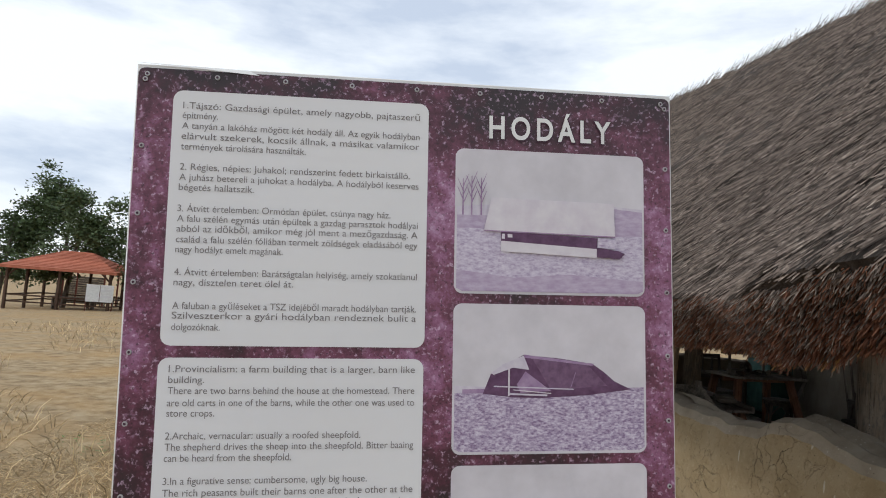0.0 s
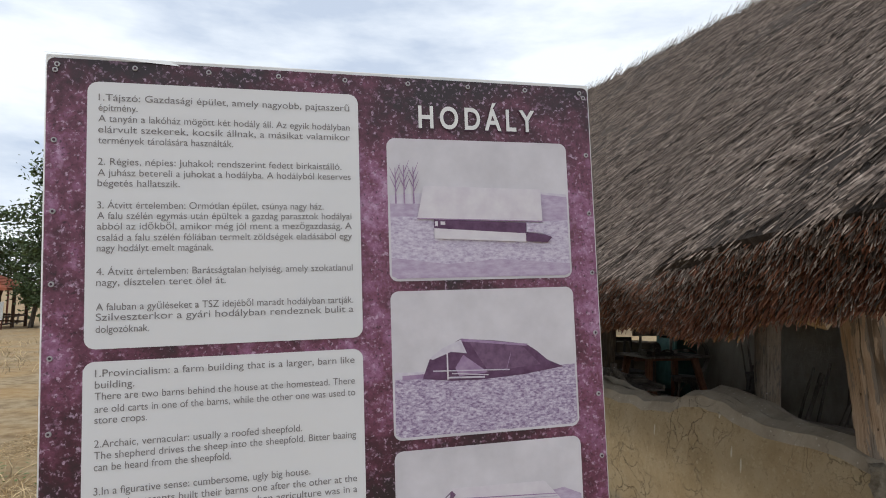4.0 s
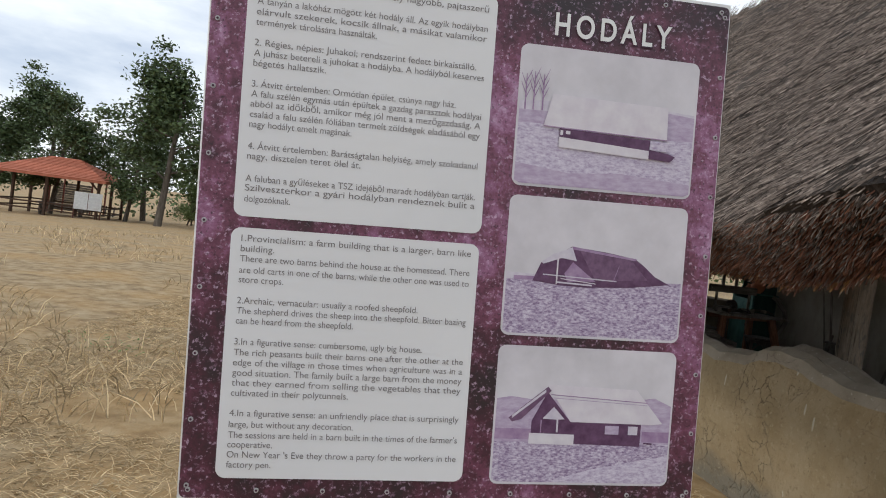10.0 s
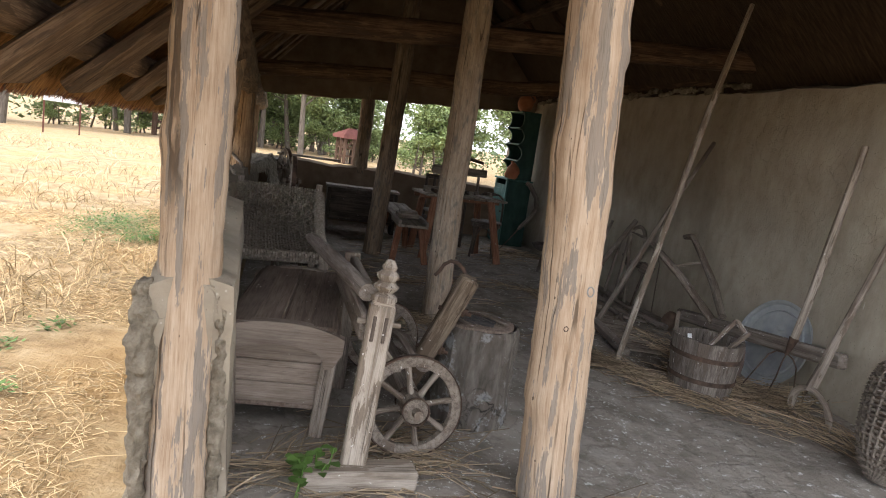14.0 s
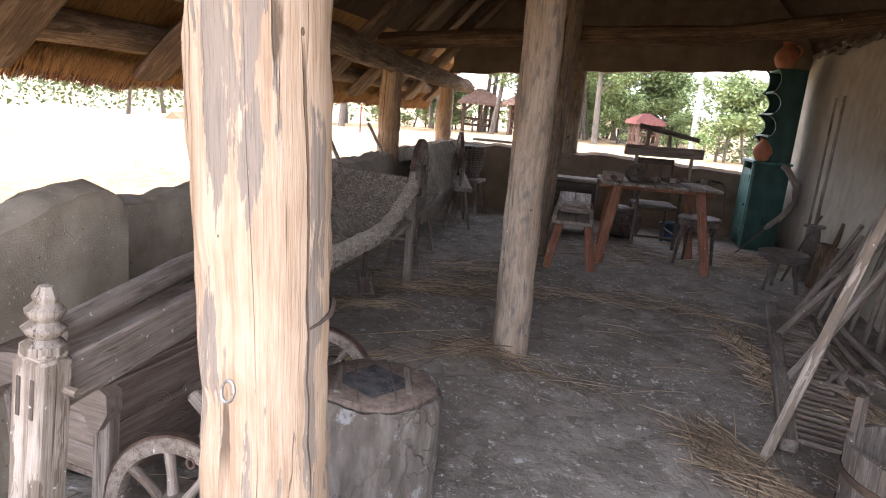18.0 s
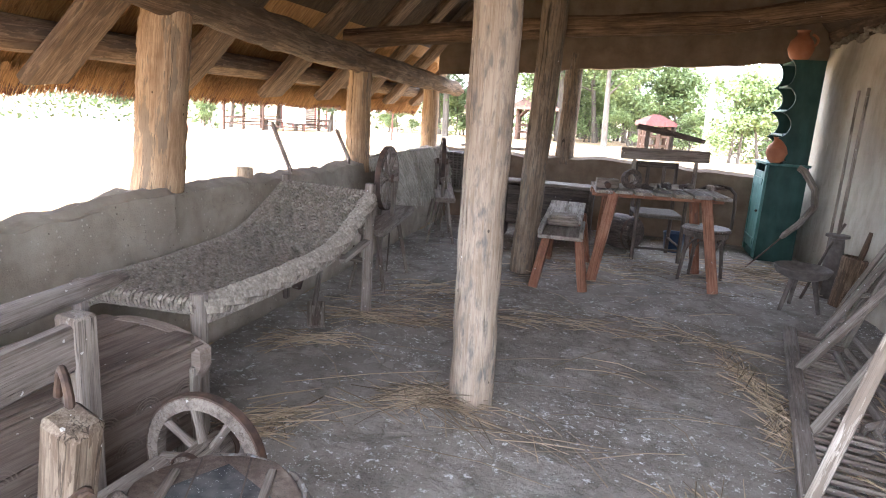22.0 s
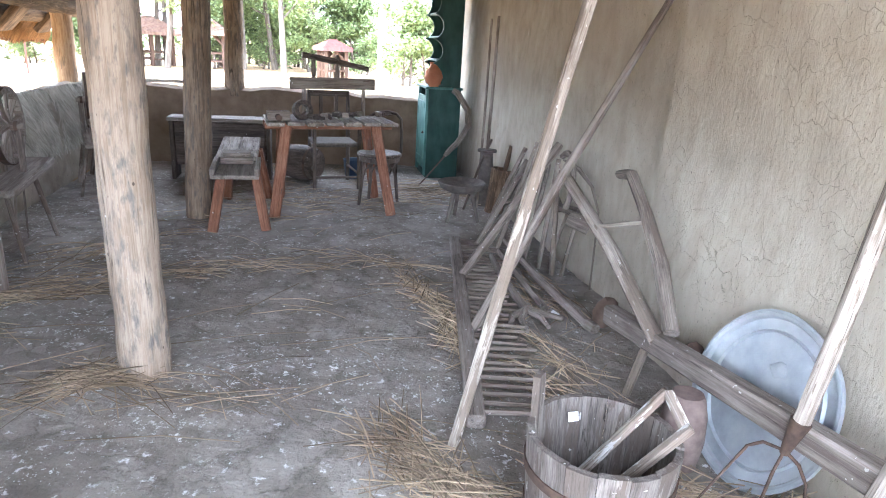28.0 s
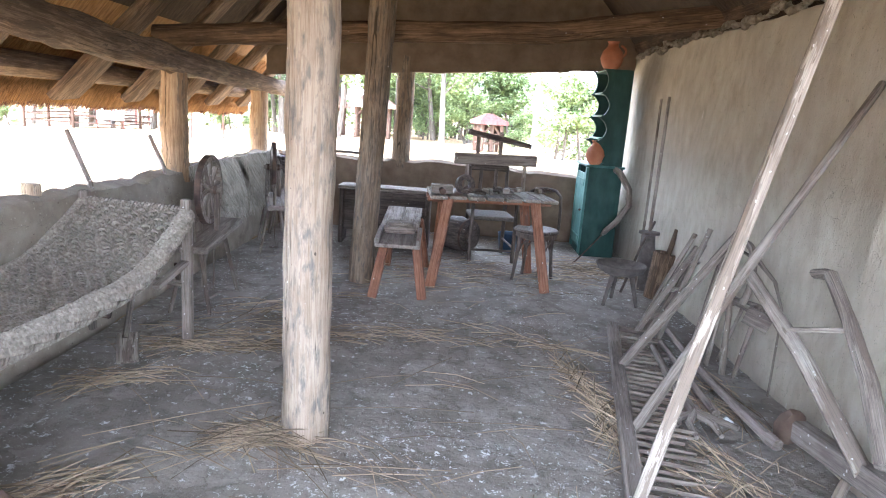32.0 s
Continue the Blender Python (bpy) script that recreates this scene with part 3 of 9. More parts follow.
GREEN_PAINT = surface("worn_green_paint", [(0.25, (0.006, 0.026, 0.021)), (0.5, (0.011, 0.044, 0.035)), (0.75, (0.024, 0.072, 0.058))], scale=(1, 1, 0.3), freq=12, rough=0.6, bump=0.3,
                      stain=(0.05, 0.1, 0.085), stain_freq=5, stain_amount=0.3, distance=0.003)
TEAL_PAINT = surface("faded_teal_paint", [(0.25, (0.03, 0.095, 0.08)), (0.5, (0.06, 0.15, 0.128)), (0.75, (0.12, 0.225, 0.196))], scale=(1, 1, 0.3), freq=12, rough=0.6, bump=0.3,
                     stain=(0.02, 0.062, 0.052), stain_freq=6, stain_amount=0.6, distance=0.003)
CLAY_POT = surface("terracotta", [(0.3, (0.3, 0.105, 0.05)), (0.6, (0.42, 0.17, 0.09)), (0.8, (0.5, 0.25, 0.15))], freq=6, rough=0.7, bump=0.15)
IRON = surface("rusty_iron", [(0.3, (0.035, 0.025, 0.02)), (0.6, (0.1, 0.065, 0.048)), (0.8, (0.16, 0.09, 0.06))], freq=18, rough=0.8, bump=0.4, metallic=0.3, distance=0.003)
ZINC = surface("zinc_sheet", [(0.3, (0.25, 0.275, 0.295)), (0.6, (0.37, 0.395, 0.415)), (0.8, (0.5, 0.52, 0.535))], freq=7, rough=0.45, bump=0.35, metallic=0.45,
               stain=(0.5, 0.5, 0.48), stain_freq=6, stain_amount=0.5, spec=0.5)
ROPE = surface("straw_rope", [(0.3, (0.12, 0.1, 0.08)), (0.55, (0.235, 0.203, 0.166)), (0.75, (0.36, 0.322, 0.268))], freq=60, rough=0.95, bump=0.7, distance=0.004, vary=0.15, island=True)
WICKER = surface("wicker", [(0.3, (0.1, 0.085, 0.07)), (0.7, (0.24, 0.205, 0.175))], freq=30, rough=0.9, bump=0.5, vary=0.3, island=True, distance=0.003)
BLACK_TOP = surface("tarred_lid", [(0.3, (0.025, 0.025, 0.026)), (0.6, (0.05, 0.05, 0.052)), (0.8, (0.13, 0.13, 0.125))], freq=12, rough=0.85, bump=0.3, stain=(0.2, 0.185, 0.165), stain_freq=14, stain_amount=0.5)
droppings(BLACK_TOP, 40.0, 0.3, (0.6, 0.6, 0.58), 0.9)
PAPER = plain("white_paper", (0.75, 0.76, 0.76), 0.8)


# ---- building blocks ----
def part(name, bm, material, parent=None, label="", smooth=True):
    """Links a bmesh as one mesh object, under a thing or a part if one is given."""
    if bm.verts.layers.float_vector.get("grain") is None:
        with_grain(bm, Matrix())
    me = bpy.data.meshes.new(name)
    bm.to_mesh(me)
    bm.free()
    for mat in (material if isinstance(material, (list, tuple)) else [material]):
        me.materials.append(mat)
    if smooth:
        for p in me.polygons:
            p.use_smooth = True
        me.set_sharp_from_angle(angle=radians(38))
    ob = new(name, me)
    if parent is not None:
        ob.parent = parent
    if label:
        ob["label"] = label
    return ob


def thing(name, at, label, category, group="", turn=0.0):
    """An Empty at the base of a thing, to which its parts are given."""
    ob = new(name)
    ob.empty_display_size = 0.1
    ob.matrix_world = pose(*at, 0, 0, turn)
    return tagged(ob, label, category, group)


def with_grain(bm, m, only=None):
    """Stores where each vertex lies in the piece's own frame m, whose z axis runs along the wood's fibres."""
    lay = bm.verts.layers.float_vector.get("grain") or bm.verts.layers.float_vector.new("grain")
    inv = m.inverted()
    for v in (only if only is not None else bm.verts):
        v[lay] = inv @ v.co
    return bm


def raw(verts, faces):
    bm = bmesh.new()
    vs = [bm.verts.new(v) for v in verts]
    for f in faces:
        bm.faces.new([vs[i] for i in f])
    return bm


def add_box(bm, size, m=None, bevel=0.006):
    """A block with bevelled edges, centred on m."""
    m = m or Matrix()
    bm.verts.layers.float_vector.get("grain") or bm.verts.layers.float_vector.new("grain")
    before = set(bm.verts)
    r = bmesh.ops.create_cube(bm, size=1.0, matrix=m @ Matrix.Diagonal((*size, 1)))
    if bevel:
        es = list({e for v in r["verts"] for e in v.link_edges})
        bmesh.ops.bevel(bm, geom=es, offset=min(bevel, min(size) * 0.3), segments=1, affect="EDGES", profile=0.6)
    fibre = max(range(3), key=lambda i: size[i])
    turn = (pose(0, 0, 0, 0, 90, 0), pose(0, 0, 0, 90, 0, 0), Matrix())[fibre]
    return with_grain(bm, m @ turn, [v for v in bm.verts if v not in before])


def box(size, m=None, bevel=0.006):
    return add_box(bmesh.new(), size, m, bevel)


def along(p0, p1, up=(0, 0, 1)):
    """A pose at the middle of p0 and p1 whose z axis runs from the one to the other and whose x axis lies level."""
    p0, p1 = Vector(p0), Vector(p1)
    z = (p1 - p0).normalized()
    x = Vector(up).cross(z)
    x = x.normalized() if x.length > 1e-4 else Vector((1, 0, 0))
    y = z.cross(x)
    m = Matrix((x, y, z)).transposed().to_4x4()
    m.translation = (p0 + p1) / 2
    return m


def add_plank(bm, p0, p1, w, h, bevel=0.005, up=(0, 0, 1)):
    """A board from p0 to p1, w across and h thick."""
    return add_box(bm, (w, h, (Vector(p1) - Vector(p0)).length), along(p0, p1, up), bevel)


def plank(p0, p1, w, h, bevel=0.005, up=(0, 0, 1)):
    return add_plank(bmesh.new(), p0, p1, w, h, bevel, up)


def add_log(bm, pts, radii, seg=12, rough=0.06, seed=0, steps=4, caps=True, flat=1.0):
    """An uneven round bar through the points, with a radius at each."""
    pts = [Vector(p) for p in pts]
    path, rad = [], []
    for i in range(len(pts) - 1):
        for k in range(steps):
            f = k / steps
            path.append(pts[i].lerp(pts[i + 1], f))
            rad.append(radii[i] + (radii[i + 1] - radii[i]) * f)
    path.append(pts[-1])
    rad.append(radii[-1])
    rings, run = [], 0.0
    lay = bm.verts.layers.float_vector.get("grain") or bm.verts.layers.float_vector.new("grain")
    ref = Vector((0.31, 0.17, 0.93)) if abs((path[-1] - path[0]).normalized().z) < 0.8 else Vector((1, 0.1, 0))
    for i, p in enumerate(path):
        t = (path[min(i + 1, len(path) - 1)] - path[max(i - 1, 0)]).normalized()
        x = ref.cross(t).normalized()
        y = t.cross(x)
        ring = []
        for k in range(seg):
            a = 2 * math.pi * k / seg
            d = x * math.cos(a) + y * math.sin(a) * flat
            q = Vector((seed * 7.3 + d.x * 1.7, d.y * 1.7 + seed, d.z * 1.7 + i * 0.45))
            ring.append(bm.verts.new(p + d * rad[i] * (1 + rough * noise.noise(q) + rough * 0.4 * noise.noise(q * 3.1))))
            ring[-1][lay] = (math.cos(a) * rad[i], math.sin(a) * rad[i], run)
        run += (path[min(i + 1, len(path) - 1)] - p).length
        rings.append(ring)
    for a, b in zip(rings, rings[1:]):
        for k in range(seg):
            bm.faces.new((a[k], a[(k + 1) % seg], b[(k + 1) % seg], b[k]))
    if caps:
        bm.faces.new(rings[0][::-1])
        bm.faces.new(rings[-1])
    return bm


def log(pts, radii, seg=12, rough=0.06, seed=0, steps=4, caps=True, flat=1.0):
    return add_log(bmesh.new(), pts, radii, seg, rough, seed, steps, caps, flat)


def add_turned(bm, profile, seg=20, m=None, rough=0.0, seed=0, close=False):
    """A body of revolution round z from (radius, height) pairs."""
    m = m or Matrix()
    lay = bm.verts.layers.float_vector.get("grain") or bm.verts.layers.float_vector.new("grain")
    rings = []
    for r, z in profile:
        ring = []
        for k in range(seg):
            a = 2 * math.pi * k / seg
            f = 1 + rough * noise.noise(Vector((math.cos(a) * 1.6 + seed, math.sin(a) * 1.6, z * 5)))
            ring.append(bm.verts.new(m @ Vector((r * f * math.cos(a), r * f * math.sin(a), z))))
            ring[-1][lay] = (r * math.cos(a), r * math.sin(a), z)
        rings.append(ring)
    pairs = list(zip(rings, rings[1:]))
    if close:
        pairs.append((rings[-1], rings[0]))
    for a, b in pairs:
        for k in range(seg):
            bm.faces.new((a[k], a[(k + 1) % seg], b[(k + 1) % seg], b[k]))
    if not close:
        if profile[0][0] > 1e-3:
            bm.faces.new(rings[0][::-1])
        if profile[-1][0] > 1e-3:
            bm.faces.new(rings[-1])
    return bm


def turned(profile, seg=20, m=None, rough=0.0, seed=0, close=False):
    return add_turned(bmesh.new(), profile, seg, m, rough, seed, close)


class Strands:
    """Collects many thin stalks quickly and links them as one mesh."""
    def __init__(self):
        self.v, self.f = [], []

    def add(self, pts, w, w2=None):
        w2 = w if w2 is None else w2
        n0 = len(self.v)
        k = len(pts)
        for i, p in enumerate(pts):
            t = pts[min(i + 1, k - 1)] - pts[max(i - 1, 0)]
            x = t.cross(Vector((0.2, 0.37, 0.91)))
            x = x.normalized() if x.length > 1e-5 else Vector((1, 0, 0))
            y = t.normalized().cross(x)
            ww = w + (w2 - w) * i / max(1, k - 1)
            self.v += [p + x * ww, p - x * ww * 0.5 + y * ww * 0.86, p - x * ww * 0.5 - y * ww * 0.86]
        for i in range(k - 1):
            a = n0 + 3 * i
            for j in range(3):
                j2 = (j + 1) % 3
                self.f.append((a + j, a + j2, a + 3 + j2, a + 3 + j))

    def link(self, name, material, parent=None):
        me = bpy.data.meshes.new(name)
        me.from_pydata([tuple(v) for v in self.v], [], self.f)
        me.materials.append(material)
        ob = new(name, me)
        if parent is not None:
            ob.parent = parent
        return ob


# ---- plan: the barn's own frame (u across, v along, z up) ----
TURN_BARN = 6.28
BARN = pose(3.52, 2.53, 0, 0, 0, TURN_BARN)


def B(u, v, z=0.0):
    return BARN @ Vector((u, v, z))


LEFT_U, RIGHT_U, FAR_V = -1.53, 2.7, 7.75
RIDGE_U = 0.6
EAVE_U, EAVE_Z = -2.42, 1.52
EAVE_UR, EAVE_ZR = 3.5, 1.8
FRONT_V, BACK_V = -1.42, 9.0


def ridge_z(v):
    return min(4.8, max(4.3, 4.36 + 0.075 * (v - 2)))


def eave_z(v):
    return EAVE_Z - 0.014 * max(0.0, v - 1.5) + 0.13 * min(1.0, max(0.0, -0.1 - v))


def eave_u(v):
    """The eave bulges outwards towards the front corner."""
    return EAVE_U - 0.2 * min(1.0, max(0.0, (0.35 - v) / 0.6))


# ---- ground ----
def ground_z(x, y):
    d = max(0.0, math.hypot(x - 2, y - 4) - 9)
    return -0.012 + 0.02 * noise.noise(Vector((x * 0.5, y * 0.5, 3))) - 0.012 * min(d, 60) - 0.04 * min(40.0, max(0.0, -x - 5.0)) * min(1.0, d / 12)


def in_barn(x, y, m=0.0):
    p = BARN.inverted() @ Vector((x, y, 0))
    return LEFT_U - 0.05 - m < p.x < RIGHT_U + 0.2 + m and -0.15 - m < p.y < FAR_V + 0.05 + m


def make_ground():
    xs = sorted({round(v, 3) for v in [*np.arange(-8, 10.01, 0.25), *np.arange(-60, 60.1, 4), *np.arange(-600, 601, 60), -3000, 3000]})
    ys = sorted({round(v, 3) for v in [*np.arange(-4, 14.01, 0.25), *np.arange(-60, 80.1, 4), *np.arange(-600, 601, 60), -3000, 3000]})
    verts, faces = [], []
    for y in ys:
        for x in xs:
            z = ground_z(x, y)
            if in_barn(x, y, -0.1):
                z = -0.06
            verts.append((x, y, z))
    w = len(xs)
    for j in range(len(ys) - 1):
        for i in range(w - 1):
            a = j * w + i
            faces.append((a, a + 1, a + w + 1, a + w))
    ob = part("ground", raw(verts, faces), GROUND)
    return tagged(ob, "dry yellow trampled pasture around the barn", "ground", kind="structure")


make_ground()


def make_floor():
    us = np.arange(LEFT_U + 0.22, RIGHT_U + 0.15, 0.03)
    vs = np.arange(-0.22, FAR_V + 0.1, 0.03)
    verts, faces = [], []
    for v in vs:
        for u in us:
            p = B(u, v)
            h = 0.01 * noise.noise(Vector((u * 1.1, v * 1.1, 0))) + 0.006 * noise.noise(Vector((u * 5, v * 5, 2))) + 0.007 * noise.noise(Vector((u * 12, v * 12, 4))) - 0.002
            edge = -0.03 if v < -0.18 else 0.0
            verts.append((p.x, p.y, h + edge))
    w = len(us)
    for j in range(len(vs) - 1):
        for i in range(w - 1):
            a = j * w + i
            faces.append((a, a + 1, a + w + 1, a + w))
    ob = part("floor", raw(verts, faces), FLOOR)
    return tagged(ob, "grey trodden earth floor with pale droppings", "floor", kind="structure")


make_floor()


# ---- clay walls ----
def clay_wall(name, line, thick, height, label, mats, base=-0.08, crumble=0.04, step=0.06, seed=0, lean=0.0, under=None, halves=None, flare_out=0.22):
    """A thick hand-plastered wall along a line of (u, v, height) points; material 0 lies on its left side, 1 on its right."""
    pts = []
    for (u0, v0, h0), (u1, v1, h1) in zip(line, line[1:]):
        k = max(1, int(math.hypot(u1 - u0, v1 - v0) / step))
        for i in range(k):
            f = i / k
            pts.append((u0 + (u1 - u0) * f, v0 + (v1 - v0) * f, h0 + (h1 - h0) * f))
    pts.append(line[-1])
    verts, faces, mat = [], [], []
    rows = max(6, int(height / 0.07))
    prof = 2 * rows + 3
    for i, (u, v, h) in enumerate(pts):
        a, b = pts[max(i - 1, 0)], pts[min(i + 1, len(pts) - 1)]
        t = Vector((b[0] - a[0], b[1] - a[1], 0)).normalized()
        nrm = Vector((-t.y, t.x, 0))
        s = i * step
        top = h + crumble * noise.noise(Vector((s * 2.3, seed, 0))) + crumble * 0.5 * noise.noise(Vector((s * 8, seed, 5)))
        low = base if under is None else under(i / (len(pts) - 1))
        for k in range(prof):
            if k <= rows:
                side, f = 1.0, k / rows
            elif k == rows + 1:
                side, f = 0.0, 1.0
            else:
                side, f = -1.0, (prof - 1 - k) / rows
            z = low + (top - low) * f
            flare = 1 + (flare_out if side > 0 else 0.22) * max(0.0, 1 - f * 2.2) - (0.35 if side > 0 else 0.12) * max(0, f - 0.8) / 0.2
            b1 = 0.03 * noise.noise(Vector((s * 1.2, z * 1.4, seed + side))) + 0.011 * noise.noise(Vector((s * 6, z * 6, seed + side * 3)))
            half = (halves[0] if side > 0 else halves[1]) if halves else thick / 2
            off = nrm * side * (half * flare + b1)
            if f == 1.0 and side:
                z -= 0.02
            elif side == 0:
                z += 0.012
            p = Vector((u, v, 0)) + off + nrm * lean * f
            verts.append(B(p.x, p.y, z))
    for i in range(len(pts) - 1):
        for k in range(prof - 1):
            a = i * prof + k
            faces.append((a, a + 1, a + prof + 1, a + prof))
            mat.append(0 if k < rows + (2 if name == "wall_east" else -1) else 1)
    n0 = len(faces)
    faces.append(tuple(range(prof - 1, -1, -1)))
    faces.append(tuple(range((len(pts) - 1) * prof, len(pts) * prof)))
    mat += [1, 1]
    bm = raw(verts, faces)
    bm.faces.ensure_lookup_table()
    for f, m in zip(bm.faces, mat):
        f.material_index = m
    bmesh.ops.recalc_face_normals(bm, faces=bm.faces)
    ob = part(name, bm, mats)
    return tagged(ob, label, "wall", kind="structure")


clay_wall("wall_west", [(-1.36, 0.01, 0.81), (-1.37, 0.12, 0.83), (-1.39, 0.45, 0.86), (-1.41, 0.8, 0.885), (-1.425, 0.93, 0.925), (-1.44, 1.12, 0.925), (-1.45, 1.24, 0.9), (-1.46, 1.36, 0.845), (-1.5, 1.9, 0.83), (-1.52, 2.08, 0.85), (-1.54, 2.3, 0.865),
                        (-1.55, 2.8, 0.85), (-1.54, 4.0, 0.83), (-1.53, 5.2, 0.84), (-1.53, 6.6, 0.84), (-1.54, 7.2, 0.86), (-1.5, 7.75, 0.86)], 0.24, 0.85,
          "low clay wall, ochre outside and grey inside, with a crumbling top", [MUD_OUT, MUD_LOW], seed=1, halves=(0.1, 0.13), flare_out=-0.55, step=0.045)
clay_wall("wall_lining", [(-1.29, 0.03, 0.815), (-1.3, 0.35, 0.845), (-1.32, 0.65, 0.87), (-1.33, 0.86, 0.925), (-1.335, 1.0, 0.95), (-1.345, 1.14, 0.945), (-1.345, 1.23, 0.9)], 0.24, 0.9,
          "thicker end of the low clay wall, cracked along its top", [MUD_LOW, MUD_LOW], seed=6, crumble=0.05, step=0.035)
clay_wall("wall_lining", [(-1.41, 1.2, 0.82), (-1.43, 1.6, 0.82), (-1.44, 1.95, 0.83), (-1.44, 2.1, 0.87), (-1.43, 2.52, 0.855)], 0.09, 0.85,
          "smooth inner thickening of the low clay wall", [MUD_LOW, MUD_LOW], seed=9, crumble=0.03)
# The inner face uses the dark gable plaster: its backlit shade is in the colour.
clay_wall("wall_north", [(-1.45, 7.75, 0.84), (-0.4, 7.8, 0.83), (0.8, 7.8, 0.85), (2.0, 7.78, 0.8), (2.66, 7.75, 0.82)], 0.22, 0.85,
          "low brown clay wall across the open far end, inner face darkened as if backlit", [MUD_OUT, MUD_GABLE], seed=2)
clay_wall("wall_east", [(2.9, -0.3, 2.16), (2.86, 1.9, 2.17), (2.87, 2.1, 2.17), (2.83, 4, 2.2), (2.84, 6, 2.22), (2.85, 7.9, 2.22)], 0.3, 2.2,
          "tall grey clay wall with cracks and a rough top edge", [MUD_IN, MUD_OUT], seed=3, crumble=0.03)
clay_wall("wall_buttress", [(2.68, -0.3, 2.14), (2.67, 0.8, 2.15), (2.67, 2.72, 2.15)], 0.22, 2.2,
          "thicker bulging stretch of the grey clay wall", [MUD_IN, MUD_IN], seed=4, crumble=0.02)


# ragged straw clay squeezed out on both sides of the corner post
def ragged_clay(pts, r, seed, rough=0.5, mat=None):
    bm = log([B(*p) for p in pts], [r * (1 + 0.25 * math.sin(i * 2.7 + seed)) for i in range(len(pts))], seg=16, rough=rough, seed=seed, steps=14)
    for v in bm.verts:
        v.co += Vector((noise.noise(v.co * 34 + Vector((seed, 0, 0))), noise.noise(v.co * 34 + Vector((0, seed, 5))), noise.noise(v.co * 34 + Vector((3, 1, seed))))) * 0.016
    return tagged(part("wall_edge", bm, mat or MUD_ROUGH), "ragged broken edge of straw clay beside the post", "wall", kind="structure")


ragged_clay([(-1.435, 0.0, -0.05), (-1.435, -0.01, 0.3), (-1.445, 0.0, 0.6), (-1.45, 0.03, 0.8)], 0.036, 3, 0.4)
ragged_clay([(-1.195, 0.03, -0.05), (-1.2, 0.03, 0.3), (-1.21, 0.04, 0.6), (-1.22, 0.06, 0.8)], 0.022, 5)
for k in range(9):
    u, v = -1.3 + 0.03 * math.sin(k * 5.1), 0.25 + 0.115 * k
    h = 0.83 + 0.1 * max(0.0, v - 0.6) * (1 if v < 1.1 else 0.6)
    ragged_clay([(u - 0.03, v - 0.05, h - 0.01), (u, v, h + 0.012 * math.sin(k * 2.3)), (u - 0.05, v + 0.06, h - 0.005)], 0.026 + 0.008 * math.sin(k * 3.7), 11 + k)


for k in range(24):
    v = 2.85 + 0.2 * k
    h = 2.215 + 0.015 * math.sin(k * 1.9)
    ragged_clay([(2.71, v - 0.1, h), (2.7 + 0.02 * math.sin(k * 4.1), v, h + 0.02 * math.sin(k * 2.9)), (2.71, v + 0.1, h - 0.01)], 0.02 + 0.007 * math.sin(k * 3.7), 31 + k)


# ---- posts ----
def post(name, p0, p1, r0, r1, mat, label, seed, seg=36, rough=0.07, knots=()):
    """A peeled trunk: slightly bent, of uneven girth, with knots given as (height, angle, size)."""
    p0, p1 = Vector(p0), Vector(p1)
    n = 7
    pts, rad = [], []
    for i in range(n + 1):
        f = i / n
        q = Vector((seed * 3.7, f * 2.6, 1.3))
        pts.append(p0.lerp(p1, f) + Vector((noise.noise(q), noise.noise(q + Vector((0, 0, 9))), 0)) * 0.012)
        rad.append((r0 + (r1 - r0) * f) * (1 + 0.07 * noise.noise(q * 2.3)))
    bm = log(pts, rad, seg=seg, rough=rough, seed=seed, steps=8)
    axis = (p1 - p0).normalized()
    for h, ang, size in knots:
        c = p0 + axis * (h - p0.z) / max(0.2, axis.z)
        out = Vector((math.cos(radians(ang)), math.sin(radians(ang)), 0))
        c = c + out * r0
        for v in bm.verts:
            d = (v.co - c).length
            if d < size * 2:
                v.co += out * 0.3 * size * (1 - d / (size * 2)) ** 2
    return tagged(part(name, bm, mat), label, "post", "barn posts")


post("post", (2.215, 2.4, -0.1), (2.145, 2.585, 1.86), 0.098, 0.105, POST, "pale peeled tree-trunk corner post with grey weathering", 1, knots=((1.25, 200, 0.05), (0.6, 300, 0.04)))
post("post", (3.588, 2.602, -0.1), (3.47, 2.65, 2.12), 0.116, 0.113, POST, "pale peeled tree-trunk post with long drying cracks", 2, knots=((1.36, 190, 0.07), (0.45, 200, 0.06), (1.75, 330, 0.05)))
post("post", (3.42, 5.11, -0.1), (3.42, 5.06, 3.7), 0.105, 0.095, POST_IN, "round wooden post standing in the earth floor", 3)
post("post", (2.98, 7.69, -0.1), (3.12, 7.66, 3.7), 0.105, 0.095, POST_DARK, "dark round wooden post in the middle of the barn", 4)
post("post", (1.68, 4.95, 0.8), (1.75, 5.0, 1.76), 0.13, 0.12, POST_WARM, "warm brown trunk post standing on the low clay wall", 5)
post("post", (1.46, 7.45, 0.74), (1.47, 7.45, 1.68), 0.11, 0.1, POST_WARM, "warm brown trunk post standing on the low clay wall", 6)
post("post", (1.17, 9.75, 0.74), (1.17, 9.75, 1.62), 0.1, 0.1, POST_WARM, "warm brown trunk post standing on the low clay wall", 7)
post("post", (*B(0.08, 7.8)[:2], 0.75), (*B(0.1, 7.8)[:2], 2.05), 0.11, 0.1, POST_DARK, "dark post standing on the far low wall", 8)
ring = [Vector((3.569, 2.486, 0.905)) + Vector((0.012 * math.cos(a), -0.004 + 0.004 * math.sin(a), 0.017 * math.sin(a))) for a in np.linspace(0, 2 * math.pi, 15)]
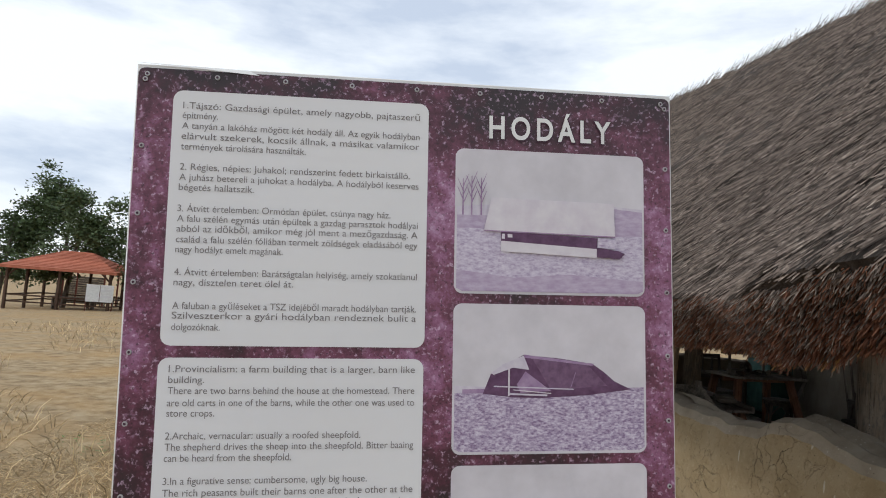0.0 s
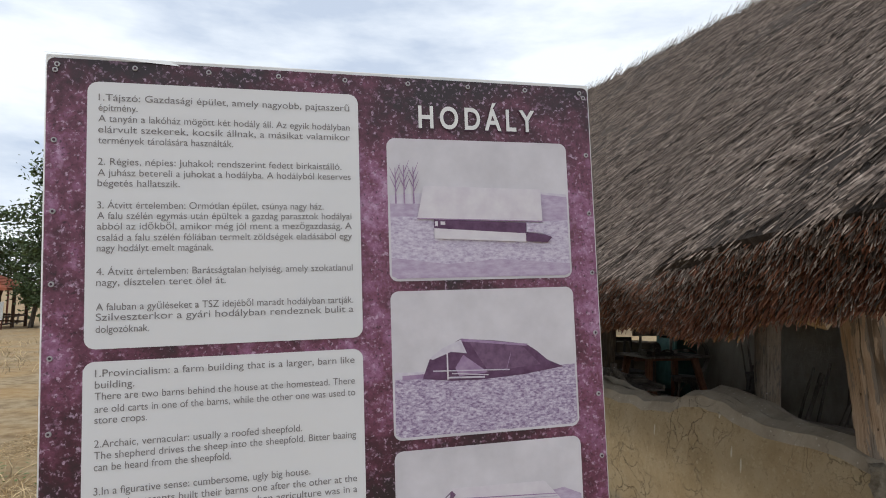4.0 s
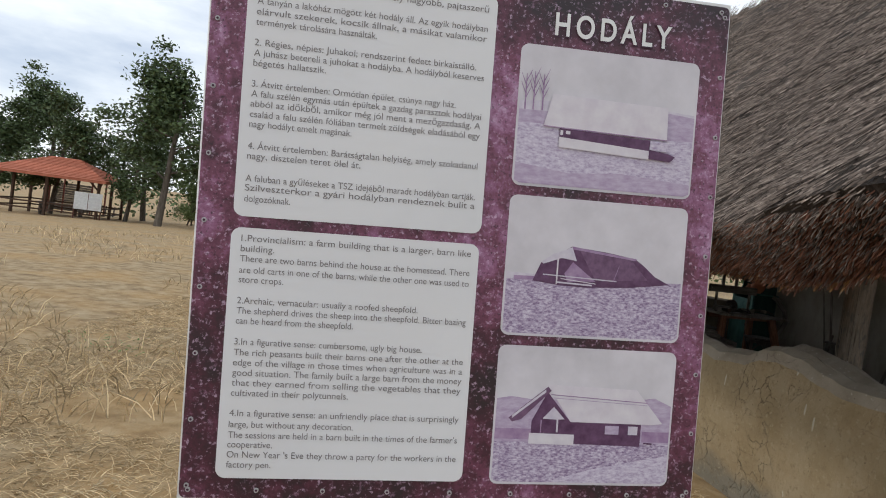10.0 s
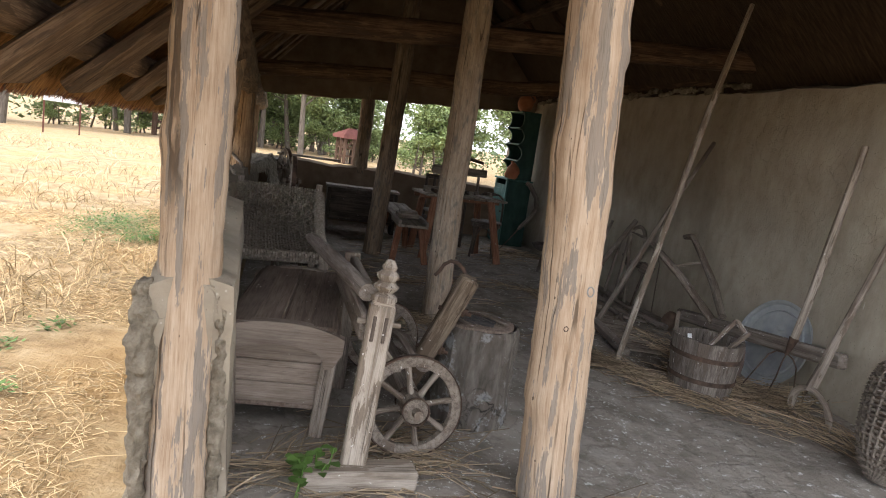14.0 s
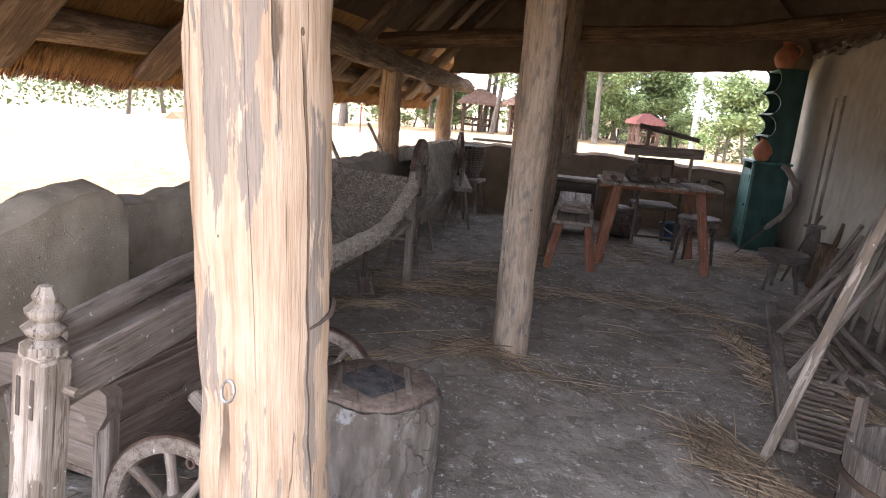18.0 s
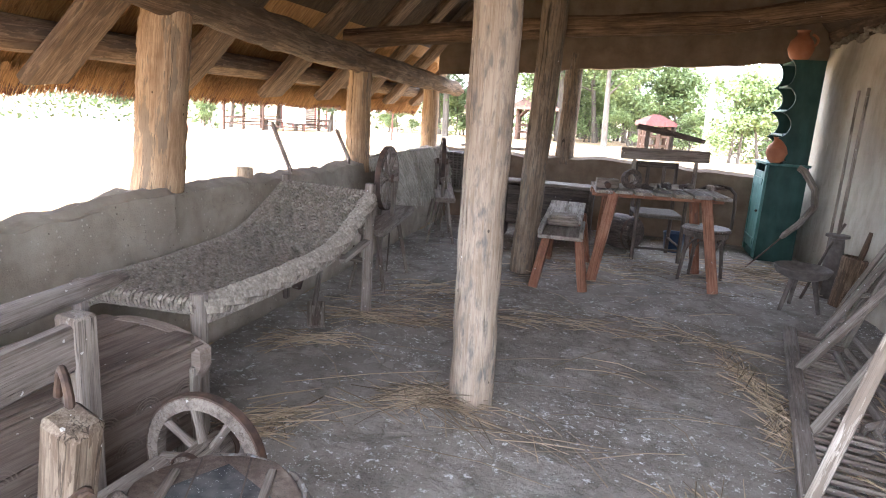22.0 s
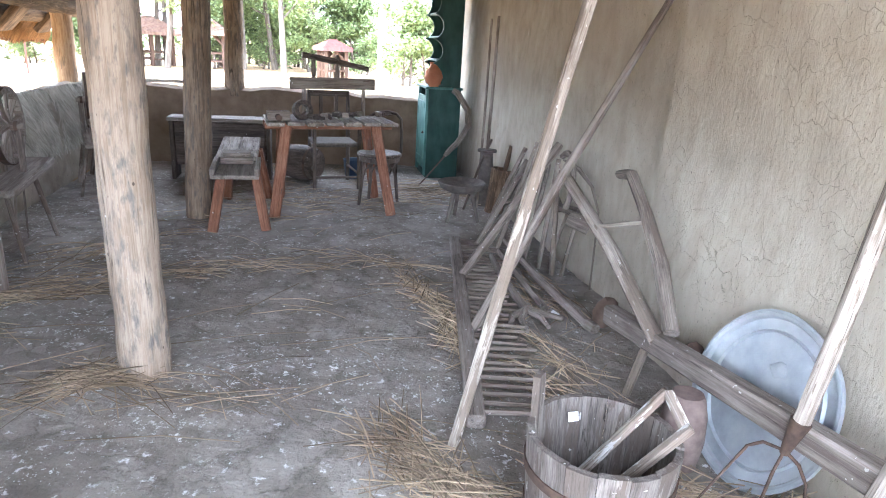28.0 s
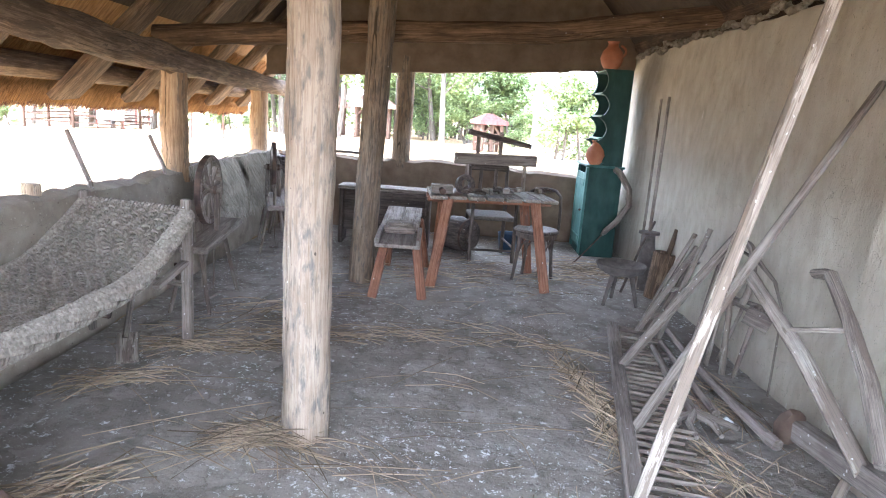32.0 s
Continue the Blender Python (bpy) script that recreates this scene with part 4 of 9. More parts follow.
tagged(part("iron_ring", log(ring, [0.0032] * 15, seg=6, rough=0.02, steps=1), plain("bare_iron", (0.3, 0.29, 0.28), 0.45, 0.7)), "small bare iron ring driven into the post", "ring")


# ---- roof ----
def roof_point(side, v, f):
    """A point on the upper side of the thatch: f runs from the eave (0) to the ridge (1)."""
    eu, ez = (eave_u(v), eave_z(v)) if side < 0 else (EAVE_UR, EAVE_ZR)
    u = eu + (RIDGE_U - eu) * f
    z = ez + (ridge_z(v) - ez) * f + 0.07 * math.sin(math.pi * f)
    return B(u, v, z)


def slope_grid(corner, n, m, bulge, thick, name, label, mats):
    """A thick thatch sheet over the patch corner(a, b), a along and b up, with a lower side."""
    top = [[corner(i / n, j / m) for i in range(n + 1)] for j in range(m + 1)]
    bm = bmesh.new()
    up = (top[0][n] - top[0][0]).cross(top[m][n // 2] - top[0][n // 2]).normalized()
    if up.z < 0:
        up = -up
    vt = [[bm.verts.new(p + up * bulge * (noise.noise(p * 1.3) + 0.5 * noise.noise(p * 5))) for p in row] for row in top]
    vb = [[bm.verts.new(p - up * thick) for p in row] for row in top]
    for j in range(m):
        for i in range(n):
            bm.faces.new((vt[j][i], vt[j][i + 1], vt[j + 1][i + 1], vt[j + 1][i]))
            f = bm.faces.new((vb[j][i + 1], vb[j][i], vb[j + 1][i], vb[j + 1][i + 1]))
            # Golden reed along the lit eave, the shade-darkened colour further in.
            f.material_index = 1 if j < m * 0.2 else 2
    for j in range(m):
        for i in (0, n):
            bm.faces.new((vt[j][i], vt[j + 1][i], vb[j + 1][i], vb[j][i]))
    for i in range(n):
        for j in (0, m):
            bm.faces.new((vt[j][i], vb[j][i], vb[j][i + 1], vt[j][i + 1]))
    bmesh.ops.recalc_face_normals(bm, faces=bm.faces)
    return part(name, bm, mats, label=label)


def west(a, b):
    return roof_point(-1, FRONT_V + (BACK_V - FRONT_V) * a, b)


def east(a, b):
    return roof_point(1, FRONT_V + (BACK_V - FRONT_V) * a, b)


roof = tagged(new("thatched_roof"), "grey weathered reed-thatched barn roof with a shaggy eave", "roof", kind="structure")
slope_grid(west, 70, 30, 0.05, 0.15, "west_slope", "weathered grey reed thatch", [THATCH, THATCH_IN, SOOTY_SHADED]).parent = roof
slope_grid(east, 30, 16, 0.04, 0.22, "east_slope", "weathered grey reed thatch", [THATCH, SOOTY_SHADED, SOOTY_SHADED]).parent = roof

rng = random.Random(5)
up_w = (west(0.5, 1) - west(0.5, 0)).normalized()
n_w = Vector((-up_w.z * math.cos(radians(TURN_BARN)), -up_w.z * math.sin(radians(TURN_BARN)), math.hypot(up_w.x, up_w.y))).normalized()
along_w = (west(1, 0) - west(0, 0)).normalized()

# reeds lying on the slope, their lower ends standing proud
reeds = Strands()
slope_len = (west(0.5, 1) - west(0.5, 0)).length
for k in range(92000):
    a = rng.random() ** 1.7
    ln = rng.uniform(0.05, 0.13) if k % 40 else rng.uniform(0.2, 0.4)
    b = rng.uniform(max(0.0, (ln - 0.05) / slope_len), 1.0)
    q = west(a, b)
    tuft = noise.noise(q * 7.0)
    p = q + n_w * (rng.uniform(-0.005, 0.03) + 0.03 * tuft)
    d = (-up_w + along_w * (rng.gauss(0.04, 0.13) + 0.2 * noise.noise(q * 3.1)) + n_w * (rng.gauss(0.11, 0.08) + 0.16 * tuft)).normalized()
    reeds.add([p, p + d * ln], rng.uniform(0.0017, 0.0038), 0.0018)
for k in range(1500):
    p = roof_point(-1, rng.uniform(FRONT_V, BACK_V), rng.uniform(0.96, 1.0))
    d = (up_w * rng.uniform(0.1, 1) + along_w * rng.gauss(0, 0.5) + Vector((0, 0, 0.35))).normalized()
    reeds.add([p, p + d * rng.uniform(0.08, 0.26)], 0.003, 0.0012)
tagged(reeds.link("thatch_reeds", REED, roof), kind="stuff")

# the eave: outer ends reddish, inner ends golden
fringe, grey_fringe, golden = Strands(), Strands(), Strands()
for k in range(52000):
    v = rng.uniform(FRONT_V - 0.04, BACK_V) if k % 3 else rng.uniform(FRONT_V, 2.5)
    dpt = rng.random()
    wob = 0.05 * noise.noise(Vector((v * 1.9, 0, 0))) + 0.03 * noise.noise(Vector((v * 6, 3, 0)))
    tall = max(0.19, eave_z(v) - 1.425 - 0.07 * min(1.0, max(0.0, (-0.6 - v) / 0.8)))
    p = B(eave_u(v) + 0.02 + dpt * 0.17, v, eave_z(v) + 0.01 + wob * 0.6 - dpt * tall + 0.02 * noise.noise(Vector((v * 9, dpt * 4, 1))))
    d = (-up_w * 1.1 + Vector((0, 0, -0.4)) + along_w * rng.gauss(-0.1, 0.4) + n_w * rng.gauss(0, 0.25)).normalized()
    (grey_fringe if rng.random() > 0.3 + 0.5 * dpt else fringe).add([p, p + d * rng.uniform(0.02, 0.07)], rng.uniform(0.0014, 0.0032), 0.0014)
for k in range(16000):
    v = rng.uniform(FRONT_V + 0.2, BACK_V)
    f = rng.uniform(0.025, 0.17)
    q = roof_point(-1, v, f) - n_w * (0.155 + rng.random() * 0.02)
    d = (-up_w + along_w * rng.gauss(0, 0.14) + n_w * rng.gauss(-0.04, 0.05)).normalized()
    golden.add([q, q + d * rng.uniform(0.05, 0.13)], rng.uniform(0.0018, 0.0032), 0.0018)
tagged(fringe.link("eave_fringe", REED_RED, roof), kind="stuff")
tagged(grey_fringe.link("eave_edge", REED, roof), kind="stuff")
for k in range(9000):
    v = rng.uniform(FRONT_V + 0.3, BACK_V)
    wob = 0.05 * noise.noise(Vector((v * 1.9, 0, 0))) + 0.03 * noise.noise(Vector((v * 6, 3, 0)))
    p = B(eave_u(v) + 0.2 + rng.uniform(0, 0.05), v, eave_z(v) - 0.11 + wob * 0.6 + rng.uniform(-0.02, 0.06))
    d = (-up_w + Vector((0, 0, -0.5)) + along_w * rng.gauss(0, 0.16)).normalized()
    golden.add([p, p + d * rng.uniform(0.06, 0.12)], rng.uniform(0.0018, 0.003), 0.0016)
tagged(golden.link("inner_reeds", REED_IN, roof), kind="stuff")
butts = Strands()
for k in range(9000):
    v = rng.uniform(FRONT_V, 0.5)
    f = rng.uniform(0.0, 0.2)
    q = roof_point(-1, v, f) - n_w * (0.15 + rng.random() * 0.06 * (1 - f * 5))
    d = (-up_w + along_w * rng.gauss(-0.1, 0.25) + n_w * rng.gauss(-0.15, 0.12)).normalized()
    butts.add([q, q + d * rng.uniform(0.03, 0.08)], rng.uniform(0.0014, 0.003), 0.0014)
tagged(butts.link("corner_butts", REED_RED, roof), kind="stuff")
verge, verge_dark = Strands(), Strands()
for k in range(36000):
    b = rng.random() ** 1.3
    q = rng.random()
    p = roof_point(-1, FRONT_V + 0.03, b) + n_w * (0.03 - 0.17 * q) + along_w * rng.uniform(-0.05, 0.03)
    d = (-up_w * rng.uniform(0.6, 1.0) - along_w * rng.uniform(0.1, 0.8) + n_w * rng.gauss(0, 0.2)).normalized()
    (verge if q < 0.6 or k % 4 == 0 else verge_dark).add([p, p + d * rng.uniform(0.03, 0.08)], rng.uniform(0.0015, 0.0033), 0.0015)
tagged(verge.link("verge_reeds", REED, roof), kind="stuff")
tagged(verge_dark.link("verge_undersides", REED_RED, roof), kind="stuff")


def gable(name, v, base_w, base_e, mats, label):
    """The clay infill of a gable above its tie beam."""
    top = ridge_z(v) - 0.4
    n, rows = 26, 14
    bm = bmesh.new()
    sheets = []
    for off in (-0.07, 0.07):
        grid = []
        for j in range(rows + 1):
            row = []
            for i in range(n + 1):
                u = -1.55 + 4.3 * i / n
                lo = base_w + (base_e - base_w) * i / n
                roof_z = top - abs(u - RIDGE_U) * (0.99 if u < RIDGE_U else 0.93)
                z = lo + max(0.02, roof_z - lo) * j / rows
                q = Vector((u * 2, z * 2, off))
                row.append(bm.verts.new(B(u, v + off + 0.02 * noise.noise(q), z + (0.03 * noise.noise(q * 2) if j == 0 else 0))))
            grid.append(row)
        sheets.append(grid)
    for g in sheets:
        for j in range(rows):
            for i in range(n):
                bm.faces.new((g[j][i], g[j][i + 1], g[j + 1][i + 1], g[j + 1][i]))
    a, b = sheets
    for i in range(n):
        bm.faces.new((a[0][i], a[0][i + 1], b[0][i + 1], b[0][i]))
    bmesh.ops.recalc_face_normals(bm, faces=bm.faces)
    return tagged(part(name, bm, mats), label, "wall", kind="structure")


gable("wall_gable", 0.06, 2.05, 2.38, MUD_OUT, "ochre clay-plastered gable above the front tie beam")
gable("wall_far_gable", 7.78, 1.72, 2.06, MUD_GABLE, "brown clay-plastered gable above the open far end")


# ---- roof frame ----
def beam(name, pts, radii, mat, label, seed=0, seg=12, rough=0.14):
    return tagged(part(name, log(pts, radii, seg=seg, rough=rough, seed=seed, steps=10), mat), label, "beam", "roof frame")


beam("wall_plate", [B(-1.42, -0.95, 1.96), B(-1.42, 0.2, 1.91), B(-1.44, 2.6, 1.815), B(-1.46, 4.0, 1.72), B(-1.46, 5.1, 1.68), B(-1.46, 7.6, 1.6), B(-1.46, 8.35, 1.57)],
     [0.12, 0.12, 0.11, 0.105, 0.1, 0.09, 0.09], RAFTER, "gnarled log wall plate lying on the posts", 1, 18, 0.3)
beam("eave_purlin", [B(-1.98, -1.2, 1.71), B(-1.99, -0.4, 1.625), B(-2.0, 1.0, 1.575), B(-2.02, 4, 1.55), B(-2.02, 8.4, 1.5)], [0.09, 0.09, 0.085, 0.08, 0.07], RAFTER, "round log lying on the rafter tails above the eave", 2)
beam("tie_beam", [B(-1.5, 0.02, 1.98), B(-0.1, 0.0, 2.16), B(2.8, 0.0, 2.42)], [0.1, 0.1, 0.11], LOG_PALE, "pale log tie beam across the open front", 3)
beam("tie_beam", [B(-1.66, 5.15, 1.86), B(-0.6, 5.26, 1.97), B(0.05, 5.32, 2.03), B(1.4, 5.25, 2.1), B(2.75, 5.22, 2.32)], [0.085, 0.085, 0.085, 0.085, 0.09], TIE_WOOD, "brown log tie beam across the barn", 4)
beam("tie_beam", [B(-1.5, 2.75, 2.02), B(0.15, 2.8, 2.18), B(2.75, 2.7, 2.4)], [0.09, 0.09, 0.09], LOG, "dark log tie beam across the barn", 5)
beam("wall_plate", [B(2.78, -0.8, 2.36), B(2.78, 3, 2.34), B(2.8, 8.3, 2.36)], [0.1, 0.1, 0.1], LOG, "dark log lying on the tall clay wall", 7)
beam("ridge_pole", [B(RIDGE_U, -1.1, ridge_z(-1) - 0.5), B(RIDGE_U, 8.8, ridge_z(8.8) - 0.5)], [0.09, 0.09], LOG, "dark ridge pole under the thatch", 8)
beam("middle_purlin", [B(-0.45, -1.0, 2.9), B(-0.45, 8.6, 3.12)], [0.06, 0.06], LOG, "dark purlin log under the thatch", 9)
beam("middle_purlin", [B(1.7, -1.0, 2.95), B(1.7, 8.6, 3.12)], [0.06, 0.06], LOG, "dark purlin log under the thatch", 10)


def split_log(a, c, wide, thick, seed):
    """A hewn half log: broad and flat below, rounded above, with wavering edges."""
    m = along(a, c)
    ln = (Vector(c) - Vector(a)).length
    verts, faces = [], []
    shape = [(-0.5, -0.35), (-0.47, 0.2), (-0.3, 0.5), (0.3, 0.5), (0.47, 0.2), (0.5, -0.35), (0.44, -0.5), (-0.44, -0.5)]
    rows = 22
    for k in range(rows + 1):
        z = ln * (k / rows - 0.5)
        sw = wide * (1 - 0.42 * k / rows)
        for x, y in shape:
            w1 = 1 + 0.14 * noise.noise(Vector((x * 2, z * 3, seed))) + 0.05 * noise.noise(Vector((x * 5, z * 14, seed)))
            verts.append(m @ Vector((x * sw * w1, y * thick * w1, z + (0.03 * x if k == 0 else 0))))
    n = len(shape)
    for k in range(rows):
        for i in range(n):
            faces.append((k * n + i, k * n + (i + 1) % n, (k + 1) * n + (i + 1) % n, (k + 1) * n + i))
    faces += [tuple(range(n - 1, -1, -1)), tuple(range(rows * n, rows * n + n))]
    bm = raw(verts, faces)
    bmesh.ops.recalc_face_normals(bm, faces=bm.faces)
    return with_grain(bm, m)


def rafter(v, i, group="rafters"):
    rz = ridge_z(v)
    k = (rz - eave_z(v)) / (RIDGE_U - EAVE_U)
    drop = 0.47
    a = B(-2.05, v, eave_z(v) - 0.075 * k - 0.012 - k * (EAVE_U + 1.98) - drop)
    c = B(RIDGE_U - 0.12, v, rz - 0.12 * k - drop)
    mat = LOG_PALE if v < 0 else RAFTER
    wide = (0.17 if v < 0.2 else 0.29) + 0.03 * math.sin(i * 4.3)
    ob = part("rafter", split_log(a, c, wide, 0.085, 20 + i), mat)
    tagged(ob, "split log rafter reaching out below the thatch", "rafter", group)
    d = B(2.86, v, 2.47)
    tagged(part("rafter", log([d, c], [0.06, 0.05], seed=40 + i, seg=9), LOG), "round pole rafter above the tall wall", "rafter", group)


for i, v in enumerate((-1.13, -0.26, 0.52, 1.34, 2.42, 3.38, 4.55, 5.5, 6.4, 7.3, 8.3)):
    rafter(v, i)
tagged(part("hanging_stick", log([B(-2.26, -1.34, 1.385), B(-2.2, -1.3, 2.0)], [0.008, 0.009], seg=6, rough=0.2, seed=9), PALE_WOOD), "thin pale stick hanging from the eave", "stick")


# ---- tools for things placed in world metres ----
ANCHOR = {}


def at_place(name, base, label, category, group="", turn=0.0):
    """An Empty at a thing's base; its parts are then given in world metres by piece()."""
    ob = thing(name, base, label, category, group, turn)
    ANCHOR[ob.name] = pose(*base, 0, 0, turn).inverted()
    return ob


def piece(owner, name, bm, mat, label="", under=None):
    """A part of a thing, its bmesh given in world metres."""
    bm.transform(ANCHOR[owner.name])
    return part(name, bm, mat, under if under is not None else owner, label)


def ring_bar(points, r, seg=8, mat_rough=0.05, seed=0):
    """A bent round bar through many points."""
    return log(points, [r] * len(points), seg=seg, rough=mat_rough, seed=seed, steps=1)


# ---- information board ----
def sign_material():
    m = bpy.data.materials.new("printed_purple_grunge")
    m.use_nodes = True
    n, l = m.node_tree.nodes, m.node_tree.links
    bsdf = n["Principled BSDF"]
    bsdf.inputs["Roughness"].default_value = 0.45
    tc = n.new("ShaderNodeTexCoord")
    big = n.new("ShaderNodeTexNoise")
    big.inputs["Scale"].default_value = 3.2
    big.inputs["Detail"].default_value = 5
    fine = n.new("ShaderNodeTexNoise")
    fine.inputs["Scale"].default_value = 26
    fine.inputs["Detail"].default_value = 12
    fine.inputs["Roughness"].default_value = 0.75
    speck = n.new("ShaderNodeTexNoise")
    speck.inputs["Scale"].default_value = 70
    speck.inputs["Detail"].default_value = 6
    for node in (big, fine, speck):
        l.new(tc.outputs["Object"], node.inputs["Vector"])
    sep = n.new("ShaderNodeSeparateXYZ")
    l.new(tc.outputs["Object"], sep.inputs["Vector"])
    edge = n.new("ShaderNodeMapRange")
    edge.inputs["From Min"].default_value, edge.inputs["From Max"].default_value = -1.05, -0.35
    edge.inputs["To Min"].default_value, edge.inputs["To Max"].default_value = -0.14, 0.05
    l.new(sep.outputs["Z"], edge.inputs["Value"])
    head = n.new("ShaderNodeMapRange")
    head.inputs["From Min"].default_value, head.inputs["From Max"].default_value = -0.16, 0.0
    head.inputs["To Min"].default_value, head.inputs["To Max"].default_value = 0.0, -0.36
    l.new(sep.outputs["Z"], head.inputs["Value"])
    a = n.new("ShaderNodeMath")
    a.operation = "MULTIPLY_ADD"
    l.new(big.outputs["Fac"], a.inputs[0])
    a.inputs[1].default_value = 1.5
    l.new(fine.outputs["Fac"], a.inputs[2])
    b = n.new("ShaderNodeMath")
    b.operation = "ADD"
    l.new(a.outputs["Value"], b.inputs[0])
    l.new(edge.outputs["Result"], b.inputs[1])
    c = n.new("ShaderNodeMath")
    c.operation = "ADD"
    l.new(b.outputs["Value"], c.inputs[0])
    l.new(head.outputs["Result"], c.inputs[1])
    half = n.new("ShaderNodeMath")
    half.operation = "MULTIPLY"
    half.inputs[1].default_value = 0.4
    l.new(c.outputs["Value"], half.inputs[0])
    cr = ramp_of(n, [(0.36, (0.022, 0.011, 0.015)), (0.44, (0.06, 0.014, 0.028)), (0.51, (0.145, 0.04, 0.078)), (0.57, (0.27, 0.11, 0.21)), (0.66, (0.52, 0.35, 0.51))])
    l.new(half.outputs["Value"], cr.inputs["Fac"])
    l.new(cr.outputs["Color"], bsdf.inputs["Base Color"])
    for freq, lo, hi, colour, amount in ((110, 0.57, 0.66, (0.62, 0.45, 0.6), 0.6), (150, 0.57, 0.66, (0.025, 0.008, 0.015), 0.75), (48, 0.58, 0.7, (0.5, 0.3, 0.45), 0.5)):
        sp = n.new("ShaderNodeTexNoise")
        sp.inputs["Scale"].default_value = freq
        sp.inputs["Detail"].default_value = 5
        sp.inputs["Roughness"].default_value = 0.65
        l.new(tc.outputs["Object"], sp.inputs["Vector"])
        mixed_over(m, math_node(m, "MULTIPLY", ramp_node(m, sp.outputs["Fac"], lo, hi), amount), colour)
    return m


SIGN_PRINT = sign_material()
SIGN_WHITE = surface("printed_white_panel", [(0.3, (0.65, 0.65, 0.67)), (0.7, (0.73, 0.73, 0.75))], freq=2.5, rough=0.45, bump=0.02, stain=(0.5, 0.46, 0.42), stain_freq=5, stain_amount=0.12)
INK = plain("printed_ink", (0.19, 0.175, 0.18), 0.5)
EDGE_WHITE = plain("aluminium_edge", (0.72, 0.72, 0.72), 0.5)
SCREW = plain("screw_washer", (0.38, 0.37, 0.38), 0.5, 0.2)
TITLE_DARK = plain("title_outline", (0.06, 0.025, 0.045), 0.5)
PH_SKY = plain("photo_sky", (0.6, 0.575, 0.62), 0.45)
PH_SNOW = surface("photo_ground", [(0.3, (0.33, 0.26, 0.4)), (0.5, (0.52, 0.46, 0.58)), (0.7, (0.66, 0.62, 0.7))], scale=(1, 1, 2.2), freq=110, detail=12, rough=0.45, bump=0)
PH_ROOF = surface("photo_roof", [(0.3, (0.58, 0.53, 0.6)), (0.7, (0.68, 0.65, 0.69))], freq=30, rough=0.45, bump=0)
PH_PALE = surface("photo_pale", [(0.3, (0.5, 0.45, 0.55)), (0.7, (0.62, 0.585, 0.65))], freq=60, rough=0.45, bump=0)
PH_HAZE = surface("photo_haze", [(0.3, (0.36, 0.27, 0.41)), (0.7, (0.52, 0.45, 0.57))], scale=(1, 1, 2.5), freq=50, rough=0.45, bump=0)
PH_GRIT = surface("photo_grit", [(0.35, (0.2, 0.13, 0.24)), (0.5, (0.4, 0.33, 0.46)), (0.66, (0.62, 0.57, 0.66))], scale=(1, 1, 2), freq=150, detail=10, rough=0.45, bump=0)
PH_DEEP = surface("photo_deep", [(0.3, (0.11, 0.055, 0.11)), (0.7, (0.2, 0.115, 0.2))], freq=70, rough=0.45, bump=0)
PH_DARK = surface("photo_dark", [(0.3, (0.07, 0.028, 0.07)), (0.7, (0.15, 0.075, 0.15))], freq=50, rough=0.45, bump=0)
PH_MID = surface("photo_mid", [(0.3, (0.24, 0.14, 0.27)), (0.7, (0.4, 0.29, 0.43))], freq=40, rough=0.45, bump=0)

SIGN_M = Matrix(((0.9899, -0.1277, -0.0617, -0.594), (0.1289, 0.9915, 0.0157, 1.147), (0.0592, -0.0235, 0.998, 1.824), (0, 0, 0, 1)))
sign = new("information_board")
sign.matrix_world = SIGN_M
tagged(sign, "purple printed information board with white text panels on steel posts", "sign")
SIGN_W, SIGN_H = 1.035, 1.05


def rounded(w, h, r, x, y, depth, thick=0.0012, seg=5):
    """A flat plate with round corners; x, y is its upper left corner on the board, depth its face towards the reader."""
    pts = []
    for cx, cy, a0 in ((x + w - r, -y - r, 0), (x + r, -y - r, 90), (x + r, -y - h + r, 180), (x + w - r, -y - h + r, 270)):
        for k in range(seg + 1):
            a = radians(a0 + 90 * k / seg)
            pts.append((cx + r * math.cos(a), cy + r * math.sin(a)))
    bm = bmesh.new()
    fr = [bm.verts.new((px, depth, pz)) for px, pz in pts]
    bk = [bm.verts.new((px, depth + thick, pz)) for px, pz in pts]
    bm.faces.new(fr)
    bm.faces.new(bk[::-1])
    for i in range(len(pts)):
        k = (i + 1) % len(pts)
        bm.faces.new((fr[i], bk[i], bk[k], fr[k]))
    bmesh.ops.recalc_face_normals(bm, faces=bm.faces)
    return bm


def flat_shape(pts, depth, thick=0.0006):
    bm = bmesh.new()
    fr = [bm.verts.new((x, depth, -y)) for x, y in pts]
    bk = [bm.verts.new((x, depth + thick, -y)) for x, y in pts]
    bm.faces.new(fr)
    bm.faces.new(bk[::-1])
    for i in range(len(pts)):
        k = (i + 1) % len(pts)
        bm.faces.new((fr[i], bk[i], bk[k], fr[k]))
    bmesh.ops.recalc_face_normals(bm, faces=bm.faces)
    return bm


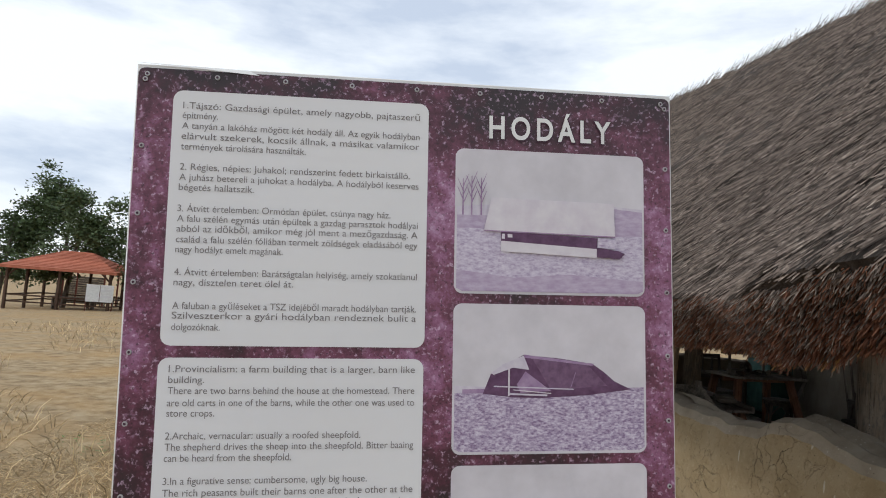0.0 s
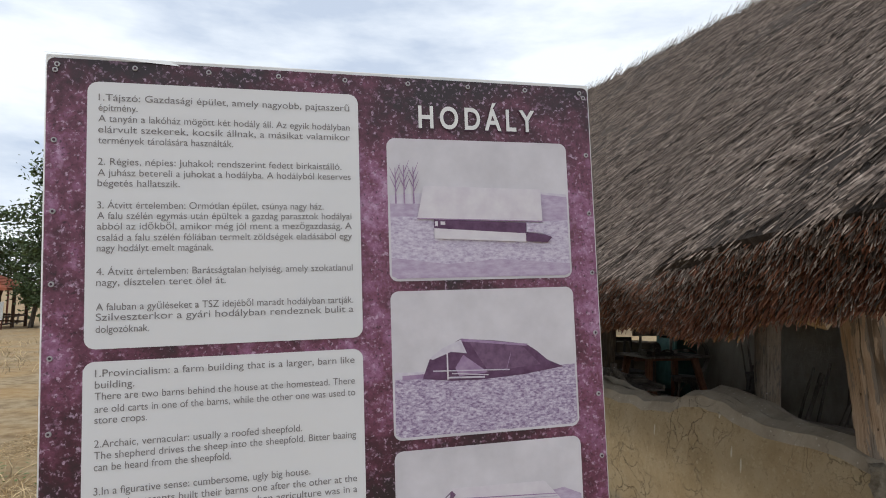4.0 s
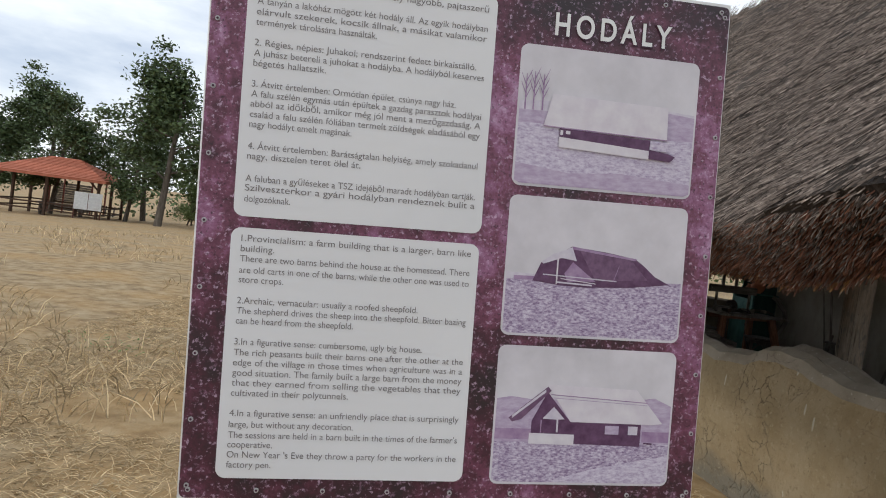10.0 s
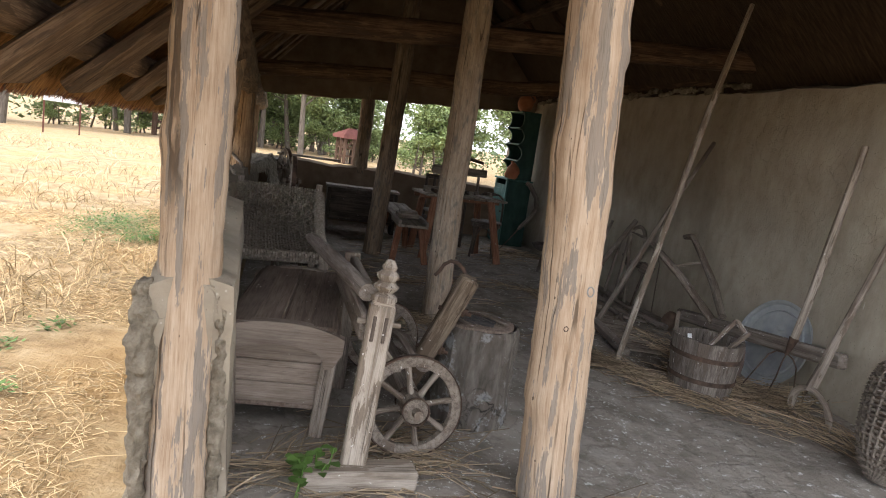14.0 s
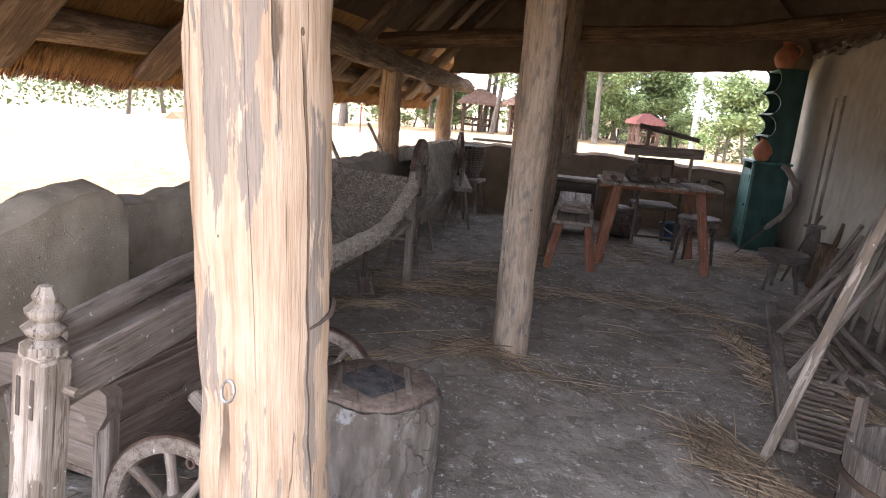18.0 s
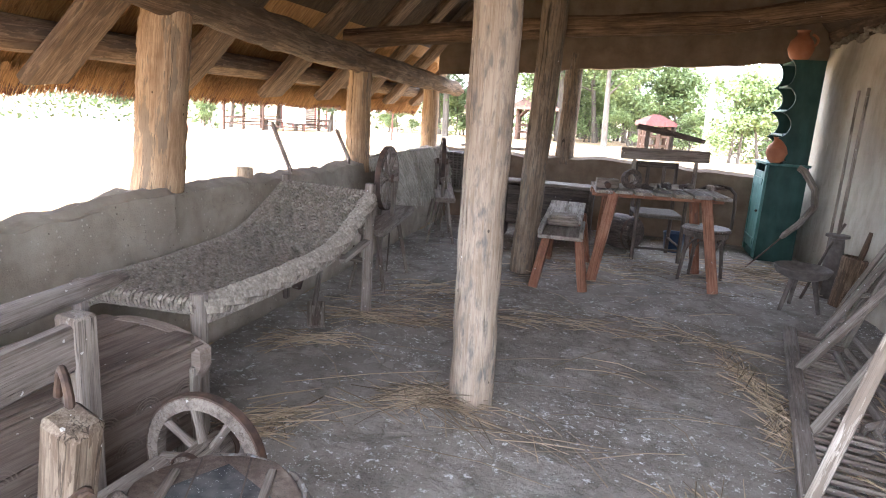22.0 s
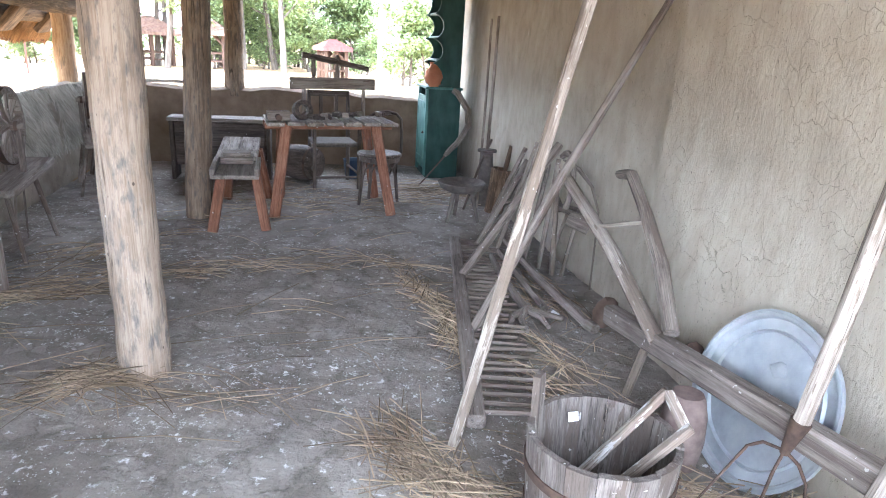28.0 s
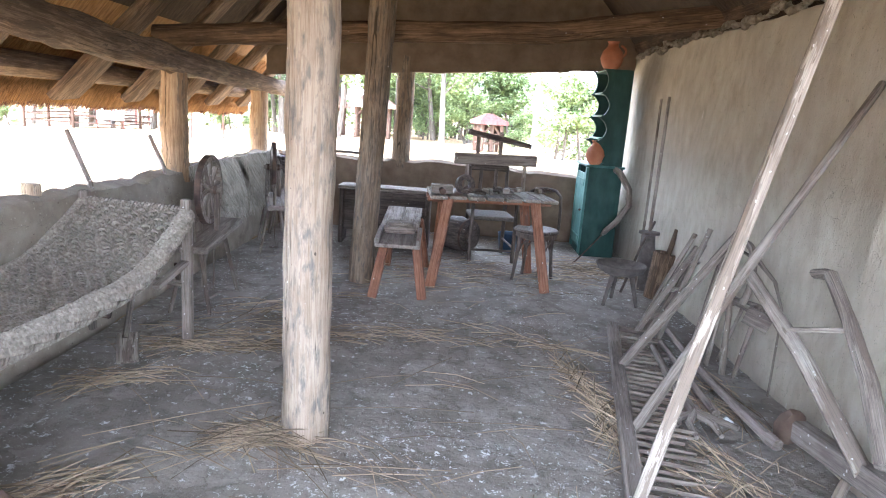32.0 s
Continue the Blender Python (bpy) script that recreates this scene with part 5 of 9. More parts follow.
def lettering(name, body, x, y, size, width, parent, mat, depth, bold=0.0, spacing=1.0):
    """One line of lettering, its left end and baseline at x, y, brought to the width given."""
    cu = bpy.data.curves.new(name, "FONT")
    cu.body = body
    cu.size = size
    cu.offset = bold
    cu.space_character = spacing
    tmp = bpy.data.objects.new("tmp_line", cu)
    me = bpy.data.meshes.new_from_object(tmp)
    bpy.data.objects.remove(tmp)
    xs = [v.co.x for v in me.vertices]
    k = width / max(1e-4, max(xs) - min(xs)) if width else 1.0
    x0 = min(xs)
    me.transform(Matrix(((k, 0, 0, x - x0 * k), (0, 0, -1, depth), (0, 1, 0, -y), (0, 0, 0, 1))))
    me.materials.clear()
    me.materials.append(mat)
    me.name = name
    ob = new(name, me)
    ob.parent = parent
    return ob


part("panel", box((SIGN_W, 0.012, SIGN_H), pose(SIGN_W / 2, 0.007, -SIGN_H / 2), 0.002), EDGE_WHITE, sign, "white composite sheet")
part("print", rounded(SIGN_W - 0.008, SIGN_H - 0.012, 0.012, 0.004, 0.008, -0.0015, 0.0022), SIGN_PRINT, sign, "purple grunge printed film")
part("curled_film_edge", raw([(0.0, -0.004, -0.0), (0.12, -0.006, -0.006), (0.22, -0.004, -0.012), (0.2, -0.003, -0.003), (0.0, -0.003, 0.001)], [(0, 1, 2, 3, 4)]), EDGE_WHITE, sign, "curled white edge of the film")
text_1 = part("text_panel", rounded(0.472, 0.466, 0.018, 0.068, 0.048, -0.0035), SIGN_WHITE, sign, "white panel with Hungarian text")
text_2 = part("text_panel", rounded(0.472, 0.472, 0.018, 0.067, 0.535, -0.0035), SIGN_WHITE, sign, "white panel with English text")
J = 0.437
LINES_1 = [("1.Tájszó: Gazdasági épület, amely nagyobb, pajtaszerű", 65, J), ("építmény.", 83, 0), ("A tanyán a lakóház mögött két hodály áll. Az egyik hodályban", 102, J),
           ("elárvult szekerek, kocsik állnak, a másikat valamikor", 121, J), ("termények tárolására használták.", 140, 0),
           ("2. Régies, népies: Juhakol; rendszerint fedett birkaistálló.", 177, 0), ("A juhász betereli a juhokat a hodályba. A hodályból keserves", 196, J), ("bégetés hallatszik.", 214, 0),
           ("3. Átvitt értelemben: Ormótlan épület, csúnya nagy ház.", 252, 0), ("A falu szélén egymás után épültek a gazdag parasztok hodályai", 270, J),
           ("abból az időkből, amikor még jól ment a mezőgazdaság. A", 288, J), ("család a falu szélén fóliában termelt zöldségek eladásából egy", 307, J), ("nagy hodályt emelt magának.", 325, 0),
           ("4. Átvitt értelemben: Barátságtalan helyiség, amely szokatlanul", 365, J), ("nagy, dísztelen teret ölel át.", 383, 0),
           ("A faluban a gyűléseket a TSZ idejéből maradt hodályban tartják.", 424, J), ("Szilveszterkor a gyári hodályban rendeznek bulit a", 441, J), ("dolgozóknak.", 461, 0)]
LINES_2 = [("1.Provincialism: a farm building that is a larger, barn like", 425, J), ("building.", 443, 0), ("There are two barns behind the house at the homestead. There", 461, J),
           ("are old carts in one of the barns, while the other one was used to", 481, J), ("store crops.", 498, 0),
           ("2.Archaic, vernacular: usually a roofed sheepfold.", 535, 0), ("The shepherd drives the sheep into the sheepfold. Bitter baaing", 553, J), ("can be heard from the sheepfold.", 571, 0),
           ("3.In a figurative sense: cumbersome, ugly big house.", 608, 0), ("The rich peasants built their barns one after the other at the", 627, J),
           ("edge of the village in those times when agriculture was in a", 645, J), ("good situation. The family built a large barn from the money", 663, J),
           ("that they earned from selling the vegetables that they", 681, J), ("cultivated in their polytunnels.", 699, 0),
           ("4.In a figurative sense: an unfriendly place that is surprisingly", 735, J), ("large, but without any decoration.", 755, 0),
           ("The sessions are held in a barn built in the times of the farmer's", 774, J), ("cooperative.", 791, 0), ("On New Year 's Eve they throw a party for the workers in the", 809, J), ("factory pen.", 827, 0)]
for body, row, width in LINES_1:
    lettering("text_line", body, 0.086, 0.049 + (row - 33) * 0.001022, 0.0178, width or 0.007 * len(body), text_1, INK, -0.0042)
for body, row, width in LINES_2:
    lettering("text_line", body, 0.086, 0.537 + (row - 403) * 0.001061, 0.0178, width or 0.0068 * len(body), text_2, INK, -0.0042)
lettering("title_shadow", "HODÁLY", 0.66, 0.1085, 0.0625, 0.249, sign, TITLE_DARK, -0.0036, 0.0034, 1.4)
lettering("title", "HODÁLY", 0.659, 0.1075, 0.0625, 0.247, sign, EDGE_WHITE, -0.0042, 0.0014, 1.4)

PX, PW, PH = 0.594, 0.38, 0.28


def photo(y, shapes, label):
    """A framed print on the board; shapes are (points in parts of its width and height, material)."""
    ph = part("photograph", rounded(PW, PH, 0.016, PX, y, -0.003), PH_SKY, sign, label)
    for k, (pts, mat) in enumerate(shapes):
        part("picture_area", flat_shape([(PX + 0.004 + (PW - 0.008) * a, y + 0.005 + (PH - 0.01) * b) for a, b in pts], -0.0033 - 0.00012 * k, 0.0001), mat, ph)
    return ph


def streak(a0, b0, a1, b1, w):
    """A thin strip from one point of a print to another."""
    return [(a0, b0), (a1, b1), (a1, b1 + w), (a0, b0 + w)]


def bare_tree(x, b, h, mat):
    out = [([(x - 0.004, b), (x - 0.002, b - h), (x + 0.002, b - h), (x + 0.005, b)], mat)]
    for k in range(5):
        f, sgn = 0.35 + 0.12 * k, (-1) ** k
        out.append(([(x, b - h * f), (x + sgn * 0.028, b - h * (f + 0.3)), (x + sgn * 0.03, b - h * (f + 0.3)), (x + sgn * 0.003, b - h * f + 0.012)], mat))
    return out


photo(0.131, [([(0, 0.4), (0.35, 0.36), (0.8, 0.36), (1, 0.38), (1, 0.62), (0, 0.62)], PH_PALE), ([(0, 0.46), (0.16, 0.46), (0.16, 0.56), (0, 0.58)], PH_HAZE), ([(0.84, 0.38), (1, 0.4), (1, 0.6), (0.84, 0.6)], PH_HAZE),
              ([(0, 0.56), (0.2, 0.55), (0.6, 0.6), (1, 0.58), (1, 0.98), (0.97, 1), (0.03, 1), (0, 0.98)], PH_SNOW), ([(0, 0.85), (0.3, 0.9), (0.6, 0.87), (1, 0.91), (1, 0.98), (0.97, 1), (0.03, 1), (0, 0.98)], PH_HAZE),
              *bare_tree(0.03, 0.46, 0.26, PH_MID), *bare_tree(0.075, 0.46, 0.28, PH_MID), *bare_tree(0.125, 0.46, 0.27, PH_MID),
              ([(0.23, 0.575), (0.75, 0.6), (0.745, 0.68), (0.23, 0.64)], PH_DARK), ([(0.23, 0.64), (0.745, 0.68), (0.745, 0.745), (0.23, 0.715)], PH_ROOF),
              ([(0.18, 0.33), (0.84, 0.345), (0.845, 0.59), (0.14, 0.57)], PH_ROOF), (streak(0.14, 0.565, 0.845, 0.585, 0.008), PH_MID),
              ([(0.235, 0.59), (0.25, 0.59), (0.25, 0.625), (0.235, 0.625)], PH_ROOF), ([(0.265, 0.59), (0.29, 0.592), (0.29, 0.615), (0.265, 0.615)], PH_ROOF),
              ([(0.75, 0.6), (0.85, 0.61), (0.85, 0.68), (0.75, 0.67)], PH_SNOW), ([(0.745, 0.67), (0.86, 0.69), (0.9, 0.71), (0.87, 0.75), (0.745, 0.74)], PH_DARK)], "faded purple photograph of a long barn")
photo(0.43, [([(0, 0.6), (1, 0.56), (1, 0.98), (0.97, 1), (0.03, 1), (0, 0.98)], PH_GRIT), (streak(0.0, 0.55, 0.2, 0.56, 0.045), PH_PALE), (streak(0.04, 0.575, 0.18, 0.57, 0.03), PH_MID),
             ([(0.145, 0.605), (0.185, 0.47), (0.2, 0.45), (0.355, 0.335), (0.55, 0.36), (0.72, 0.395), (0.78, 0.45), (0.84, 0.52), (0.93, 0.575), (0.7, 0.615), (0.45, 0.635), (0.3, 0.63)], PH_DARK),
             ([(0.355, 0.333), (0.73, 0.395), (0.72, 0.41), (0.36, 0.355)], PH_MID), ([(0.4, 0.36), (0.7, 0.41), (0.8, 0.55), (0.5, 0.58)], PH_DEEP),
             ([(0.185, 0.465), (0.25, 0.4), (0.355, 0.34), (0.385, 0.44), (0.3, 0.425), (0.2, 0.475)], PH_PALE), ([(0.32, 0.54), (0.365, 0.45), (0.5, 0.585), (0.34, 0.6)], PH_MID),
             (streak(0.275, 0.43, 0.283, 0.43, 0.19), PH_ROOF), (streak(0.2, 0.55, 0.62, 0.57, 0.008), PH_PALE), (streak(0.28, 0.6, 0.48, 0.61, 0.012), PH_PALE), (streak(0.3, 0.575, 0.5, 0.6, 0.006), PH_ROOF),
             (streak(0.6, 0.57, 0.63, 0.45, 0.012), PH_MID)], "faded purple photograph of a thatched sheepfold")
photo(0.73, [([(0, 0.38), (0.08, 0.36), (0.2, 0.38), (0.85, 0.35), (0.9, 0.34), (1, 0.4), (1, 0.72), (0, 0.72)], PH_HAZE), ([(0, 0.6), (0.2, 0.6), (0.2, 0.68), (0, 0.68)], PH_MID), ([(0.84, 0.6), (1, 0.6), (1, 0.68), (0.84, 0.68)], PH_MID),
             ([(0, 0.7), (1, 0.69), (1, 0.98), (0.97, 1), (0.03, 1), (0, 0.98)], PH_GRIT), ([(0.55, 0.9), (1, 0.78), (1, 0.98), (0.97, 1), (0.3, 1)], PH_SNOW),
             ([(0.2, 0.54), (0.28, 0.32), (0.42, 0.54), (0.83, 0.54), (0.83, 0.715), (0.2, 0.7)], PH_DARK), ([(0.28, 0.265), (0.79, 0.28), (0.955, 0.535), (0.9, 0.545), (0.42, 0.54), (0.3, 0.31)], PH_ROOF),
             ([(0.07, 0.52), (0.28, 0.28), (0.3, 0.31), (0.14, 0.53), (0.09, 0.55)], PH_DEEP), (streak(0.09, 0.5, 0.27, 0.3, 0.022), PH_PALE), (streak(0.3, 0.335, 0.86, 0.375, 0.007), PH_MID), (streak(0.31, 0.36, 0.86, 0.395, 0.005), PH_HAZE),
             ([(0.19, 0.63), (0.445, 0.635), (0.445, 0.715), (0.19, 0.71)], PH_ROOF), ([(0.26, 0.52), (0.32, 0.43), (0.385, 0.52), (0.34, 0.525)], PH_PALE), (streak(0.34, 0.52, 0.35, 0.52, 0.1), PH_PALE), (streak(0.25, 0.53, 0.256, 0.53, 0.1), PH_MID),
             ([(0.62, 0.56), (0.7, 0.56), (0.7, 0.625), (0.62, 0.625)], PH_HAZE), ([(0.755, 0.56), (0.81, 0.56), (0.81, 0.625), (0.755, 0.625)], PH_PALE), (streak(0.85, 0.68, 0.9, 0.685, 0.012), PH_DARK)], "faded purple photograph of a barn with an open porch")
for k in range(9):
    for x, y in ((0.02 + k * 0.124, 0.02), (0.02 + k * 0.124, SIGN_H - 0.02), (0.017, 0.03 + k * 0.124), (SIGN_W - 0.015, 0.03 + k * 0.124)):
        screw = part("screw", turned([(0.0048, 0), (0.0046, 0.0018), (0.003, 0.002), (0.0005, 0.0016)], 12, pose(x, -0.002, -y, 90)), SCREW, sign)
        part("socket", turned([(0.0024, 0.0021), (0.002, 0.0024), (0.0005, 0.0024)], 8, pose(x, -0.002, -y, 90)), TITLE_DARK, screw)
PAINT_BROWN = plain("brown_post_paint", (0.12, 0.045, 0.032), 0.6)
for x in (0.03, 1.005):
    foot = SIGN_M @ Vector((x, 0.03, -1.0))
    bottom = SIGN_M.inverted() @ Vector((foot.x + 0.02, foot.y, -0.1))
    part("sign_post", plank((x, 0.032, -0.05), bottom, 0.03, 0.03, 0.004, up=(0, 1, 0)), PAINT_BROWN, sign, "brown painted steel post")


# ---- things beside the low wall ----
def wheel_parts(owner, c, axis, r, spokes=8, felloe=0.035, hub_len=0.13, hub_r=0.045, mat=None, thick=0.04):
    """A spoked wooden wheel: felloe ring, spokes, hub and iron band, centred on c with the axle along axis."""
    m = along(Vector(c), Vector(c) + Vector(axis))
    m.translation = Vector(c)
    mat = mat or GREY_WOOD
    h = thick / 2
    rim = piece(owner, "rim", turned([(r - felloe, -h), (r - 0.004, -h), (r, -h + 0.005), (r, h - 0.005), (r - 0.004, h), (r - felloe, h), (r - felloe - 0.004, 0)], 40, m, 0.012, 2, close=True), mat)
    piece(owner, "tyre", turned([(r, -h + 0.002), (r + 0.006, -h + 0.004), (r + 0.006, h - 0.004), (r, h - 0.002)], 40, m, 0.01, 2, close=True), IRON, "rusty iron tyre", rim)
    for k in range(spokes):
        a = 2 * math.pi * (k + 0.25) / spokes
        d = Vector((math.cos(a), math.sin(a), 0))
        piece(owner, "spoke", log([m @ (d * hub_r * 0.8), m @ (d * (r * 0.5)), m @ (d * (r - felloe * 0.7))], [0.021, 0.016, 0.02], seg=10, rough=0.05, seed=k, steps=2, flat=0.75), mat)
    hub = piece(owner, "hub", turned([(hub_r * 0.7, -hub_len / 2), (hub_r * 0.95, -hub_len / 2 + 0.01), (hub_r, -0.02), (hub_r * 1.12, 0), (hub_r, 0.02), (hub_r * 0.95, hub_len / 2 - 0.01), (hub_r * 0.7, hub_len / 2)], 20, m, 0.03, 3), mat)
    for z in (-hub_len / 2 + 0.012, hub_len / 2 - 0.012):
        piece(owner, "hub_band", turned([(hub_r * 0.98, z - 0.01), (hub_r * 1.06, z - 0.01), (hub_r * 1.06, z + 0.01), (hub_r * 0.98, z + 0.01)], 20, m, close=True), IRON, "rusty iron hub band", hub)
    piece(owner, "axle_end", log([m @ Vector((0, 0, -hub_len * 0.75)), m @ Vector((0, 0, hub_len * 0.75))], [0.02, 0.02], seg=8, rough=0.1), GREY_WOOD)
    return rim


# chest
CHEST_X = old_wood("brown_chest_board", (0.165, 0.128, 0.102), (0.235, 0.19, 0.157), (0.3, 0.252, 0.214), (0.17, 0.122, 0.09), 0.58, 40, 0.006, 0.06, patch_edge=0.08)
CHEST_Y = old_wood("brown_chest_plank", (0.1, 0.073, 0.057), (0.147, 0.112, 0.09), (0.195, 0.155, 0.128), (0.1, 0.07, 0.052), 0.58, 40, 0.006, 0.05, patch_edge=0.08)
x0, x1, y0, y1 = 2.21, 2.7, 3.03, 4.12
chest = at_place("flour_chest", (2.455, 3.57, 0), "grey weathered plank chest on legs with an arched end board", "chest")
for y, nm in ((y0, "end_panel"), (y1, "end_panel")):
    for k in range(3):
        piece(chest, "end_board", box((x1 - x0 - 0.08, 0.022, 0.098), pose((x0 + x1) / 2, y + (0.05 if y == y0 else -0.05), 0.17 + k * 0.1), 0.004), CHEST_X)
for x in (x0 + 0.02, x1 - 0.02):
    for k in range(3):
        piece(chest, "side_board", box((0.022, y1 - y0 - 0.05, 0.105), pose(x, (y0 + y1) / 2, 0.17 + k * 0.108), 0.004), CHEST_Y)
for x in (x0 + 0.025, x1 - 0.025):
    for y in (y0 + 0.015, y1 - 0.015):
        sx = 0.03 if x < 2.4 else -0.03
        piece(chest, "leg", plank((x + sx, y, -0.02), (x, y, 0.4), 0.065, 0.05, 0.006, up=(0, 1, 0)), GREY_WOOD)
for x in (x0 + 0.02, x1 - 0.02):
    piece(chest, "side_board", box((0.024, y1 - y0 - 0.05, 0.06), pose(x, (y0 + y1) / 2, 0.465), 0.004), CHEST_Y)
piece(chest, "bottom_board", box((x1 - x0 - 0.06, y1 - y0 - 0.06, 0.02), pose((x0 + x1) / 2, (y0 + y1) / 2, 0.12), 0.004), CHEST_Y)


def arched_end(y):
    """The end board with an arch cut from below and a bowed top."""
    n = 30
    bm = bmesh.new()
    fr, bk = [], []
    cx, w = (x0 + x1) / 2, 0.272
    for i in range(n + 1):
        f = -1 + 2 * i / n
        topz = 0.462 + 0.055 * (1 - abs(f) ** 2.4)
        lowz = 0.325 + 0.075 * max(0.0, abs(f) - 0.84) / 0.16 if abs(f) > 0.7 else 0.325 + 0.095 * math.sqrt(max(0, 1 - (f / 0.7) ** 2)) ** 0.6
        for row, yy in ((fr, y - 0.028), (bk, y + 0.028)):
            row.append((bm.verts.new((cx + w * f, yy, lowz)), bm.verts.new((cx + w * f, yy, topz))))
    for i in range(n):
        for row in (fr, bk):
            bm.faces.new((row[i][0], row[i + 1][0], row[i + 1][1], row[i][1]))
        bm.faces.new((fr[i][1], fr[i + 1][1], bk[i + 1][1], bk[i][1]))
        bm.faces.new((fr[i][0], fr[i + 1][0], bk[i + 1][0], bk[i][0]))
    for i in (0, n):
        bm.faces.new((fr[i][0], fr[i][1], bk[i][1], bk[i][0]))
    bmesh.ops.recalc_face_normals(bm, faces=bm.faces)
    return with_grain(bm, pose(0, 0, 0, 0, 90, 0))


lid = piece(chest, "lid", box((0.44, y1 - y0 + 0.02, 0.02), pose(2.455, (y0 + y1) / 2, 0.497), 0.006), CHEST_Y, "grey plank lid")
for k, x in enumerate((2.265, 2.39, 2.52, 2.645)):
    piece(chest, "lid_board", box((0.122, y1 - y0 + 0.05, 0.02), pose(x, (y0 + y1) / 2, 0.51 - 0.02 * abs(k - 1.5) ** 1.2, 0, (k - 1.5) * 7, 0), 0.005), CHEST_Y, "", lid)
for y in (y0 - 0.005, y1 + 0.005):
    piece(chest, "arched_end", arched_end(y), CHEST_X, "end board with an arch cut below")

carving = Strands()
for k in range(6):
    for z, base in ((0.225, 0.0), (0.335, 0.08)):
        cy = y0 + 0.12 + k * 0.165 + base
        for r in (0.018, 0.03, 0.042, 0.054):
            carving.add([Vector((x1 - 0.0085, cy + r * math.cos(a), z + r * math.sin(a) * 0.9 - 0.02)) for a in np.linspace(0.1, 3.04, 9)], 0.0022)
tagged(carving.link("carving", CHEST_X, chest), "scratched rows of nested arcs", kind="stuff").matrix_parent_inverse = ANCHOR[chest.name]

# hemp brake with a carved post
brake = at_place("hemp_brake", (2.82, 2.68, 0), "weathered grey hemp brake with a carved finial post", "tool")
piece(brake, "foot_beam", plank((2.62, 2.61, 0.045), (3.06, 2.67, 0.045), 0.12, 0.085, 0.01), PALE_WOOD)
pm = along((2.81, 2.68, 0.06), (2.85, 2.72, 0.72), up=(0, 1, 0))
piece(brake, "carved_post", add_box(box((0.1, 0.085, 0.66), pm, 0.008), (0.085, 0.075, 0.03), pm @ pose(0, 0, 0.335), 0.008), PALE_WOOD)
# The slots are not cut: dark strips on the faces give their shade.
for sx in (-0.022, 0.022):
    piece(brake, "slot", box((0.014, 0.01, 0.1), pm @ pose(sx, 0.04, 0.235), 0.002), DARK_WOOD, "dark strip standing for the shade in a cut slot")
    piece(brake, "slot", box((0.014, 0.01, 0.1), pm @ pose(sx, -0.04, 0.235), 0.002), DARK_WOOD, "dark strip standing for the shade in a cut slot")
finial = piece(brake, "finial", turned([(0.05, 0.34), (0.05, 0.36), (0.03, 0.375), (0.046, 0.39), (0.05, 0.4), (0.03, 0.418), (0.042, 0.432), (0.044, 0.445), (0.026, 0.462), (0.03, 0.475), (0.016, 0.5), (0.0005, 0.505)], 8, pm), PALE_WOOD, "carved stepped finial")
piece(brake, "peg", log([(2.76, 2.73, 0.64), (2.93, 2.74, 0.63)], [0.011, 0.011], seg=8), PALE_WOOD)
piece(brake, "rear_post", plank((2.72, 3.63, -0.02), (2.725, 3.625, 0.74), 0.085, 0.075, 0.008, up=(0, 1, 0)), GREY_WOOD)
piece(brake, "jaw_board", plank((2.845, 2.76, 0.63), (2.735, 3.6, 0.655), 0.045, 0.135, 0.008), GREY_Y, "long grooved jaw board")
piece(brake, "jaw_board", plank((2.79, 2.78, 0.6), (2.67, 3.6, 0.63), 0.03, 0.12, 0.008), GREY_Y)
piece(brake, "beater", log([(2.79, 2.8, 0.735), (2.63, 3.4, 0.74), (2.5, 3.93, 0.728), (2.47, 4.02, 0.722)], [0.036, 0.04, 0.032, 0.022], seg=12, rough=0.08, seed=4), GREY_Y, "swinging beater bar")

# wheeled plough carriage
UPRIGHT = old_wood("tan_timber", (0.085, 0.062, 0.043), (0.16, 0.124, 0.09), (0.24, 0.195, 0.148), (0.1, 0.072, 0.052), 0.52, 20, 0.012, 0.1)
plough = at_place("plough_carriage", (3.0, 3.4, 0), "two-wheeled wooden plough carriage with iron-tyred wheels", "cart")
wheel_parts(plough, (3.045, 2.925, 0.226), (0.1, -1, 0.14), 0.216, 8, 0.042, 0.2, 0.056)
wheel_parts(plough, (2.94, 3.88, 0.222), (0.08, -1, 0.0), 0.212, 8, 0.042, 0.2, 0.056)
piece(plough, "axle_beam", plank((3.04, 3.02, 0.215), (2.95, 3.8, 0.215), 0.09, 0.085, 0.012), GREY_Y)
up_post = piece(plough, "upright", plank((3.03, 3.29, 0.12), (3.27, 3.18, 0.765), 0.09, 0.08, 0.012, up=(0, 1, 0)), UPRIGHT, "leaning tan timber upright with bolt holes")
for f in (0.42, 0.74):
    q = Vector((3.03, 3.29, 0.12)).lerp(Vector((3.27, 3.18, 0.765)), f)
    piece(plough, "bolt", log([q + Vector((-0.06, 0.02, 0)), q + Vector((0.09, -0.03, -0.01))], [0.01, 0.009], seg=8), IRON, "rusty bolt", up_post)
    for f2, r in ((0.048, 0.024), (0.062, 0.017)):
        piece(plough, "bolt_nut", log([q + Vector((f2, -0.016, -0.004)), q + Vector((f2 + 0.012, -0.02, -0.005))], [r, r], seg=8, rough=0.1), IRON, "rusty nut and washer", up_post)
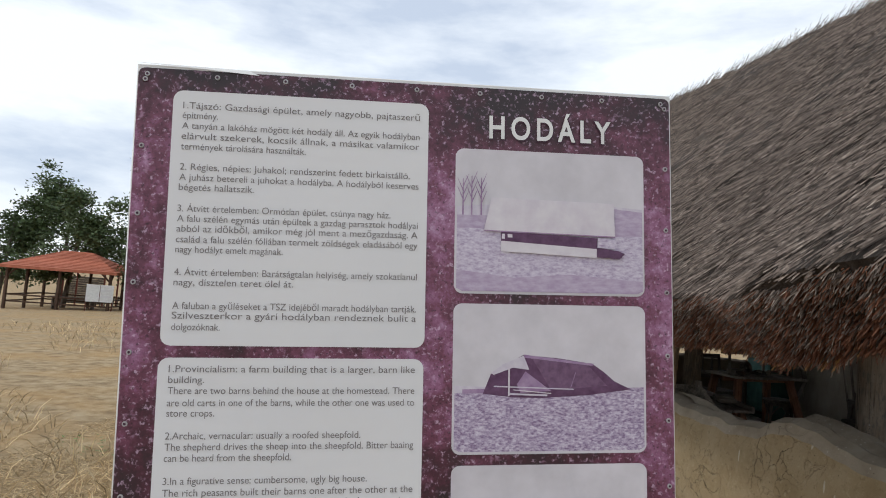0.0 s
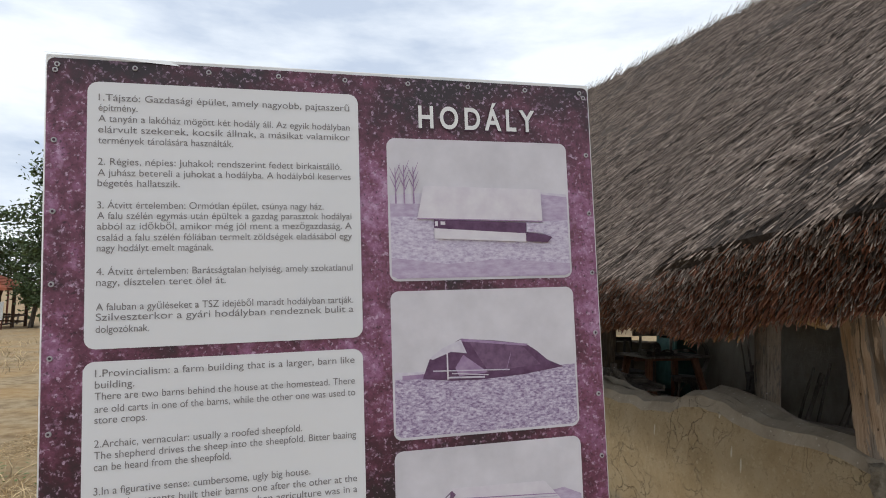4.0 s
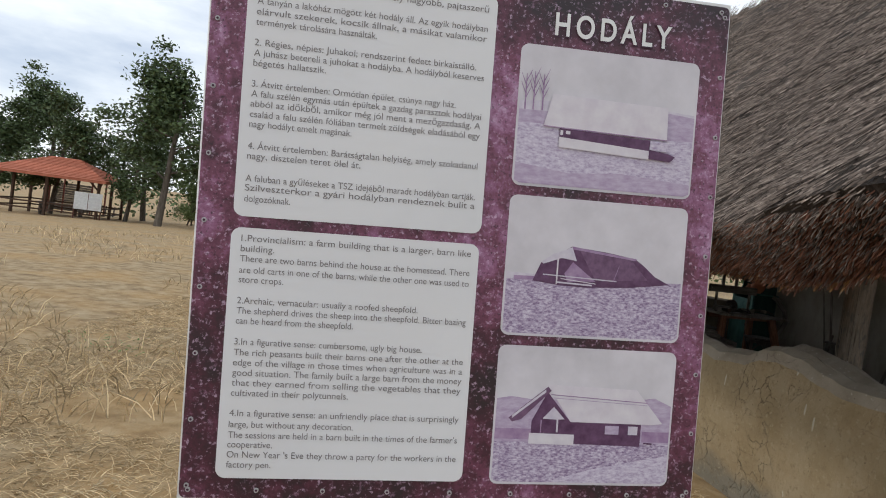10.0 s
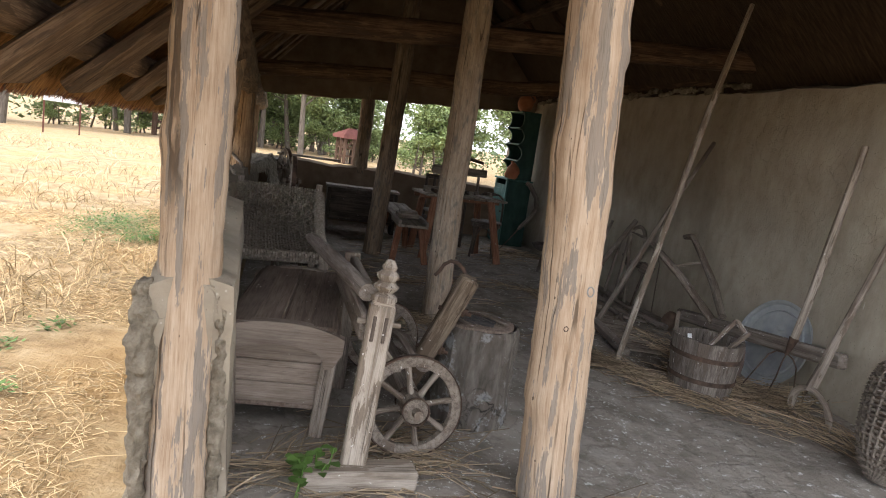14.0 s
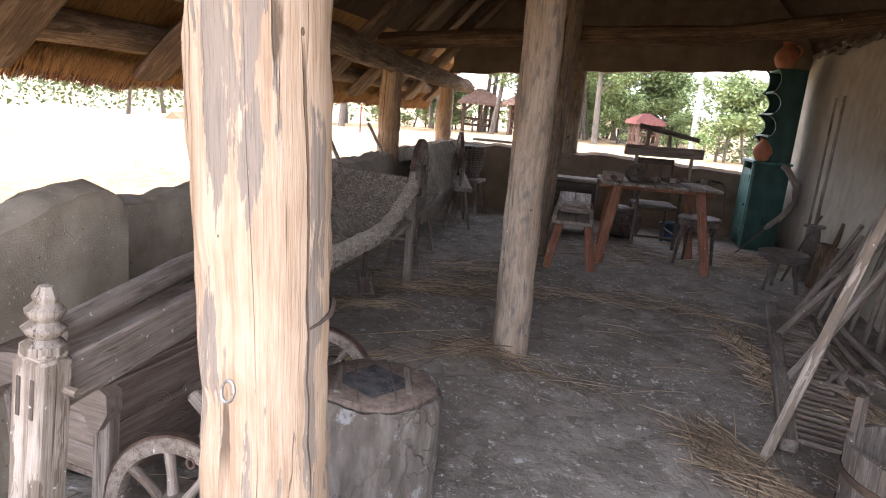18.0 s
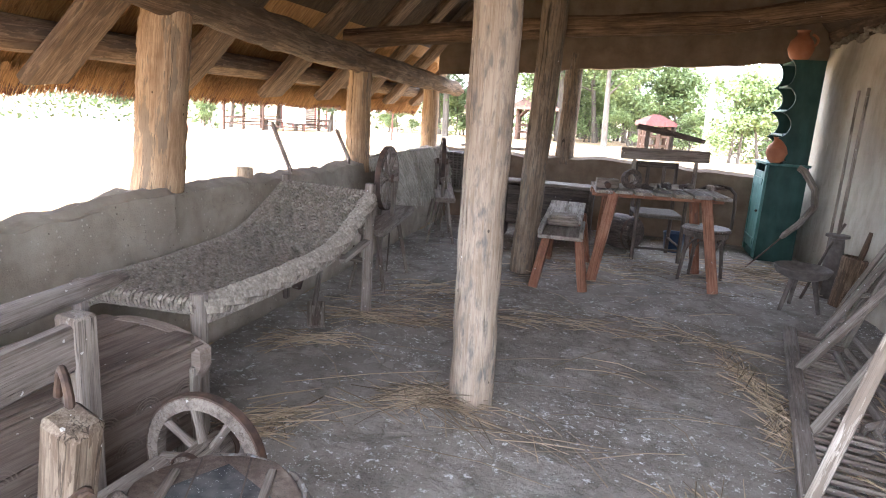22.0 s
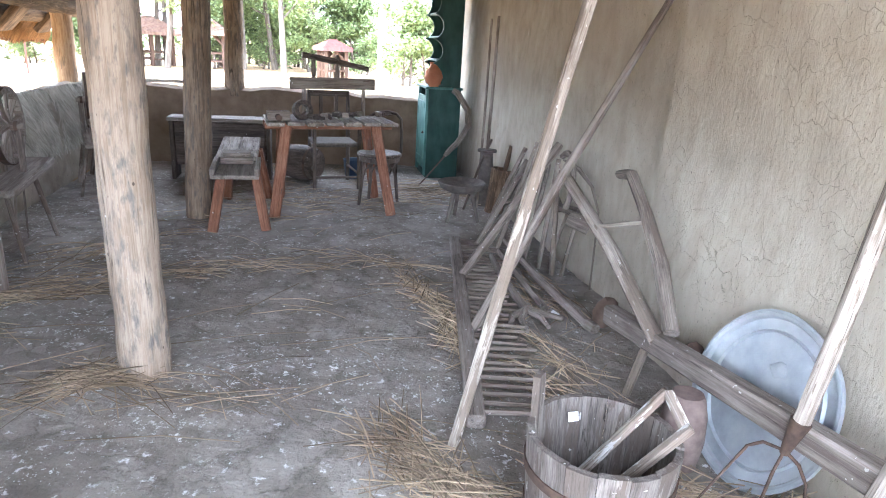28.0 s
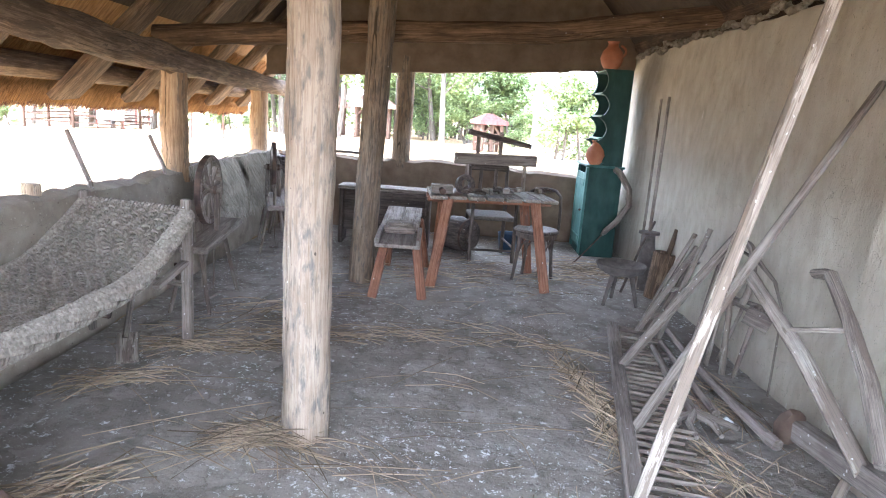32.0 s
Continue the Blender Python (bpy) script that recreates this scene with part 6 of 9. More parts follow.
# Dark discs set on the timber stand for the shade inside its holes.
for f in (0.2, 0.3):
    q = Vector((3.03, 3.29, 0.12)).lerp(Vector((3.27, 3.18, 0.765)), f)
    piece(plough, "peg_hole", log([q + Vector((0.0, -0.048, 0)), q + Vector((0.0, -0.038, 0))], [0.014, 0.014], seg=10), DARK_WOOD, "dark disc standing for the shade in a bored hole", up_post)
hook = [(3.25, 3.19, 0.75), (3.237, 3.2, 0.79), (3.21, 3.215, 0.818), (3.175, 3.235, 0.822), (3.148, 3.25, 0.8), (3.132, 3.258, 0.765), (3.115, 3.268, 0.74)]
piece(plough, "hook", ring_bar(hook, 0.009), IRON, "bent rusty iron hook", up_post)
piece(plough, "bolster", log([(3.1, 3.12, 0.33), (3.04, 3.42, 0.36), (2.98, 3.66, 0.33)], [0.035, 0.045, 0.035], seg=8, flat=0.6), GREY_Y)
piece(plough, "draw_bar", plank((3.0, 3.25, 0.24), (2.86, 3.2, 0.42), 0.05, 0.04, 0.01, up=(0, 1, 0)), PALE_WOOD)
piece(plough, "brace", plank((3.04, 3.28, 0.22), (3.24, 3.3, 0.52), 0.05, 0.04, 0.01, up=(0, 1, 0)), GREY_WOOD)

# hollow log bin with a lid
bin_ = at_place("log_bin", (3.4, 3.405, 0), "hollowed grey tree-trunk bin with a round wooden lid", "bin")
BARK_GREY = cracked(surface("grey_log_bark", [(0.28, (0.05, 0.043, 0.036)), (0.5, (0.11, 0.097, 0.084)), (0.74, (0.2, 0.18, 0.16))], scale=(1, 1, 0.25), freq=22, rough=0.95, bump=1.0, bump_freq=30, distance=0.01,
                    stain=(0.13, 0.105, 0.085), stain_freq=9, stain_amount=0.6), freq=9, width=0.003, dark=(0.05, 0.04, 0.035), amount=0.7)
cracked(BARK_GREY, freq=4.5, width=0.006, dark=(0.03, 0.026, 0.022), amount=0.9)
dusted(BARK_GREY, (0.3, 0.31, 0.32), 9.0, 0.54, 0.6, 0.6)


def hollow_trunk(cx, cy, height):
    """A hollowed log: gnarled and grooved outside, smooth inside, with an uneven rim."""
    seg, rows = 72, 16
    verts, faces = [], []
    for k in range(rows + 5):
        for i in range(seg):
            a = 2 * math.pi * i / seg
            c, sn = math.cos(a), math.sin(a)
            rim = 0.012 * noise.noise(Vector((c * 2, sn * 2, 8)))
            if k <= rows:
                z = -0.02 + (height + 0.02 + rim) * k / rows
                groove = abs(noise.noise(Vector((c * 4.2, sn * 4.2, z * 0.9 + 2))))
                r = 0.2 + 0.014 * noise.noise(Vector((c * 1.4, sn * 1.4, z * 2))) + 0.03 * min(groove, 0.4) + 0.006 * noise.noise(Vector((c * 9, sn * 9, z * 14)))
                r += 0.02 * max(0, 0.1 - z) - 0.012 * max(0, k - rows + 1)
            else:
                r = (0.186, 0.17, 0.165, 0.0005)[k - rows - 1]
                z = (height + rim, height - 0.04, 0.1, 0.08)[k - rows - 1]
            verts.append((cx + r * c, cy + r * sn, z))
    for k in range(rows + 4):
        for i in range(seg):
            faces.append((k * seg + i, k * seg + (i + 1) % seg, (k + 1) * seg + (i + 1) % seg, (k + 1) * seg + i))
    bm = raw(verts, faces)
    bmesh.ops.recalc_face_normals(bm, faces=bm.faces)
    return bm


piece(bin_, "trunk", hollow_trunk(3.4, 3.405, 0.495), BARK_GREY, "gnarled hollow log")
lid_m = pose(3.388, 3.412, 0.482, -1.5, 2, 30)
lid2 = piece(bin_, "lid", turned([(0.178, -0.008), (0.188, 0), (0.188, 0.014), (0.18, 0.02), (0.0005, 0.02)], 40, lid_m, 0.09, 8), CHEST_Y, "round plank lid set askew")
patch_bm = turned([(0.135, 0.0195), (0.135, 0.0225), (0.0005, 0.0228)], 4, lid_m @ pose(-0.005, 0, 0, 0, 0, -5), 0.12, 3)
piece(bin_, "tarred_patch", patch_bm, BLACK_TOP, "dark tarred square on the lid", lid2)
for x in (-0.06, 0.055):
    piece(bin_, "lid_batten", box((0.022, 0.2, 0.01), lid_m @ pose(x * 1.9, 0, 0.025, 0, 0, -4), 0.003), GREY_WOOD, "narrow batten nailed on the lid", lid2)
    piece(bin_, "board_joint", box((0.004, 0.31, 0.002), lid_m @ pose(x, 0, 0.0235), 0), DARK_WOOD, "", lid2)

# rope bed
bed = at_place("rope_bed", (2.15, 5.1, 0), "old wooden day bed strung with woven straw rope", "bed")
FL, FR, RL, RR = Vector((2.035, 4.19, 0)), Vector((2.56, 4.28, 0)), Vector((1.74, 6.0, 0)), Vector((2.4, 5.95, 0))
for p, h in ((FL, 0.595), (FR, 0.605), (RL, 0.85), (RR, 0.86)):
    piece(bed, "leg", plank(p + Vector((0, 0, -0.01)), p + Vector((0, 0, h)), 0.055, 0.05, 0.007, up=(0, 1, 0)), GREY_WOOD)
PROFILE = [(0.0, 0.555), (0.3, 0.54), (0.55, 0.54), (0.66, 0.555), (0.76, 0.6), (0.88, 0.69), (1.0, 0.79)]


def bed_z(f):
    for (a, za), (b, zb) in zip(PROFILE, PROFILE[1:]):
        if f <= b:
            return za + (zb - za) * (f - a) / (b - a)
    return PROFILE[-1][1]


def bed_point(s, f, lift=0.0):
    p = FL.lerp(FR, s).lerp(RL.lerp(RR, s), f)
    sag = 0.03 * math.sin(math.pi * s) * math.sin(math.pi * min(1, f * 1.05))
    return Vector((p.x, p.y, bed_z(f) - sag + lift))


piece(bed, "front_rail", log([FL + Vector((0, 0, 0.55)), FR + Vector((0, 0, 0.55))], [0.028, 0.028], seg=10), GREY_X)
piece(bed, "head_rail", log([RL + Vector((0, 0, 0.78)), RR + Vector((0, 0, 0.78))], [0.024, 0.024], seg=10), GREY_X)
piece(bed, "low_rail", plank(FR + Vector((0, 0, 0.14)), FL + Vector((0, 0, 0.14)), 0.05, 0.025), GREY_X)
piece(bed, "rear_rail", plank(RR + Vector((0, 0, 0.36)), RL + Vector((0, 0, 0.36)), 0.05, 0.025), GREY_X)
for s, nm in ((0.0, "side_rail"), (1.0, "side_rail")):
    piece(bed, nm, log([bed_point(s, f) + Vector((0, 0, -0.03)) for f in np.linspace(0, 1, 9)], [0.03] * 9, seg=8, steps=1), GREY_Y)
piece(bed, "arm_strut", plank(RR + Vector((-0.01, -0.3, 0.42)), RR + Vector((0, 0, 0.5)), 0.05, 0.03), GREY_Y)
web = Strands()
N_C, N_L = 56, 28


def over(row, col):
    """The twill of the webbing, which turns its slant every few rows."""
    zig = abs(row % 12 - 6)
    return 1.0 if (col + zig) % 4 < 2 else -1.0


for k in range(N_C):
    web.add([bed_point((i + 0.5) / N_L if 0 < i < N_L else min(i, N_L) / N_L, (k + 0.5) / N_C + 0.003 * math.sin(i * 2.1 + k), 0.012 * over(k, i) + 0.006 + 0.008 * noise.noise(Vector((k * 0.3, i * 0.4, 2)))) for i in range(N_L + 1)], 0.0105)
for k in range(N_L):
    web.add([bed_point((k + 0.5) / N_L, (i + 0.5) / N_C if i < N_C else 1.0, -0.012 * over(i, k) + 0.006 + 0.008 * noise.noise(Vector((i * 0.3, k * 0.4, 2)))) for i in range(N_C + 1)], 0.0105)
tagged(web.link("rope_webbing", ROPE, bed), "woven straw rope webbing", kind="stuff").matrix_parent_inverse = ANCHOR[bed.name]
wrap = Strands()
for side in (0.0, 1.0):
    for i in range(900):
        f = i / 899
        a = i * 0.62
        c = bed_point(side, f) + Vector((0, 0, -0.026))
        r = 0.049 + 0.007 * noise.noise(Vector((i * 0.13, side, 4)))
        coil = Vector((math.cos(a) * r, 0, math.sin(a) * r))
        if i:
            wrap.add([last, c + coil], 0.0095)
        last = c + coil
for f0, p, q in ((0, FL, FR), (1, RL, RR)):
    for i in range(260):
        s = i / 259
        a = i * 0.75
        c = p.lerp(q, s) + Vector((0, 0, 0.55 if f0 == 0 else 0.78))
        cur = c + Vector((0, math.cos(a) * 0.034, math.sin(a) * 0.034))
        if i:
            wrap.add([last, cur], 0.008)
        last = cur
tagged(wrap.link("rope_edge", ROPE, bed), "rope wound round the rails", kind="stuff").matrix_parent_inverse = ANCHOR[bed.name]
# shoe last and block under the bed
under = at_place("wooden_scoop", (2.2, 5.6, 0), "old grey wooden shovel lying under the bed", "tool")
piece(under, "blade", plank((2.28, 5.55, 0.02), (2.15, 5.75, 0.1), 0.11, 0.02, 0.004), GREY_WOOD)
piece(under, "handle", log([(2.17, 5.7, 0.09), (2.06, 5.95, 0.3)], [0.018, 0.018], seg=8), GREY_WOOD)


# spinning wheel on a bench
def spinning_wheel(at, turn, label):
    sw = at_place("spinning_wheel", at, label, "spinning wheel", "spinning wheels", turn)
    m = pose(*at, 0, 0, turn)
    piece(sw, "bench", box((0.2, 0.78, 0.05), m @ pose(0.03, 0.08, 0.475, 5, 0, 0), 0.008), GREY_Y)
    for sx, sy, l in ((-0.06, -0.22, 0.44), (0.06, -0.22, 0.44), (-0.06, 0.24, 0.5), (0.06, 0.24, 0.5)):
        piece(sw, "leg", log([m @ Vector((sx * 2.2, sy * 1.35, 0)), m @ Vector((sx * 0.8, sy, l))], [0.014, 0.018], seg=8), GREY_WOOD)
    for sx in (-0.055, 0.055):
        piece(sw, "upright", plank(m @ Vector((sx, 0.1, 0.48)), m @ Vector((sx, 0.1, 0.82)), 0.035, 0.025, 0.004, up=(0, 1, 0)), GREY_WOOD)
    wheel_parts(sw, m @ Vector((0, 0.1, 0.79)), (m.to_3x3() @ Vector((1, 0, 0))), 0.24, 10, 0.034, 0.12, 0.03, GREY_WOOD, 0.045)
    for sy in (-0.2, -0.27):
        piece(sw, "maiden", plank(m @ Vector((0.0, sy, 0.46)), m @ Vector((0.0, sy, 0.66)), 0.025, 0.025, 0.004, up=(0, 1, 0)), GREY_WOOD)
    piece(sw, "bobbin", turned([(0.03, -0.045), (0.012, -0.035), (0.012, 0.035), (0.03, 0.045)], 12, m @ pose(0, -0.235, 0.63, 90, 0, 0)), GREY_WOOD)
    piece(sw, "treadle", plank(m @ Vector((0, -0.2, 0.05)), m @ Vector((0.02, 0.16, 0.03)), 0.09, 0.015, 0.003), GREY_Y)
    piece(sw, "treadle_rod", log([m @ Vector((0.02, 0.12, 0.05)), m @ Vector((0.05, 0.1, 0.75))], [0.006, 0.006], seg=6), GREY_WOOD)
    return sw


spinning_wheel((2.1, 6.72, 0), 9, "old wooden spinning wheel standing beside the rope bed")
spinning_wheel((1.85, 8.55, 0), 25, "old wooden spinning wheel standing near the far corner")

for k, (a, b, c) in enumerate((((1.74, 6.14, 0.03), (1.63, 6.2, 0.86), (1.32, 6.42, 1.15)), ((1.62, 7.14, 0.03), (1.52, 7.2, 0.87), (1.22, 7.5, 1.08)))):
    tool = at_place("hand_tool", a, "long wooden tool handle leaning over the low wall", "tool", "leaning handles")
    piece(tool, "handle", log([a, b, c], [0.018, 0.017, 0.016], seg=8, rough=0.1, seed=k), GREY_WOOD)
    piece(tool, "iron_head", box((0.09, 0.03, 0.12), pose(a[0], a[1], a[2] + 0.05, 0, 15, 30), 0.01), IRON, "rusty iron head")
tagged(part("wall_stub", turned([(0.05, 0.78), (0.055, 0.88), (0.05, 0.9), (0.0005, 0.9)], 14, pose(1.6, 5.75, 0), 0.06, 3), LOG_PALE), "sawn stump of a stake in the wall top", "stake")


def sheepskin(at, turn, w, drop, seed):
    """A shaggy skin hanging over the wall, built of locks of wool."""
    sk = at_place("sheepskin", at, "shaggy pale sheepskin hanging over the low wall", "sheepskin", "sheepskins", turn)
    m = pose(*at, 0, 0, turn)
    n, k = 16, 14
    bm = bmesh.new()
    rows = []
    for j in range(k + 1):
        f = j / k
        row = []
        for i in range(n + 1):
            s = -1 + 2 * i / n
            ww = w * (0.85 + 0.15 * math.sin(f * 3)) * (1 + 0.12 * noise.noise(Vector((s * 2, f * 3, seed))))
            ang = (f - 0.3) * 2.2
            y = -0.14 * math.sin(max(-1.3, min(1.3, ang * 1.4))) - 0.03
            z = 0.03 - drop * max(0, f - 0.4) / 0.6 if f > 0.4 else 0.03 - 0.12 * (0.4 - f)
            q = Vector((s * 4, f * 5, seed))
            row.append(bm.verts.new(m @ Vector((s * ww, y - 0.02 * noise.noise(q * 2), z + 0.03 * noise.noise(q)))))
        rows.append(row)
    for j in range(k):
        for i in range(n):
            bm.faces.new((rows[j][i], rows[j][i + 1], rows[j + 1][i + 1], rows[j + 1][i]))
    piece(sk, "hide", bm, FLEECE)
    rr = random.Random(seed)
    wool = Strands()
    for _ in range(4200):
        f, s = rr.random(), rr.uniform(-1, 1)
        j, i = min(k - 1, int(f * k)), min(n - 1, int((s + 1) / 2 * n))
        ang = (f - 0.3) * 2.2
        y = -0.14 * math.sin(max(-1.3, min(1.3, ang * 1.4))) - 0.035
        z = 0.04 - drop * max(0, f - 0.4) / 0.6 if f > 0.4 else 0.03 - 0.12 * (0.4 - f)
        p = m @ Vector((s * w * 0.95, y, z))
        d = m.to_3x3() @ Vector((rr.gauss(0, 0.3), -0.3 + rr.gauss(0, 0.2), -1.0))
        wool.add([p, p + d.normalized() * rr.uniform(0.05, 0.13)], rr.uniform(0.003, 0.007), 0.0015)
    tagged(wool.link("wool", FLEECE_LOCK, sk), kind="stuff").matrix_parent_inverse = ANCHOR[sk.name]


FLEECE = surface("fleece", [(0.3, (0.2, 0.178, 0.145)), (0.7, (0.35, 0.32, 0.27))], freq=14, rough=0.95, bump=0.8, distance=0.02)
FLEECE_LOCK = surface("fleece_locks", [(0.3, (0.3, 0.275, 0.225)), (0.7, (0.52, 0.485, 0.415))], freq=5, rough=0.95, bump=0, vary=0.3, island=True)
for k, (v, w, drop) in enumerate(((5.45, 0.36, 0.47), (6.2, 0.33, 0.44), (6.8, 0.22, 0.36))):
    sheepskin((*B(-1.33 + 0.02 * k, v)[:2], 0.875), 97, w, drop, 3 + k)


def basket(at, profile, label, tilt=(0, 0, 0), ribs=20, rings=14, r=0.009, flat=1.0):
    """A wicker basket: upright ribs with rods woven round them."""
    bk = at_place("wicker_basket", at, label, "basket")
    m = pose(*at, *tilt)
    hs = [z for _, z in profile]

    def rad(z):
        for (ra, za), (rb, zb) in zip(profile, profile[1:]):
            if z <= zb:
                return ra + (rb - ra) * (z - za) / (zb - za)
        return profile[-1][0]
    rods = Strands()
    for j in range(rings):
        z = hs[0] + (hs[-1] - hs[0]) * (j + 0.5) / rings
        pts = []
        for i in range(ribs * 2 + 1):
            a = i * math.pi / ribs
            rr = rad(z) + 0.008 * (1 if (i + j) % 2 else -1)
            pts.append(m @ Vector((rr * math.cos(a), rr * math.sin(a) * flat, z)))
        rods.add(pts, r)
    tagged(rods.link("wicker_weave", WICKER, bk), kind="stuff").matrix_parent_inverse = ANCHOR[bk.name]
    for i in range(ribs):
        a = 2 * math.pi * i / ribs
        pts = [m @ Vector((rad(z) * math.cos(a), rad(z) * math.sin(a) * flat, z)) for z in np.linspace(hs[0], hs[-1], 7)]
        piece(bk, "rib", log(pts, [0.009] * 7, seg=5, steps=1), WICKER)
    # Added dark plug behind the weave, in place of the hollow's shade.
    piece(bk, "lining", turned([(rr * 0.95, z) for rr, z in profile], 24, m @ Matrix.Diagonal((1, flat, 1, 1))), DARK_WOOD, "dark plug standing for the shaded inside of the basket")
    return bk


basket((1.72, 9.35, 0.45), [(0.1, 0), (0.14, 0.15), (0.17, 0.4)], "dark wicker pannier standing on a stool beside the wall")
bs = at_place("low_stool", (1.72, 9.35, 0), "rough wooden stool carrying a wicker pannier", "stool")
piece(bs, "seat", box((0.34, 0.34, 0.04), pose(1.72, 9.35, 0.425), 0.008), GREY_X)
for sx in (-1, 1):
    for sy in (-1, 1):
        piece(bs, "leg", log([(1.72 + sx * 0.17, 9.35 + sy * 0.17, 0), (1.72 + sx * 0.11, 9.35 + sy * 0.11, 0.41)], [0.02, 0.02], seg=8), GREY_WOOD)


# ---- workshop corner at the far end ----
# long box bench before the far wall
lb = at_place("box_bench", (2.82, 9.28, 0), "dark box bench with a bleached plank top", "bench")
piece(lb, "top", box((1.0, 0.3, 0.035), pose(2.82, 9.28, 0.6, 0, 0, 6), 0.005), PALE_WOOD, "bleached plank top")
piece(lb, "front_panel", box((0.86, 0.025, 0.42), pose(2.83, 9.17, 0.36, 0, 0, 6), 0.005), DARK_WOOD)
piece(lb, "back_panel", box((0.9, 0.025, 0.42), pose(2.81, 9.4, 0.36, 0, 0, 6), 0.005), DARK_WOOD)
for x in (2.36, 3.28):
    piece(lb, "end_panel", box((0.04, 0.28, 0.58), pose(x, 9.28 + (x - 2.82) * 0.1, 0.29, 0, 0, 6), 0.005), DARK_WOOD)
shelf = at_place("wall_plank", (2.0, 9.5, 0), "pale plank lying on top of the far wall", "plank")
piece(shelf, "board", box((0.9, 0.12, 0.03), pose(2.0, 9.95, 0.9, 0, 0, 6), 0.004), PALE_WOOD)


def trestle_legs(owner, pts, w, h, mat):
    for foot, head in pts:
        piece(owner, "leg", plank(foot, head, w, h, 0.006, up=(0, 1, 0)), mat)


# low shaving bench
sb = at_place("shaving_bench", (3.32, 7.8, 0), "low bench with red-brown legs and a grooved tray top", "bench")
tm = pose(3.3, 7.75, 0.475, 3, 0, 8)
for k, x in enumerate((-0.09, 0.07)):
    piece(sb, "top_plank", box((0.155, 0.8, 0.035), tm @ pose(x, 0.25, 0.03), 0.005), PALE_WOOD)
piece(sb, "tray", box((0.34, 0.42, 0.03), tm @ pose(0, -0.36, -0.01), 0.005), GREY_Y)
for x in (-0.155, 0.155):
    piece(sb, "tray_side", box((0.035, 0.42, 0.05), tm @ pose(x, -0.36, 0.025), 0.006), GREY_Y)
piece(sb, "block", add_box(box((0.24, 0.17, 0.05), tm @ pose(0, -0.22, 0.05), 0.006), (0.2, 0.12, 0.03), tm @ pose(0, -0.22, 0.09), 0.006), GREY_X, "grey wooden block")
trestle_legs(sb, [((3.19, 7.24, 0), (3.25, 7.38, 0.45)), ((3.57, 7.33, 0), (3.48, 7.42, 0.45)), ((3.06, 8.35, 0), (3.13, 8.15, 0.48)), ((3.42, 8.4, 0), (3.37, 8.2, 0.48))], 0.07, 0.055, RED_WOOD)

# work table
wt = at_place("work_table", (4.0, 8.12, 0), "plank work table on splayed red-brown legs", "table")
A, Bq, C, D = Vector((3.53, 7.66, 0)), Vector((4.58, 8.0, 0)), Vector((4.42, 8.58, 0)), Vector((3.4, 8.25, 0))
for k in range(7):
    f = (k + 0.5) / 7
    p, q = A.lerp(Bq, f), D.lerp(C, f)
    piece(wt, "top_plank", plank(p + Vector((0, 0, 0.765 + 0.004 * (k % 2))), q + Vector((0, 0, 0.765)), 0.138, 0.03, 0.005), GREY_Y if k % 2 else PALE_WOOD)
piece(wt, "cross_beam", plank(A.lerp(D, 0.4) + Vector((0, 0, 0.725)), Bq.lerp(C, 0.4) + Vector((0, 0, 0.725)), 0.05, 0.05), RED_WOOD)
piece(wt, "cross_beam", plank(A.lerp(D, 0.75) + Vector((0, 0, 0.725)), Bq.lerp(C, 0.75) + Vector((0, 0, 0.725)), 0.05, 0.05), RED_WOOD)
trestle_legs(wt, [((3.57, 7.72, 0), (3.66, 7.88, 0.74)), ((4.53, 7.9, 0), (4.38, 8.08, 0.74)), ((4.38, 8.6, 0), (4.28, 8.42, 0.74)), ((3.5, 8.5, 0), (3.56, 8.3, 0.74))], 0.085, 0.06, RED_WOOD)
vise = at_place("bench_vise", (3.6, 7.82, 0.785), "small grey wooden vise block on the table", "vise")
piece(vise, "jaw", box((0.18, 0.1, 0.075), pose(3.6, 7.84, 0.82, 0, 0, 15), 0.006), GREY_X)
piece(vise, "screw", log([(3.6, 7.8, 0.82), (3.63, 7.68, 0.815)], [0.02, 0.025], seg=10), IRON)
ringm = pose(3.78, 7.95, 0.86, 80, 0, 30)
ringt = at_place("wooden_ring", (3.78, 7.95, 0.785), "thick dark wooden ring standing on the table", "ring")
piece(ringt, "ring", turned([(0.045, -0.03), (0.08, -0.03), (0.085, 0), (0.08, 0.03), (0.045, 0.03), (0.04, 0)], 22, ringm, 0.04, 2, close=True), DARK_WOOD)
rt = random.Random(11)
for k in range(11):
    f, g = rt.uniform(0.25, 0.98), rt.uniform(0.15, 0.7)
    p = A.lerp(Bq, f).lerp(D.lerp(C, f), g)
    a = rt.uniform(0, 6.28)
    l = rt.uniform(0.07, 0.16)
    d = Vector((math.cos(a), math.sin(a), 0)) * l
    z = 0.805
    hd = at_place("carving_tool", (p.x, p.y, 0.785), "small dark hand tool lying on the work table", "tool", "tools on the table")
    piece(hd, "handle", log([(p.x - d.x, p.y - d.y, z), (p.x, p.y, z + 0.01), (p.x + d.x * 0.3, p.y + d.y * 0.3, z + 0.006)], [0.013, 0.02, 0.014], seg=8, rough=0.2, seed=k, steps=2), DARK_WOOD)
    if k % 2:
        piece(hd, "blade", plank((p.x + d.x * 0.3, p.y + d.y * 0.3, z), (p.x + d.x, p.y + d.y, z + 0.01), 0.03, 0.008, 0.002), IRON, "dull iron blade")
    else:
        piece(hd, "head", box((0.06, 0.045, 0.045), pose(p.x + d.x * 0.5, p.y + d.y * 0.5, z + 0.012, 0, 0, k * 30), 0.008), GREY_X)

